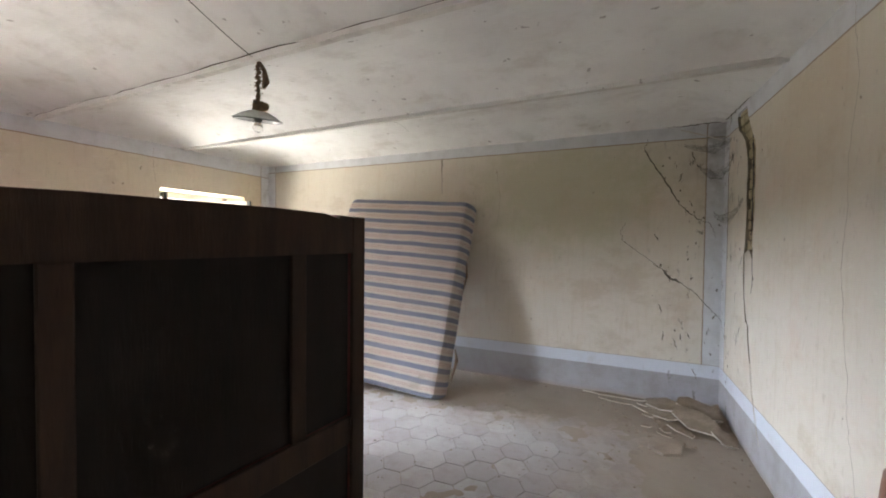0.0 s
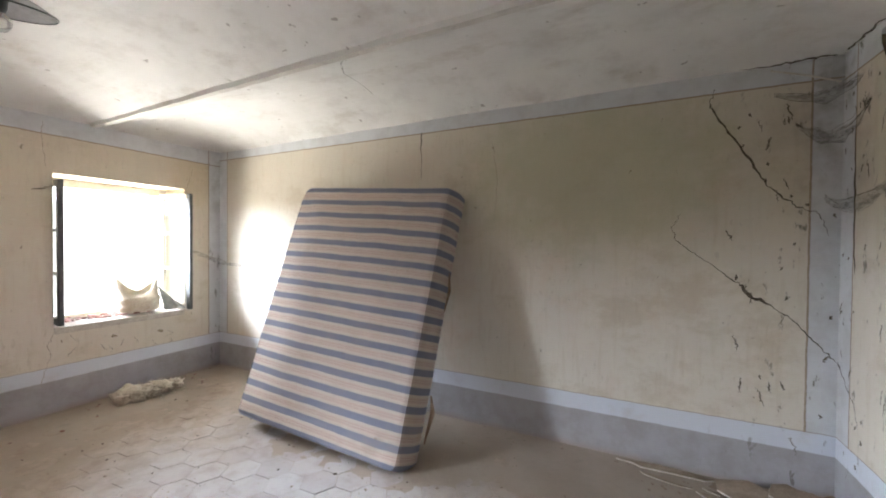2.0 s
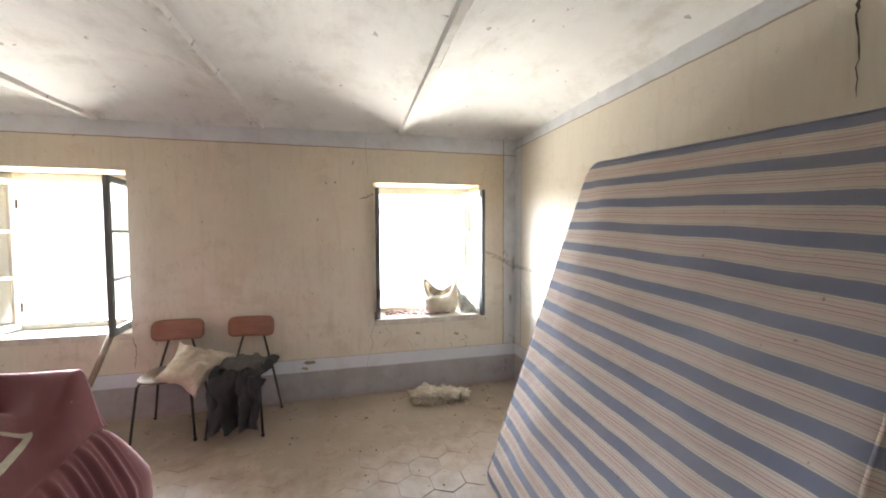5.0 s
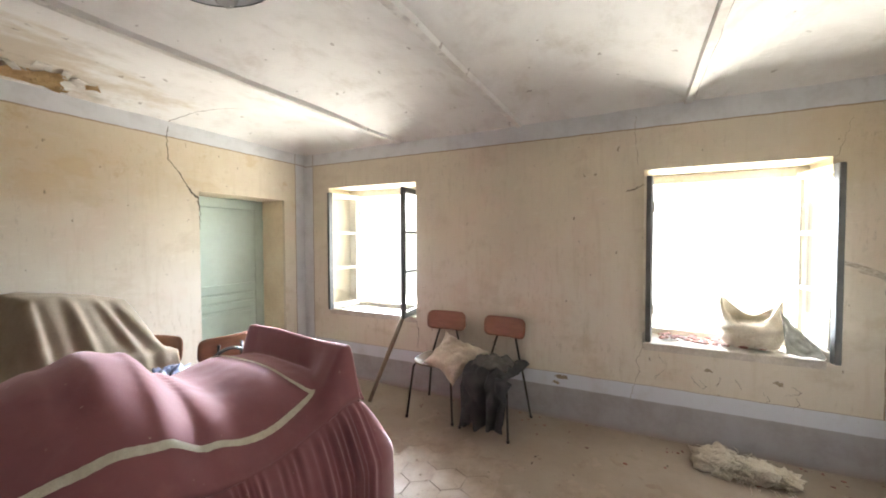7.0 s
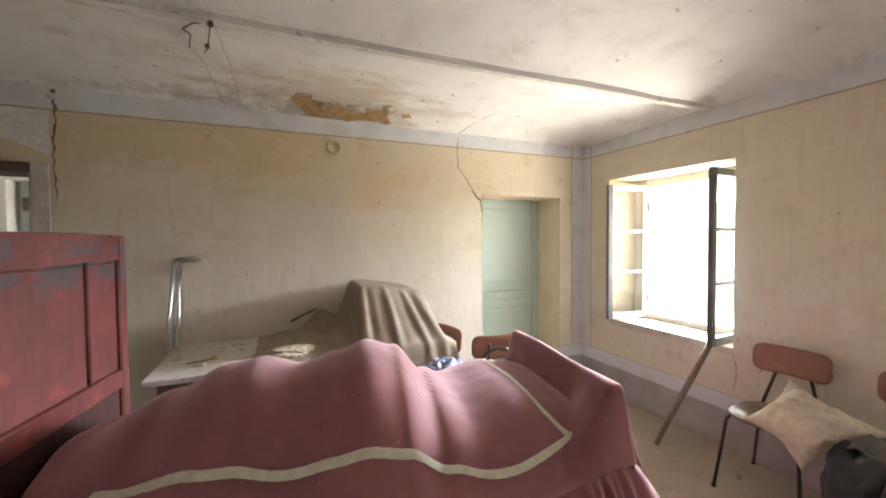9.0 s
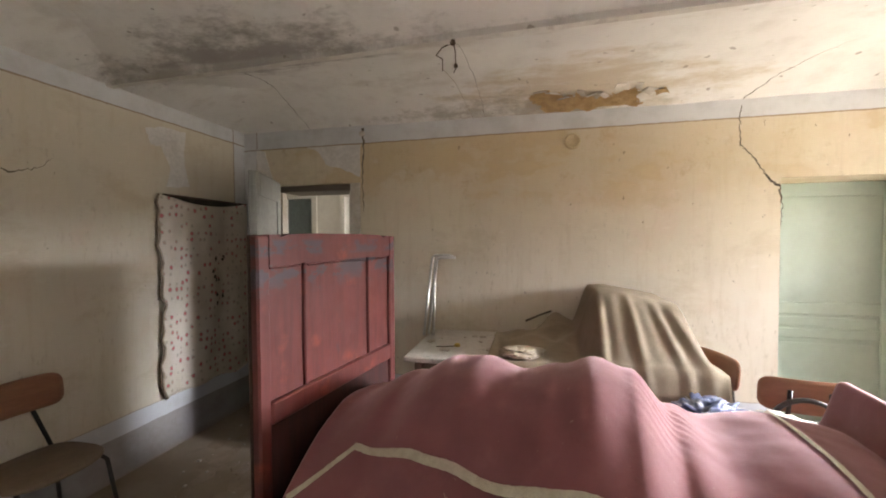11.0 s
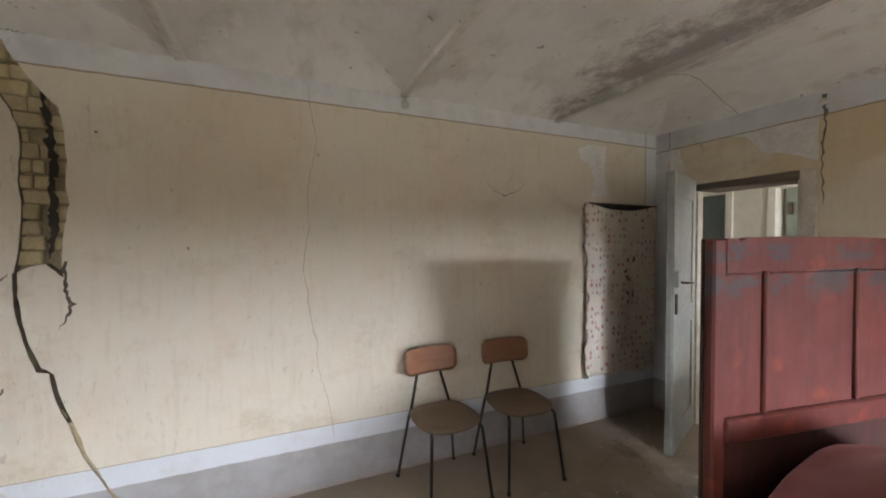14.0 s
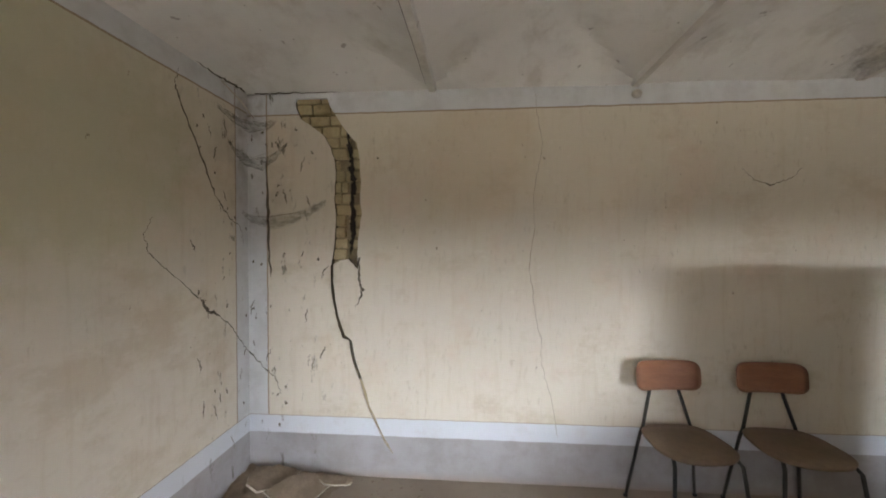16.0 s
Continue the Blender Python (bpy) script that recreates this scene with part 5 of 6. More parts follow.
def sack():
    def ring(q, k):
        a = k / 28 * math.tau
        rx, ry = 0.11 + 0.035 * math.sin(q * 3.0), 0.165 + 0.02 * math.sin(q * 2.6)
        top_ = max(0, q - 0.70) / 0.30
        left = max(0, -math.sin(a + 0.35)) ** 2.2
        right = max(0, math.sin(a)) ** 2.5
        ear = (0.115 * left + 0.105 * right) * top_
        dip = -0.055 * top_ * (1 - max(left, right)) * (1.0 if math.cos(a) > 0 else 0.45)
        rx *= 1 - 0.40 * max(0, q - 0.6) / 0.4
        w = 1 + wobble((math.cos(a), math.sin(a), q * 2), 0.12, 2.5, 3)
        return Vector((rx * math.cos(a) * w, ry * math.sin(a) * w, q * 0.225 + ear + dip))
    bm = bmesh.new()
    g = [[bm.verts.new(ring(q / 14, k)) for k in range(28)] for q in range(15)]
    inner = [[bm.verts.new(ring(q / 14, k) * 0.93 + Vector((0, 0, 0.012))) for k in range(28)] for q in (14, 11, 9)]
    rows = g + inner
    for a, b in zip(rows, rows[1:]):
        for k in range(28):
            bm.faces.new((a[k], a[(k + 1) % 28], b[(k + 1) % 28], b[k]))
    bm.faces.new(g[0][::-1])
    bm.faces.new(inner[-1])
    ob = link("sack", bm, M_SACK, None, "", True)
    ob.matrix_world = pose(-5.40, -0.735, 0.716, 0, 0, 4)
    tagged(ob, "half-full woven sack with an open folded mouth on the sill", "sack")


sack()


def rag(u, v):
    """A limp grey cloth slumped from the sack down to the foot of the sash."""
    y = -0.585 + 0.175 * u
    top_ = 0.985 - 0.215 * u ** 0.8
    x = -5.36 + 0.13 * v + 0.05 * u + 0.012 * math.sin(u * 13 + v * 3) + 0.015 * noise.noise(Vector((u * 5, v * 5, 2)))
    return Vector((x, y, 0.722 + (top_ - 0.722) * (1 - v) ** 1.2))


tagged(link("rag", sheet(24, 24, rag, 0.006), M_RAG, None, "", True), "limp grey rag slumped beside the sack on the sill", "cloth")
rnd = random.Random(21)
bm = bmesh.new()
for k in range(70):
    x, y, s = rnd.uniform(-5.52, -5.30), rnd.uniform(-1.28, -0.62), rnd.uniform(0.006, 0.022)
    r = bmesh.ops.create_icosphere(bm, subdivisions=1, radius=s)
    for v in r["verts"]:
        v.co = Vector((v.co.x * 1.4 + x, v.co.y * 1.6 + y, max(v.co.z, -s * 0.3) * 0.7 + 0.701 + 0.016 + s * 0.2))
tagged(link("sill_crumbs", bm, M_RED_RUBBLE), "red and brown brick crumbs scattered on the sill", "rubble", kind="stuff")


# ---- leaning mattress ----
def mattress():
    """A soft slab with firm piped edges, standing on its back lower edge and leaning on the wall."""
    H, T = 1.90, 0.20
    corners = [(-0.732, 0.0, 0.05), (0.705, 0.0, 0.045), (0.69, H, 0.030), (-0.715, H, 0.10)]

    def outline(inset):
        pts = []
        for k, (cx, cz, r) in enumerate(corners):
            sx, sz = (1 if cx > 0 else -1), (1 if cz > 0 else -1)
            ox, oz = cx - sx * r, cz - sz * r
            a0 = {(-1, -1): 180, (1, -1): 270, (1, 1): 0, (-1, 1): 90}[(sx, sz)]
            for i in range(9):
                a = math.radians(a0 + 90 * i / 8)
                pts.append(Vector((ox + max(r - inset, 0.002) * math.cos(a), oz + max(r - inset, 0.002) * math.sin(a))))
            nx, nz, _ = corners[(k + 1) % 4]
            n_ = corners[(k + 1) % 4][2]
            end = Vector((nx, nz)) - Vector((cx, cz))
            d = end.normalized()
            a, b = Vector((cx, cz)) + d * r, Vector((nx, nz)) - d * n_
            o = Vector((-d.y, d.x)) * inset
            m = 30 if k % 2 else 22
            for i in range(1, m):
                pts.append(a + (b - a) * i / m + o)
        return [p + Vector((wobble((p.x * 2, p.y * 2, 1), 0.010, 1.5, 4), wobble((p.x * 2, p.y * 2, 5), 0.008, 1.7, 8))) for p in pts]
    bm = bmesh.new()
    mid = Vector((0, H / 2))
    r = 0.042
    prof = [(r * (1 - math.sin(a)), r * (1 - math.cos(a))) for a in [math.radians(x) for x in (0, 25, 50, 70, 90)]]
    front = outline(r)

    def lift(p):
        e = min(0.70 - abs(p.x), p.y, H - p.y)
        soft = smooth_step(0.0, 0.35, e)
        return -0.035 * soft + wobble((p.x * 3, p.y * 3, 2), 0.014, 1.4, 6) * smooth_step(0.02, 0.2, e) + 0.004 * math.sin(p.y * 54 + 2 * noise.noise(Vector((p.x * 3, p.y * 3, 1))))
    rings = []
    for k in range(1, 25):
        f = (k / 24) ** 0.8
        ring = [mid + (p - mid) * f for p in front]
        rings.append([Vector((p.x, lift(p) * (1 if k < 24 else 0.6), p.y)) for p in ring])
    for inset, d in prof[1:]:
        rings.append([Vector((p.x, d, p.y)) for p in outline(inset)])
    for k in range(1, 8):
        bulge = -0.010 * math.sin(math.pi * k / 8)
        rings.append([Vector((p.x, r + (T - 2 * r) * k / 8 + wobble((p.x * 5, p.y * 5, k * 0.4), 0.004, 1.5, 9), p.y)) for p in outline(bulge)])
    for inset, d in prof[::-1]:
        rings.append([Vector((p.x, T - d, p.y)) for p in outline(inset)])
    rings.append([Vector((p.x * 0.5, T + 0.004, mid.y + (p.y - mid.y) * 0.5)) for p in front])
    vs = [[bm.verts.new(p) for p in ring] for ring in rings]
    n = len(front)
    for a, b in zip(vs, vs[1:]):
        for k in range(n):
            bm.faces.new((a[k], a[(k + 1) % n], b[(k + 1) % n], b[k]))
    for ring, y in ((vs[0], lift(mid)), (vs[-1], T + 0.004)):
        c = bm.verts.new((mid.x, y, mid.y))
        for k in range(n):
            bm.faces.new((ring[k], ring[(k + 1) % n], c))
    for v in bm.verts:
        v.co.x += 0.30 * max(0.0, v.co.y) * smooth_step(0.3, 0.7, v.co.x)
    base = Vector((-2.985, -0.885, 0.064))
    zax = Vector((0.095, 0.585, 1.80)).normalized()
    xax = Vector((1, 0.02, -0.012)).normalized()
    xax = (xax - zax * xax.dot(zax)).normalized()
    place = Matrix.Translation(base) @ Matrix((xax, zax.cross(xax), zax)).transposed().to_4x4()
    back = place.inverted()
    for v in bm.verts:
        w = place @ v.co
        if w.y > -0.012 or w.z < 0.002:
            v.co = back @ Vector((w.x, min(w.y, -0.012), max(w.z, 0.002)))
    t = thing("mattress", place, "old blue and beige striped mattress leaning against the wall", "mattress")
    cover = part("ticking_cover", bm, M_TICK, t, "", True)
    for d in (0.010, T - 0.012):
        pts = [Vector((p.x + 0.30 * d * smooth_step(0.3, 0.7, p.x), d, p.y)) for p in outline(0.012)[::2]]
        for i, p in enumerate(pts):
            w = place @ p
            pts[i] = back @ Vector((w.x, min(w.y, -0.014), max(w.z, 0.006)))
        part("piping", tubed(pts + pts[:1], 0.0055, 6), M_TICK, cover, "", True)
    part("strap", tubed([(0.742, 0.16, 1.30), (0.765, 0.17, 1.17), (0.75, 0.18, 1.02)], 0.012, 6, (0.005, 0.012, 0.004)), M_HEM, cover, "torn dark strap", True)
    part("strap", tubed([(0.765, 0.19, 0.46), (0.79, 0.21, 0.36), (0.775, 0.20, 0.16)], 0.012, 6, (0.006, 0.018, 0.005)), M_HEM, cover, "torn dark strap", True)


mattress()

# ---- bed ----
ROT = 171.0
BED = pose(-1.67, -3.345, 0, 0, 0, ROT)   # local x runs to the foot, local y to the south


bed = thing("bed", BED, "old single bed with a worn red wooden headboard", "bed")
BN, BS = -0.421, 0.497      # headboard edges, north and south
# lower board carries the shade behind the bedding in its colour
headboard = part("headboard", boxed((-0.016, BN + 0.052, 0.32), (-0.008, BS - 0.052, 0.92), 0.0), M_SHADERED, bed, "worn red varnished wooden headboard with three panels")
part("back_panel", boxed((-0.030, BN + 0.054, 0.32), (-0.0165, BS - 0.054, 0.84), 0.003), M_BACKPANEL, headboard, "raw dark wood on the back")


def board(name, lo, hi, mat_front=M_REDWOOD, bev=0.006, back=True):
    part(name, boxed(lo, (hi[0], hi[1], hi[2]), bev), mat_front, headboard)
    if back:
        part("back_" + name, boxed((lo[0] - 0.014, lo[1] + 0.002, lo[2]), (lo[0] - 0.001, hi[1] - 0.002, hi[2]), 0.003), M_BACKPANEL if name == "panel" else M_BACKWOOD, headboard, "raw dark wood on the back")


board("post", (-0.030, BN, 0.0), (0.008, BN + 0.054, 1.505), bev=0.007)
board("post", (-0.030, BS - 0.054, 0.0), (0.008, BS, 1.505), bev=0.007)
# crest rail with a raised middle
rise = [(0.054, 1.506), (0.10, 1.507), (0.105, 1.497), (0.118, 1.500), (0.15, 1.509), (0.28, 1.513)]
prof = [(BN + 0.054, 1.40), (BS - 0.054, 1.40)] + [(BS - d, z) for d, z in rise] + [(BN + d, z) for d, z in reversed(rise)]
part("crest_rail", plate(prof, [], lambda a, b, d: (-0.029 + d, a, b), 0.035), M_REDWOOD, headboard)
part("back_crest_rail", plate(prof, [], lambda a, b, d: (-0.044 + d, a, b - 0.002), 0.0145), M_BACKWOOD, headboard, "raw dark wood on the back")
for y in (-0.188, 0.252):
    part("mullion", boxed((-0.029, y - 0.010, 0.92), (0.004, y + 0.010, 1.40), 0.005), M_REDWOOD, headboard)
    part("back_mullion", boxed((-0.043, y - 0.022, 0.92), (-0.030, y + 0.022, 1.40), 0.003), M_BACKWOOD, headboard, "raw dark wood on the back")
board("rail", (-0.029, BN + 0.054, 0.84), (0.012, BS - 0.054, 0.92))
board("rail", (-0.029, BN + 0.054, 0.18), (0.008, BS - 0.054, 0.32), M_SHADERED)
for a, b in ((BN + 0.054, -0.198), (-0.178, 0.242), (0.262, BS - 0.054)):
    board("panel", (-0.016, a, 0.92), (-0.010, b, 1.40), bev=0.0)
    part("moulding", boxed((-0.009, a + 0.007, 1.386), (0.000, b - 0.007, 1.394), 0.003), M_REDWOOD, headboard)
part("footboard", boxed((1.845, -0.385, 0.0), (1.866, 0.385, 0.962), 0.006, 2), M_REDWOOD, bed)
part("side_rail", boxed((0.02, -0.41, 0.30), (1.844, -0.38, 0.45), 0.006), M_REDWOOD, bed)
part("side_rail", boxed((0.02, 0.38, 0.30), (1.844, 0.41, 0.45), 0.006), M_REDWOOD, bed)
part("mattress", boxed((0.03, -0.38, 0.40), (1.835, 0.38, 0.62), 0.05, 3), M_UNDERSHADE, bed, "mattress under the bedspread, painted in dark red shade")

PROF = [(0.0, 0.80), (0.12, 0.83), (0.35, 0.93), (0.55, 1.03), (0.66, 1.045), (0.80, 1.01), (0.93, 1.05), (1.04, 1.085), (1.15, 1.05), (1.28, 0.92), (1.40, 0.865), (1.58, 0.895), (1.75, 0.875), (1.87, 0.84)]


def foot_top(w):
    """Height of the cloth over the footboard, falling at both ends to the seam of the ruffle."""
    return 0.982 - 0.237 * smooth_step(0.402, 0.494, abs(w)) ** 1.25 + 0.004 * math.sin(w * 11)


def spread_z(s, w):
    z = PROF[-1][1]
    for (a, za), (b, zb) in zip(PROF, PROF[1:]):
        if s <= b:
            f = min(max((s - a) / (b - a), 0), 1)
            f = f * f * (3 - 2 * f)
            z = za + (zb - za) * f
            break
    edge = 0.66 + 0.085 * smooth_step(1.40, 1.86, s)
    k = min(abs(w - 0.03 * math.sin(s * 5)) / 0.49, 1)
    z = edge + (z - edge) * (1 - k ** (2.1 + 1.4 * smooth_step(1.2, 1.45, s)))
    z += wobble((s * 2, w * 2, 0), 0.012, 2.0, 2) * (1 - k) + wobble((s * 2, w * 2, 0), 0.003, 7.0, 4)
    # fine tucks fanning out of the hollow between the two humps
    fan = math.exp(-((s - 1.25 - 0.20 * w) / 0.065) ** 2) * smooth_step(0.34, 0.0, abs(w - 0.02))
    z += 0.0028 * math.sin(150 * (w + 0.55 * (s - 1.27)) + 4 * noise.noise(Vector((s * 3, w * 3, 7)))) * fan
    # cloth stretched up to the top of the footboard, widest at the corners
    reach = 0.03 + 0.20 * smooth_step(0.16, 0.47, -w) + 0.03 * smooth_step(0.3, 0.47, w)
    rise = smooth_step(1.838 - reach, 1.846, s) ** 1.5
    z += (foot_top(w) - z) * rise
    z += 0.005 * math.sin(46 * w + 9 * s) * rise * (1 - rise) * smooth_step(0.15, 0.4, abs(w)) * 4
    return z


spread = thing("bedspread", BED, "maroon satin bedspread with cream braid over lumpy bedding", "bedspread")


def top(u, v):
    w = -0.486 + 0.972 * v
    s0 = 0.03 + 0.11 * (1 - v) ** 1.3
    s = s0 + (1.868 - s0) * u
    return Vector((s, w, spread_z(s, w)))


top_cloth = part("top_cloth", sheet(200, 90, top, 0.004), M_COVER, spread, "", True)


SEAM = 0.744


def foot_panel(u, v):
    w = -0.486 + 0.972 * v
    zt_ = foot_top(w) - 0.003
    bow = 0.012 * math.sin(math.pi * u) + 0.006 * math.sin(w * 34 + 2 * noise.noise(Vector((w * 4, u * 2, 0)))) * u
    return Vector((1.869 + 0.008 * u + bow, w, zt_ + (min(SEAM, zt_) - zt_) * u))


part("foot_panel", sheet(14, 80, foot_panel, 0.003), M_COVER, spread, "bedspread hanging over the footboard", True)


def ruffle_path(side):
    """Points along the seam with their outward way: down one long side, round the corner, half across the foot."""
    s0, r = (0.14 if side < 0 else 0.03), 0.018
    out = []
    n = 330
    for i in range(n):
        s = s0 + (1.868 - r - s0) * i / n
        out.append((Vector((s, side * 0.486)), Vector((0, side)), spread_z(s, side * 0.486) - 0.002))
    for i in range(40):
        a = math.pi / 2 * i / 40
        out.append((Vector((1.868 - r + r * math.sin(a) * 1.1, side * (0.486 - r + r * math.cos(a)))), Vector((math.sin(a), side * math.cos(a))), SEAM))
    for i in range(121):
        out.append((Vector((1.875, side * (0.436 - 0.436 * i / 120))), Vector((1, 0)), SEAM))
    return out


def ruffle(side):
    path = ruffle_path(side)
    run_ = [0.0]
    for (a, _, _), (b, _, _) in zip(path, path[1:]):
        run_.append(run_[-1] + (b - a).length)
    nu = len(path) - 1

    def f(u, v):
        p, o, zt_ = path[round(u * nu)]
        q = run_[round(u * nu)]
        corner_ = math.exp(-((q - run_[350]) / 0.20) ** 2)
        ph = 200 * q + 14 * noise.noise(Vector((q * 4, side, v * 0.35)))
        puff = (0.098 + 0.042 * corner_) * min(v / 0.36, 1) ** 0.85 + 0.012 * v
        pleat = (0.6 * math.sin(ph) + 0.6 * math.sin(ph * 0.53 + 7 * noise.noise(Vector((q * 3, side, 5))))) * (0.010 * smooth_step(0, 0.06, v) + 0.016 * v ** 0.6) * (0.55 + 0.9 * noise.noise(Vector((q * 9, v * 1.2, side))))
        pleat += 0.02 * v * noise.noise(Vector((q * 4, v, 3)))
        z = zt_ + (0.014 - zt_) * (v ** 1.15)
        z += 0.004 * math.sin(ph * 0.7) * smooth_step(0, 0.1, v) * (1 - v)
        c = p + o * (puff + pleat)
        return Vector((c.x + 0.008 * v * math.cos(ph * 0.5) * abs(o.y), c.y, z))
    return sheet(nu, 26, f)


part("ruffle", ruffle(-1), M_COVER, spread, "gathered maroon ruffle", True)
part("ruffle", ruffle(1), M_COVER, spread, "gathered maroon ruffle", True)


def braid(path, name="braid"):
    bm = bmesh.new()
    rows = []
    for i, (s, w) in enumerate(path):
        p, q = path[max(i - 1, 0)], path[min(i + 1, len(path) - 1)]
        t = Vector((q[0] - p[0], q[1] - p[1])).normalized()
        o = Vector((-t.y, t.x)) * (0.0092 + 0.0005 * math.sin(i * 2.3))
        row = []
        for k in (-1, -0.5, 0, 0.5, 1):
            a, b = s + o.x * k, w + o.y * k
            row.append(bm.verts.new((a, b, spread_z(a, b) + 0.0055 + 0.002 * (1 - k * k) + 0.0012 * math.sin(i * 1.6) * math.sin(k * 6.0))))
        rows.append(row)
    for a, b in zip(rows, rows[1:]):
        for k in range(4):
            bm.faces.new((a[k], a[k + 1], b[k + 1], b[k]))
    part(name, bm, M_TRIM, top_cloth, "cream crocheted braid", True)


def soft_path(knots, step=0.011):
    """A smooth line through the knots."""
    out = []
    for k in range(len(knots) - 1):
        p0, p1, p2, p3 = [Vector(knots[min(max(k + d, 0), len(knots) - 1)]) for d in (-1, 0, 1, 2)]
        n = max(2, int((p2 - p1).length / step))
        for i in range(n):
            f = i / n
            q = 0.5 * (2 * p1 + (p2 - p0) * f + (2 * p0 - 5 * p1 + 4 * p2 - p3) * f * f + (3 * p1 - p0 - 3 * p2 + p3) * f ** 3)
            out.append((q.x, q.y))
    return out + [tuple(knots[-1])]


braid(soft_path([(0.15, -0.455), (0.24, -0.37), (0.31, -0.315)]))
braid(soft_path([(0.305, -0.312), (0.52, -0.345), (0.80, -0.388), (1.03, -0.392), (1.22, -0.386), (1.42, -0.405), (1.56, -0.400), (1.70, -0.373)]))
braid(soft_path([(1.70, -0.378), (1.654, -0.27), (1.637, -0.075), (1.615, 0.17), (1.59, 0.36)]))


# ---- table with a blanket-covered load ----
table = thing("table", pose(-2.56, -4.37, 0), "long white-topped table pushed against the wall", "table")
part("tabletop", boxed((-0.86, -0.37, 0.745), (0.82, 0.36, 0.778), 0.006), M_TABLE, table)
for x in (-0.78, 0.74):
    for y in (-0.31, 0.29):
        part("leg", boxed((x - 0.025, y - 0.025, 0), (x + 0.025, y + 0.025, 0.745), 0.005), M_WOOD, table)
part("apron", boxed((-0.75, 0.28, 0.65), (0.72, 0.30, 0.745), 0.003), M_WOOD, table)
part("apron", boxed((-0.75, -0.32, 0.65), (0.72, -0.30, 0.745), 0.003), M_WOOD, table)


def blanket():
    ridges = ((0.0, 0.05, 1.0), (-0.19, 0.08, 0.40), (-0.38, 0.055, 0.8), (-0.52, 0.09, 0.35), (-0.70, 0.05, 0.6), (-0.90, 0.07, 0.5))

    def f(u, v):
        x = -0.90 + 1.22 * u        # west to east
        y = 0.405 - 0.72 * v        # front to wall
        depth = smooth_step(0.40, 0.10, y)
        core = smooth_step(-0.89 + 0.07 * depth, -0.82 + 0.09 * depth, x) * (1 - smooth_step(-0.33, -0.20, x))
        crown = 1.0 - 0.14 * smooth_step(-0.40, -0.76, x)
        z = 0.792 + core * depth * 0.368 * crown
        tail = (1 - smooth_step(-0.22, 0.30, x)) * (1 - core) * smooth_step(-0.6, -0.3, x)
        z += 0.19 * tail * smooth_step(0.36, -0.2, y) * (0.6 + 0.6 * noise.noise(Vector((x * 6, y * 6, 0))))
        # folds fanning out from the corner of the load
        q = (x + 0.31) / (0.40 + 0.17 * (1 - depth)) + 0.035 * noise.noise(Vector((x * 4, y * 4, 2)))
        fold = sum(h * math.exp(-((q - c) / w) ** 2) for c, w, h in ridges)
        slope = 4 * depth * (1 - depth)
        z += 0.014 * fold * core * slope + 0.004 * fold * core
        y += (0.024 * slope + 0.008) * fold * core
        z += 0.008 * noise.noise(Vector((x * 7, y * 7, 5))) + 0.003 * noise.noise(Vector((x * 25, y * 25, 1)))
        if v < 0.05:
            z -= (0.05 - v) * 2.2 * (0.3 + smooth_step(-0.1, -0.5, x))
            y += 0.008 * fold
        return Vector((x, y, max(z, 0.784) if y < 0.365 else z))
    ob = link("blanket", sheet(90, 70, f, 0.005), M_BLANKET, None, "", True)
    ob.matrix_world = pose(-2.56, -4.37, 0)
    tagged(ob, "taupe wool blanket draped over a load on the table", "blanket")


blanket()
crate = link("wooden_crate", boxed((-0.62, -0.24, 0), (-0.34, 0.02, 0.33), 0.01), M_WOOD)
crate.matrix_world = pose(-2.56, -4.37, 0.778)
tagged(crate, "wooden box hidden under the blanket on the table", "crate")
lump("crumpled_cloth", pose(-2.44, -4.10, 0.80, 0, 0, 20), (0.11, 0.07, 0.032), M_SACK, "crumpled cream cloth lying on the blanket", "cloth", 3, 0.3, 2.0, 0.2, sub=5)
lump("plastic_bag", pose(-3.22, -3.66, 0.685, 0, 0, 25), (0.14, 0.09, 0.060), M_BAG, "crumpled dark blue and white plastic bag on the bed", "bag", 5, 0.55, 4.5, 0.12, sub=5)
lump("paper_bag", pose(-3.46, -3.64, 0.675, 0, 0, -15), (0.13, 0.07, 0.05), M_PAPER, "crumpled white paper beside the plastic bag", "paper", 8, 0.45, 2.4, 0.25)
rnd = random.Random(31)
for k in range(11):
    x, y = rnd.uniform(-2.25, -1.80), rnd.uniform(-4.68, -4.08)
    s = rnd.uniform(0.012, 0.035)
    lump("plaster_crumb", pose(x, y, 0.779, 0, 0, rnd.uniform(0, 360)), (s, s * 0.7, s * 0.35), rnd.choice((M_PLASTER, M_PAPER, M_EDGE)), "small crumb of fallen plaster on the table", "rubble", k + 50, 0.4, 2, 0, "crumbs on the table", 2)
flower = thing("plastic_flower", pose(-2.02, -4.28, 0.779, 0, 0, 15), "small yellow plastic flower lying on the table", "flower")
part("head", lathe([(0.0, 0.0), (0.018, 0.004), (0.021, 0.014), (0.013, 0.024), (0.0, 0.02)], 12), M_YELLOW, flower, "", True)
part("stem", tubed([(0.015, 0, 0.006), (0.08, 0.01, 0.005), (0.14, 0.0, 0.004)], 0.003, 6), M_IRON, flower)

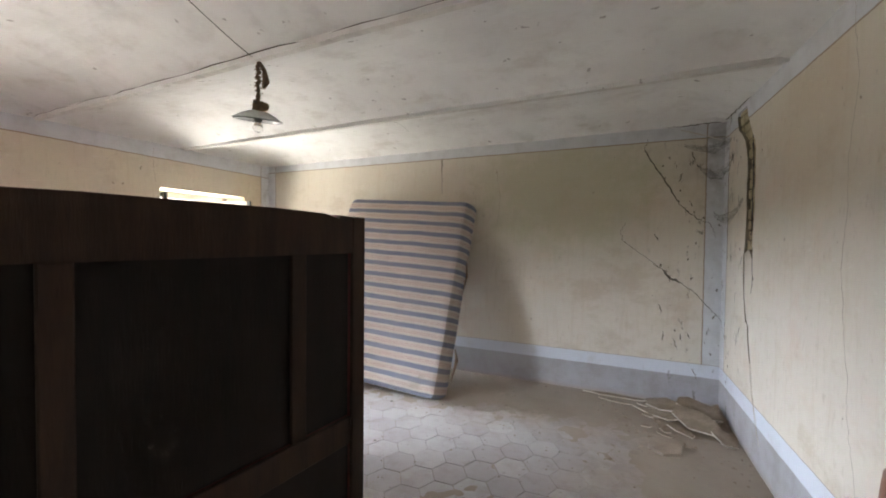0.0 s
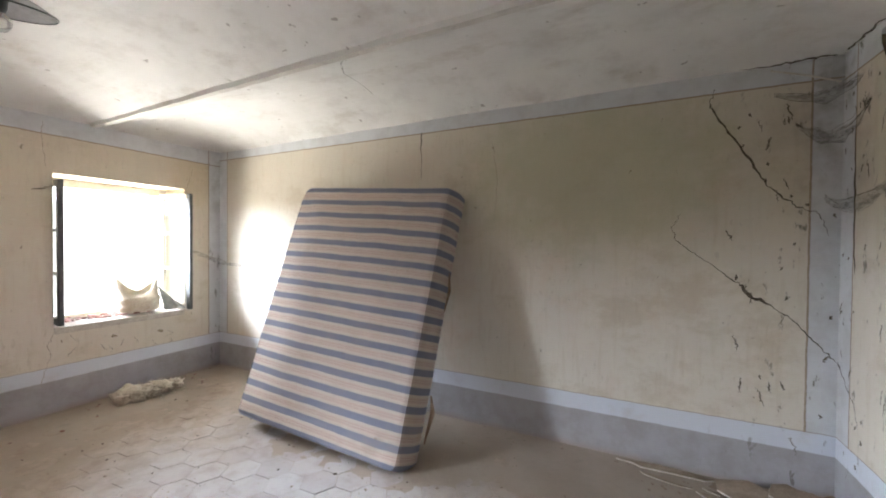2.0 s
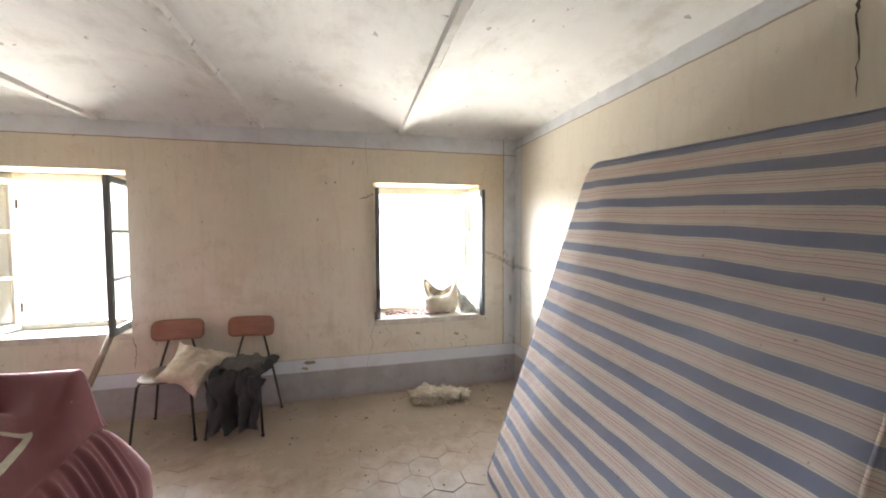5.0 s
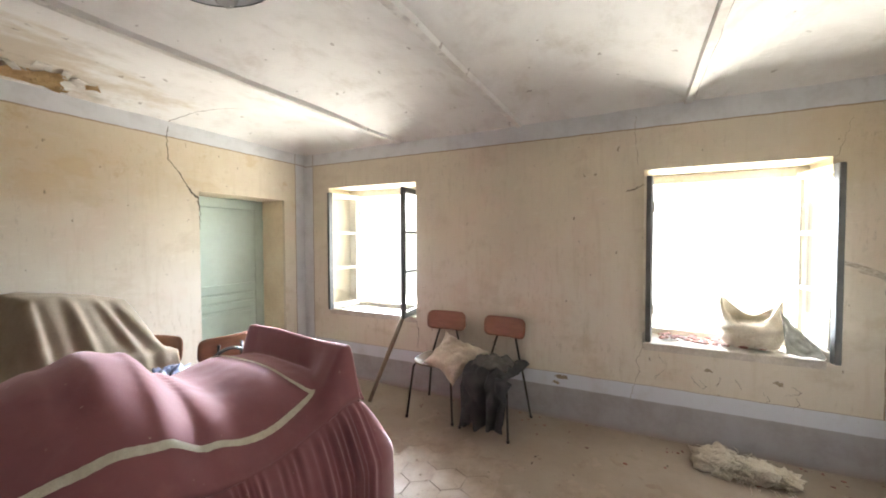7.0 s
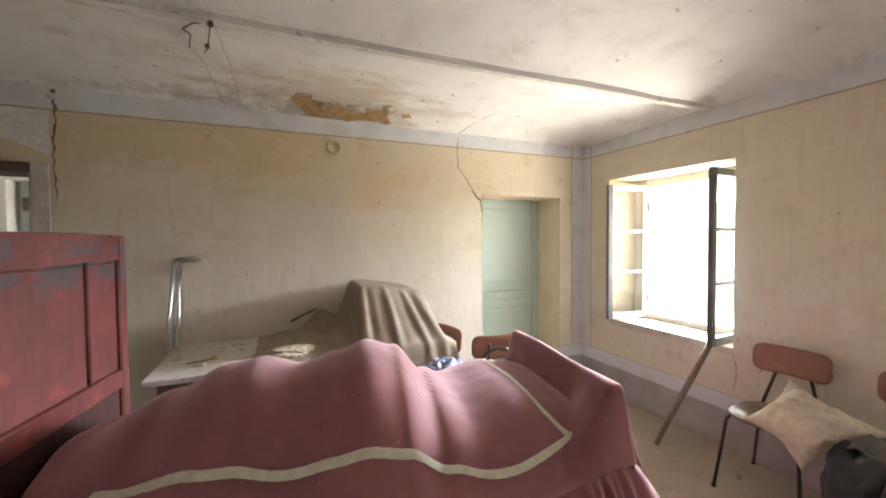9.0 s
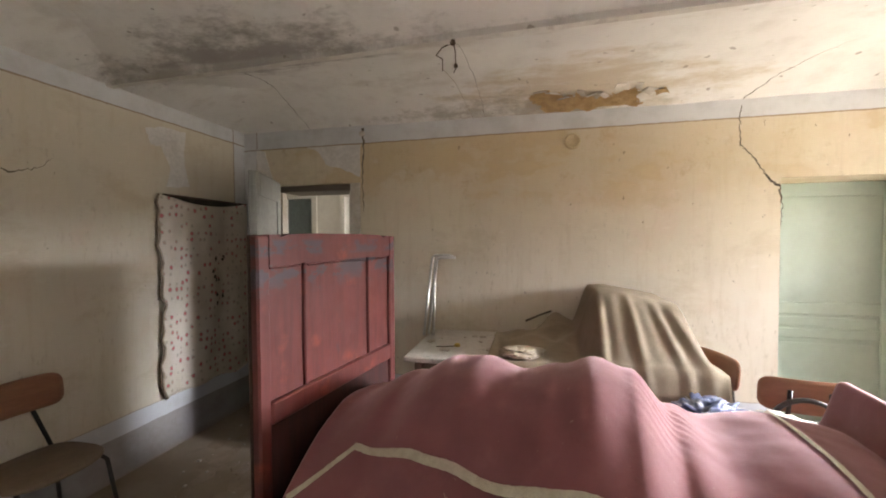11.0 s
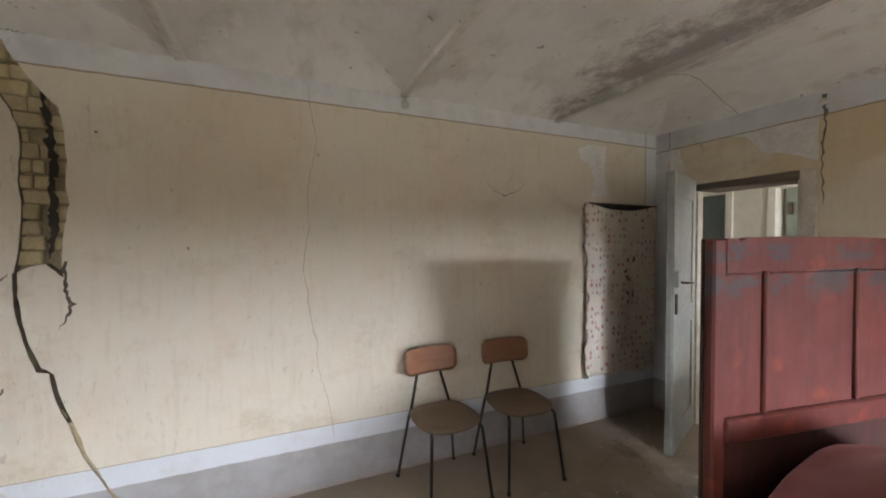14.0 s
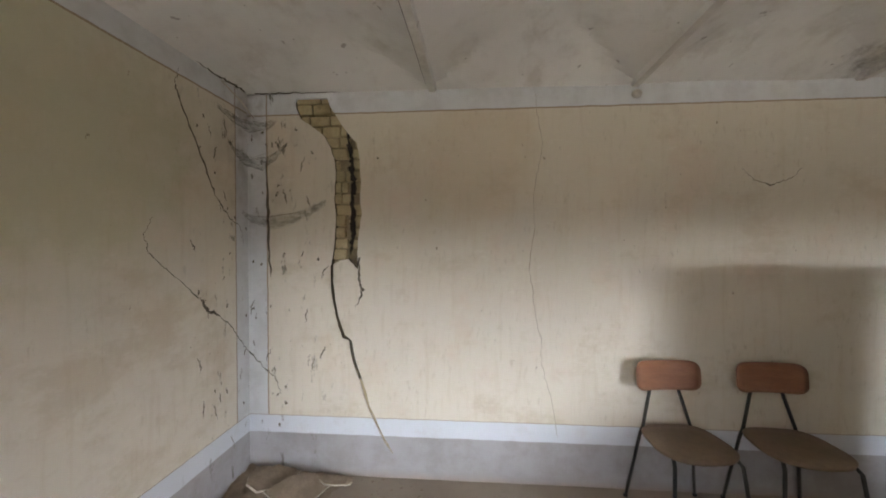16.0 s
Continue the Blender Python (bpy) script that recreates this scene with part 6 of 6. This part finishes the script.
tagged(link("dark_stick", tubed([(-2.45, -4.742, 0.872), (-2.54, -4.746, 0.915), (-2.635, -4.748, 0.953)], 0.008, 7), M_LINTEL, None, "", True), "short dark stick lying against the wall on the blanket", "stick")
rack = thing("folding_legs", pose(0, 0, 0), "bent aluminium tube legs leaning on the wall above the table", "tube frame")
for k, (a, b) in enumerate((((-1.80, -4.50, 0.79), (-1.765, -4.70, 1.335)), ((-1.755, -4.53, 0.79), (-1.785, -4.685, 1.325)), ((-1.735, -4.48, 0.79), (-1.75, -4.675, 1.345)))):
    part("tube", tubed([a, ((a[0] + b[0]) / 2, (a[1] + b[1]) / 2, (a[2] + b[2]) / 2), b, (b[0] - 0.02, b[1] + 0.005, b[2] + 0.018), (b[0] - 0.055, b[1] + 0.015, b[2] + 0.02), (b[0] - 0.15, b[1] + 0.035, b[2] + 0.022)], 0.0105, 8), M_ALU, rack, "", True)

# ---- curtain over the wall recess ----
def curtain():
    t = thing("curtain", pose(0, 0, 0), "torn floral cotton curtain hung over a wall recess", "curtain")

    def f(u, v):
        y = -3.925 - 0.81 * u + 0.010 * math.sin(v * 9) * (1 - u) + 0.008 * math.sin(v * 31) * (1 - u) ** 6
        z = 1.805 - 1.41 * v - 0.02 * u * v + 0.01 * math.sin(u * 14) * v
        z += -0.055 * math.sin(math.pi * u) * (1 - v) ** 4
        x = -0.022 - 0.018 * math.sin(u * 15 + v * 1.5) * (0.4 + 0.6 * v) - 0.035 * math.sin(math.pi * u) * (1 - v) ** 3 - 0.012 * noise.noise(Vector((u * 6, v * 5, 0)))
        return Vector((x, y, z))
    cloth = part("cloth", sheet(60, 50, f, 0.003), M_FLORAL, t, "", True)
    pts = [f(0, k / 24) + Vector((-0.006, 0.012 * math.sin(k * 2.3), 0)) for k in range(25)]
    part("hem", tubed(pts, 0.012, 7, [0.006 + 0.005 * abs(math.sin(k * 1.9)) for k in range(25)]), M_FRAY, cloth, "brown frayed hem", True)
    rnd = random.Random(4)
    for k in range(11):
        u, v = 0.60 + rnd.uniform(-0.08, 0.08), 0.28 + 0.40 * rnd.random()
        p = f(u, v)
        bm = bmesh.new()
        vs = [bm.verts.new((p.x - 0.006, p.y + rnd.uniform(0.006, 0.016) * math.cos(a), p.z + rnd.uniform(0.008, 0.026) * math.sin(a))) for a in [q * math.tau / 9 for q in range(9)]]
        bm.faces.new(vs)
        # dark facet on the cloth, painted as the shade seen through a tear
        part("hole", bm, M_GAP, cloth, "dark torn hole")
    # thin black plate on the flat wall, painting the shade of the recess
    part("recess", boxed((-0.006, -4.715, 1.66), (-0.001, -3.99, 1.802)), M_GAP, t, "dark plate painted as the shaded recess behind the curtain")
    part("rod", tubed([(-0.03, -3.955, 1.805), (-0.03, -4.735, 1.80)], 0.006, 6), M_IRON, t)


curtain()

# ---- hanging lamp ----
lx, ly = -2.677, -2.366
lamp_top = ceiling_edge(lx, ly) - 0.006
lamp = thing("hanging_lamp", pose(lx, ly, 2.09), "old enamel pendant lamp on a frayed cord", "lamp")
tilt = pose(0, 0, 0, 7, 9, 0)
shade = part("shade", lathe([(0.03, 0.052), (0.05, 0.046), (0.085, 0.030), (0.122, 0.006), (0.126, 0.0), (0.122, 0.001), (0.084, 0.024), (0.05, 0.038), (0.028, 0.044)], 40, tilt), M_ENAMEL, lamp, "white enamel shade with a dark rim", True)
part("rim", lathe([(0.126, -0.002), (0.129, 0.001), (0.126, 0.004), (0.1245, 0.001), (0.126, -0.002)], 40, tilt), M_ENAMEL_DK, shade, "", True)
part("socket", lathe([(0.0, 0.10), (0.026, 0.098), (0.03, 0.05), (0.022, 0.0), (0.017, -0.012), (0.0, -0.012)], 20, tilt), M_ENAMEL_DK, lamp, "", True)
part("bulb", lathe([(0.0, -0.066), (0.014, -0.063), (0.025, -0.051), (0.028, -0.038), (0.023, -0.024), (0.014, -0.012), (0.013, 0.0)], 20, tilt), M_BULB, lamp, "clear glass bulb", True)
hgt = lamp_top - 2.09
pts = [(0.004 * math.sin(k * 1.7), 0.004 * math.cos(k * 2.1), 0.09 + (hgt - 0.09) * k / 16) for k in range(17)]
cord = part("cord", tubed(pts, 0.01, 8, [0.010 + 0.004 * math.sin(k * 2.7) for k in range(17)]), M_ROPE, lamp, "", True)
bm = bmesh.new()
rnd = random.Random(9)
for k in range(60):
    z = rnd.uniform(0.10, hgt - 0.02)
    a = rnd.uniform(0, math.tau)
    d = Vector((math.cos(a), math.sin(a), rnd.uniform(-0.5, 0.5)))
    tube(bm, [Vector((0, 0, z)), Vector((0, 0, z)) + d * rnd.uniform(0.014, 0.028)], 0.0018, 4)
part("frayed_thread", bm, M_ROPE, cord)
part("knot", tubed([(0.01, 0, hgt - 0.0), (0.035, 0.012, hgt - 0.05), (0.045, 0.015, hgt - 0.11), (0.03, 0.01, hgt - 0.15)], 0.012, 7, (0.006, 0.012, 0.02, 0.008)), M_ROPE, cord, "", True)
bm = bmesh.new()
bmesh.ops.create_icosphere(bm, subdivisions=3, radius=1)
for v in bm.verts:
    n = v.co.normalized()
    k = 1 + wobble(n, 0.4, 2.2, 6)
    v.co = Vector((0.045 + n.x * 0.05 * k, -0.02 + n.y * 0.035 * k, 0.062 + n.z * 0.028 * k))
part("wasp_nest", bm, M_ROPE, shade, "brown mud nest on the shade", True)
part("ceiling_wire", tubed([(0, 0, hgt), (-0.02, -0.12, hgt + 0.045), (-0.01, -0.28, hgt + 0.09), (0.06, -0.52, hgt + 0.118), (0.18, -0.80, hgt + 0.10)], 0.0022, 6), M_CRACK, lamp)

hook = thing("ceiling_wire", pose(-2.142, -3.585, 0), "bent stub of old cable hanging from the ceiling", "cable")


def under(x, y, d=0.008):
    return (x + 2.142, y + 3.585, ceiling_z(x, max(y, YS + 0.002)) - d)


part("stub", tubed([under(-2.142, -3.585, 0.0), under(-2.12, -3.66, 0.015), under(-2.04, -3.80, 0.012), under(-1.975, -3.93, 0.016), under(-1.995, -4.00, 0.016), under(-1.957, -4.166, 0.02)], 0.0033, 6), M_IRON, hook, "", True)
part("stub", tubed([under(-2.142, -3.585, 0.0), under(-2.10, -3.85, 0.03), under(-2.05, -4.12, 0.03), under(-2.03, -4.15, 0.045)], 0.0032, 6), M_IRON, hook, "", True)
part("wire", tubed([under(-1.96, -4.17), under(-2.0, -4.35), under(-2.02, -4.55), under(-2.06, -4.752, 0.012)], 0.0016, 5), M_HAIR, hook, "", True)
for dx, dy in ((0, 0), (0.096, -0.55)):
    part("knob", lathe([(0.0, -0.012), (0.011, -0.008), (0.013, 0.0), (0.009, 0.012), (0.0, 0.012)], 12, pose(*under(-2.142 + dx, -3.585 + dy, 0.012))), M_IRON, hook, "", True)

ros = lathe([(0.0, 0.003), (0.036, 0.004), (0.041, 0.013), (0.047, 0.016), (0.054, 0.012), (0.058, 0.0)], 28, pose(-2.78, YS, 2.19, -90, 0, 0))
tagged(link("wall_cap", ros, M_CAP, None, "", True), "round ochre-washed plaster cap on the wall", "vent cap")
for name_, p, r in (("insulator", (-0.025, -2.42, 2.375), 0.028), ("insulator", (-1.145, YS + 0.025, 2.35), 0.024)):
    bm = bmesh.new()
    bmesh.ops.create_icosphere(bm, subdivisions=3, radius=r)
    for v in bm.verts:
        v.co = Vector((v.co.x, v.co.y, v.co.z * 0.85)) + Vector(p)
    tagged(link(name_, bm, M_PLASTER, None, "", True), "small white porcelain knob under the ceiling", "insulator")

# ---- rubble in the damaged corner ----
def slab_piece(m, w, d, t, seed, label, material=M_RUBBLE):
    rnd = random.Random(seed)
    n = rnd.choice((6, 7, 8))
    turn = rnd.uniform(0, 1)
    loop = [(w * (0.5 + rnd.uniform(-0.20, 0.12)) * math.cos((k + turn) * math.tau / n), d * (0.5 + rnd.uniform(-0.20, 0.12)) * math.sin((k + turn) * math.tau / n)) for k in range(n)]
    bm = plate(loop, [], lambda a, b, z: (a, b, z + 0.012 * noise.noise(Vector((a * 5, b * 5, seed)))), t)
    bm.normal_update()
    for f in bm.faces:
        f.material_index = 1 if abs(f.normal.z) < 0.7 else 0
    ob = link("plaster_slab", bm, (material, M_EDGE))
    ob.matrix_world = m
    return tagged(ob, label, "rubble", "fallen plaster slabs")


lab = "broken slab of fallen plaster on the dusty floor"
slab_piece(pose(-0.44, -0.20, 0.050, 10, -6, -28), 0.36, 0.22, 0.012, 1, lab)
slab_piece(pose(-0.20, -0.24, 0.085, 12, 14, -34), 0.46, 0.20, 0.013, 2, lab)
slab_piece(pose(-0.24, -0.45, 0.062, 16, 8, -40), 0.42, 0.22, 0.012, 3, lab)
slab_piece(pose(-0.50, -0.33, 0.022, 6, -4, -38), 0.34, 0.12, 0.010, 4, lab)
slab_piece(pose(-0.80, -0.07, 0.012, 2, 2, 3), 0.62, 0.07, 0.010, 5, "thin strip of fallen plaster along the wall")
slab_piece(pose(-0.82, -0.17, 0.006, 2, 1, -6), 0.30, 0.05, 0.007, 7, "thin strip of fallen plaster along the wall")
slab_piece(pose(-0.10, -0.62, 0.030, 8, 12, -62), 0.26, 0.11, 0.010, 6, lab)
slab_piece(pose(-0.36, -0.58, 0.018, 6, 5, -30), 0.24, 0.09, 0.009, 8, lab)
rnd = random.Random(404)
for k in range(13):
    x, y = -rnd.uniform(0.04, 0.60), -rnd.uniform(0.05, 0.78)
    slab_piece(pose(x, y, 0.016 + 0.055 * math.exp(-(x * x / 0.16 + y * y / 0.22)), rnd.uniform(-9, 9), rnd.uniform(-9, 9), rnd.uniform(-60, 0)), rnd.uniform(0.06, 0.15), rnd.uniform(0.02, 0.06), 0.007, 60 + k, lab, M_RUBBLE)


def mound(u, v):
    x, y = -0.9 * u - 0.002, -1.0 * v - 0.002
    r = math.exp(-(x * x / 0.16 + y * y / 0.22))
    return Vector((x, y, -0.004 + 0.055 * r * (1 + 0.5 * noise.noise(Vector((x * 9, y * 9, 0)))) + 0.020 * r * noise.noise(Vector((x * 22, y * 22, 2))) + 0.012 * r * noise.noise(Vector((x * 50, y * 50, 2)))))


tagged(link("rubble_mound", sheet(60, 60, mound), M_RUBBLE, None, "", True), "low mound of plaster dust in the damaged corner", "rubble", kind="stuff")


def debris(name, x0, x1, y0, y1, count, smin, smax, seed, material, label, falloff=None):
    rnd = random.Random(seed)
    verts, faces = [], []
    cube = [(-1, -1, -0.4), (1, -1, -0.4), (1, 1, -0.4), (-1, 1, -0.4), (-0.6, -0.7, 0.6), (0.7, -0.6, 0.5), (0.6, 0.7, 0.6), (-0.7, 0.6, 0.4)]
    fs = [(0, 3, 2, 1), (4, 5, 6, 7), (0, 1, 5, 4), (1, 2, 6, 5), (2, 3, 7, 6), (3, 0, 4, 7)]
    while count:
        x, y = rnd.uniform(x0, x1), rnd.uniform(y0, y1)
        if falloff and rnd.random() > falloff(x, y):
            continue
        count -= 1
        s = smin + (smax - smin) * rnd.random() ** 3
        a = rnd.uniform(0, math.tau)
        st = rnd.uniform(0.5, 1.7)
        o = len(verts)
        for p in cube:
            px, py = p[0] * s * st * rnd.uniform(0.7, 1.2), p[1] * s * rnd.uniform(0.7, 1.2)
            verts.append((x + px * math.cos(a) - py * math.sin(a), y + px * math.sin(a) + py * math.cos(a), max((p[2] + 0.4) * s * 0.8, 0) - 0.001))
        faces += [tuple(o + k for k in f) for f in fs]
    me = bpy.data.meshes.new(name)
    me.from_pydata(verts, [], faces)
    me.materials.append(material)
    return tagged(new(name, me), label, "rubble", kind="stuff")


debris("rubble_crumbs", -1.1, -0.01, -1.2, -0.01, 900, 0.002, 0.012, 1, M_RUBBLE, "plaster crumbs strewn in the damaged corner", lambda x, y: math.exp(-(x * x + y * y) * 2.2))
debris("floor_crumbs", XW + 0.05, -0.05, YS + 0.05, -0.03, 900, 0.002, 0.008, 2, M_RUBBLE, "small crumbs and dirt scattered over the floor")
debris("wall_crumbs", XW + 0.02, XW + 0.45, -3.2, -0.03, 260, 0.003, 0.011, 3, M_RED_RUBBLE, "brown crumbs along the foot of the wall", lambda x, y: math.exp(-(x - XW) * 6))
debris("wall_crumbs", XW + 0.4, -0.1, -0.35, -0.01, 260, 0.003, 0.011, 4, M_RUBBLE, "brown crumbs along the foot of the wall", lambda x, y: math.exp(y * 8))
debris("dark_crumbs", -4.9, -1.0, -2.2, -0.2, 120, 0.003, 0.008, 5, M_CRACK, "dark flecks of dirt on the tiles")
debris("corner_crumbs", -1.4, -0.1, -4.6, -3.3, 70, 0.003, 0.012, 6, M_PLASTER, "pale plaster crumbs on the floor by the entrance")
# sooty cobwebs slung across the corner
def web(name, knots, drop, seed, label, threads=6):
    """A torn film hung along sagging lines; knots are the two ends on the walls and the lowest point."""
    a, mid, b = [Vector(p) for p in knots]

    def f(u, v):
        p = a * (1 - u) ** 2 + mid * 2 * u * (1 - u) + b * u * u
        p = p + Vector((0, 0, -drop * v * (0.4 + 0.6 * math.sin(math.pi * u))))
        p.z += wobble((u * 6, v * 2, 0), 0.014, 1.0, seed) + wobble((u * 20, v * 5, 0), 0.006, 1.0, seed + 3)
        p.x = min(p.x + wobble((u * 8, v * 3, 4), 0.010, 1.0, seed), -0.003)
        p.y = min(p.y + wobble((u * 8, v * 3, 8), 0.010, 1.0, seed), -0.003)
        return p
    t = thing(name, pose(0, 0, 0), label, "cobweb")
    part("film", sheet(48, 10, f), M_FILM, t, "", True)
    rnd = random.Random(seed)
    bm = bmesh.new()
    for k in range(threads):
        v0, u0, u1 = rnd.uniform(-0.2, 1.1), rnd.uniform(0, 0.25), rnd.uniform(0.7, 1.0)
        tube(bm, [f(u0 + (u1 - u0) * q / 8, v0) for q in range(9)], 0.0007, 3)
    part("thread", bm, M_CORNWEB if threads > 2 else M_HAIR, t)


web("cobweb", ((-0.20, -0.004, 2.12), (-0.02, -0.06, 1.93), (-0.004, -0.27, 2.15)), 0.07, 3, "sooty cobweb sagging across the upper corner")
web("cobweb", ((-0.07, -0.004, 1.71), (-0.01, -0.16, 1.60), (-0.004, -0.52, 1.77)), 0.07, 8, "sooty cobweb sagging beside the bared bricks")
web("cobweb", ((-5.222, -0.36, 1.34), (-5.20, -0.05, 1.22), (-4.86, -0.006, 1.16)), 0.05, 21, "dusty cobweb strung across the window corner", 2)
web("cobweb", ((-0.30, -0.004, 2.30), (-0.05, -0.04, 2.20), (-0.004, -0.20, 2.30)), 0.06, 12, "sooty cobweb under the cornice")
tagged(link("lath_strip", tubed([(-0.33, -0.055, 2.405), (-0.17, -0.07, 2.345), (-0.035, -0.062, 2.292)], 0.0045, 6), M_PLASTER, None, "", True), "thin pale strip of lath hanging off the cornice", "lath")

# ---- bricks and floor tiles ----
bricks()
floor = thing("floor", pose(0, 0, 0), "dusty hexagonal cement tile floor with open joints", "floor", kind="structure")


def hex_loop(r):
    return [(r * math.cos(k * math.pi / 3), r * math.sin(k * math.pi / 3)) for k in range(6)]


def tile_bmesh(bm, m):
    rings = []
    for r, z in ((0.1142, -0.02), (0.1142, -0.0016), (0.1126, 0.0)):
        rings.append([bm.verts.new(m @ Vector((x, y, z))) for x, y in hex_loop(r)])
    for a, b in zip(rings, rings[1:]):
        for k in range(6):
            bm.faces.new((a[k], a[(k + 1) % 6], b[(k + 1) % 6], b[k]))
    bm.faces.new(rings[-1])


bm = bmesh.new()
tile_bmesh(bm, Matrix())
tile_me = bpy.data.meshes.new("tile")
bm.to_mesh(tile_me)
bm.free()
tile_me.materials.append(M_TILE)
rest_v, rest_f = [], []
rnd = random.Random(3)
pitch, ang = 0.2, math.radians(3)
spots = []
for i in range(-40, 41):
    for j in range(-30, 31):
        a = i * pitch * math.sqrt(3) / 2
        b = (j + (0.5 if i % 2 else 0)) * pitch
        x = -2.6 + a * math.cos(ang) - b * math.sin(ang)
        y = -2.3 + a * math.sin(ang) + b * math.cos(ang)
        if XW - 0.08 < x < 0.02 and YS - 0.1 < y < 0.09:
            spots.append((abs(y + 1.4) * 1.1 + abs(x + 3.2) * 0.55, x, y))
spots.sort()
for k, (_, x, y) in enumerate(spots):
    m = pose(x, y, rnd.uniform(-0.0022, 0.0012), rnd.uniform(-0.5, 0.5), rnd.uniform(-0.5, 0.5), math.degrees(ang) + rnd.uniform(-0.5, 0.5))
    if k < 300:
        ob = new("tile", tile_me)
        ob.parent = floor
        ob.matrix_world = m
    else:
        o = len(rest_v)
        for r, z in ((0.1142, -0.02), (0.1142, -0.0016), (0.1126, 0.0)):
            rest_v += [tuple(m @ Vector((px, py, z))) for px, py in hex_loop(r)]
        for q in (0, 6):
            rest_f += [(o + q + s, o + q + (s + 1) % 6, o + q + 6 + (s + 1) % 6, o + q + 6 + s) for s in range(6)]
        rest_f.append(tuple(o + 12 + s for s in range(6)))
me = bpy.data.meshes.new("tiles")
me.from_pydata(rest_v, [], rest_f)
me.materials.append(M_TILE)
rest = new("tiles", me)
rest.parent = floor
rest["kind"] = "stuff"
loose = new("loose_tile", tile_me)
loose.matrix_world = pose(-0.50, -0.88, 0.028, 3, -4, 17)
tagged(loose, "loose hexagonal cement tile lying on the floor", "tile")
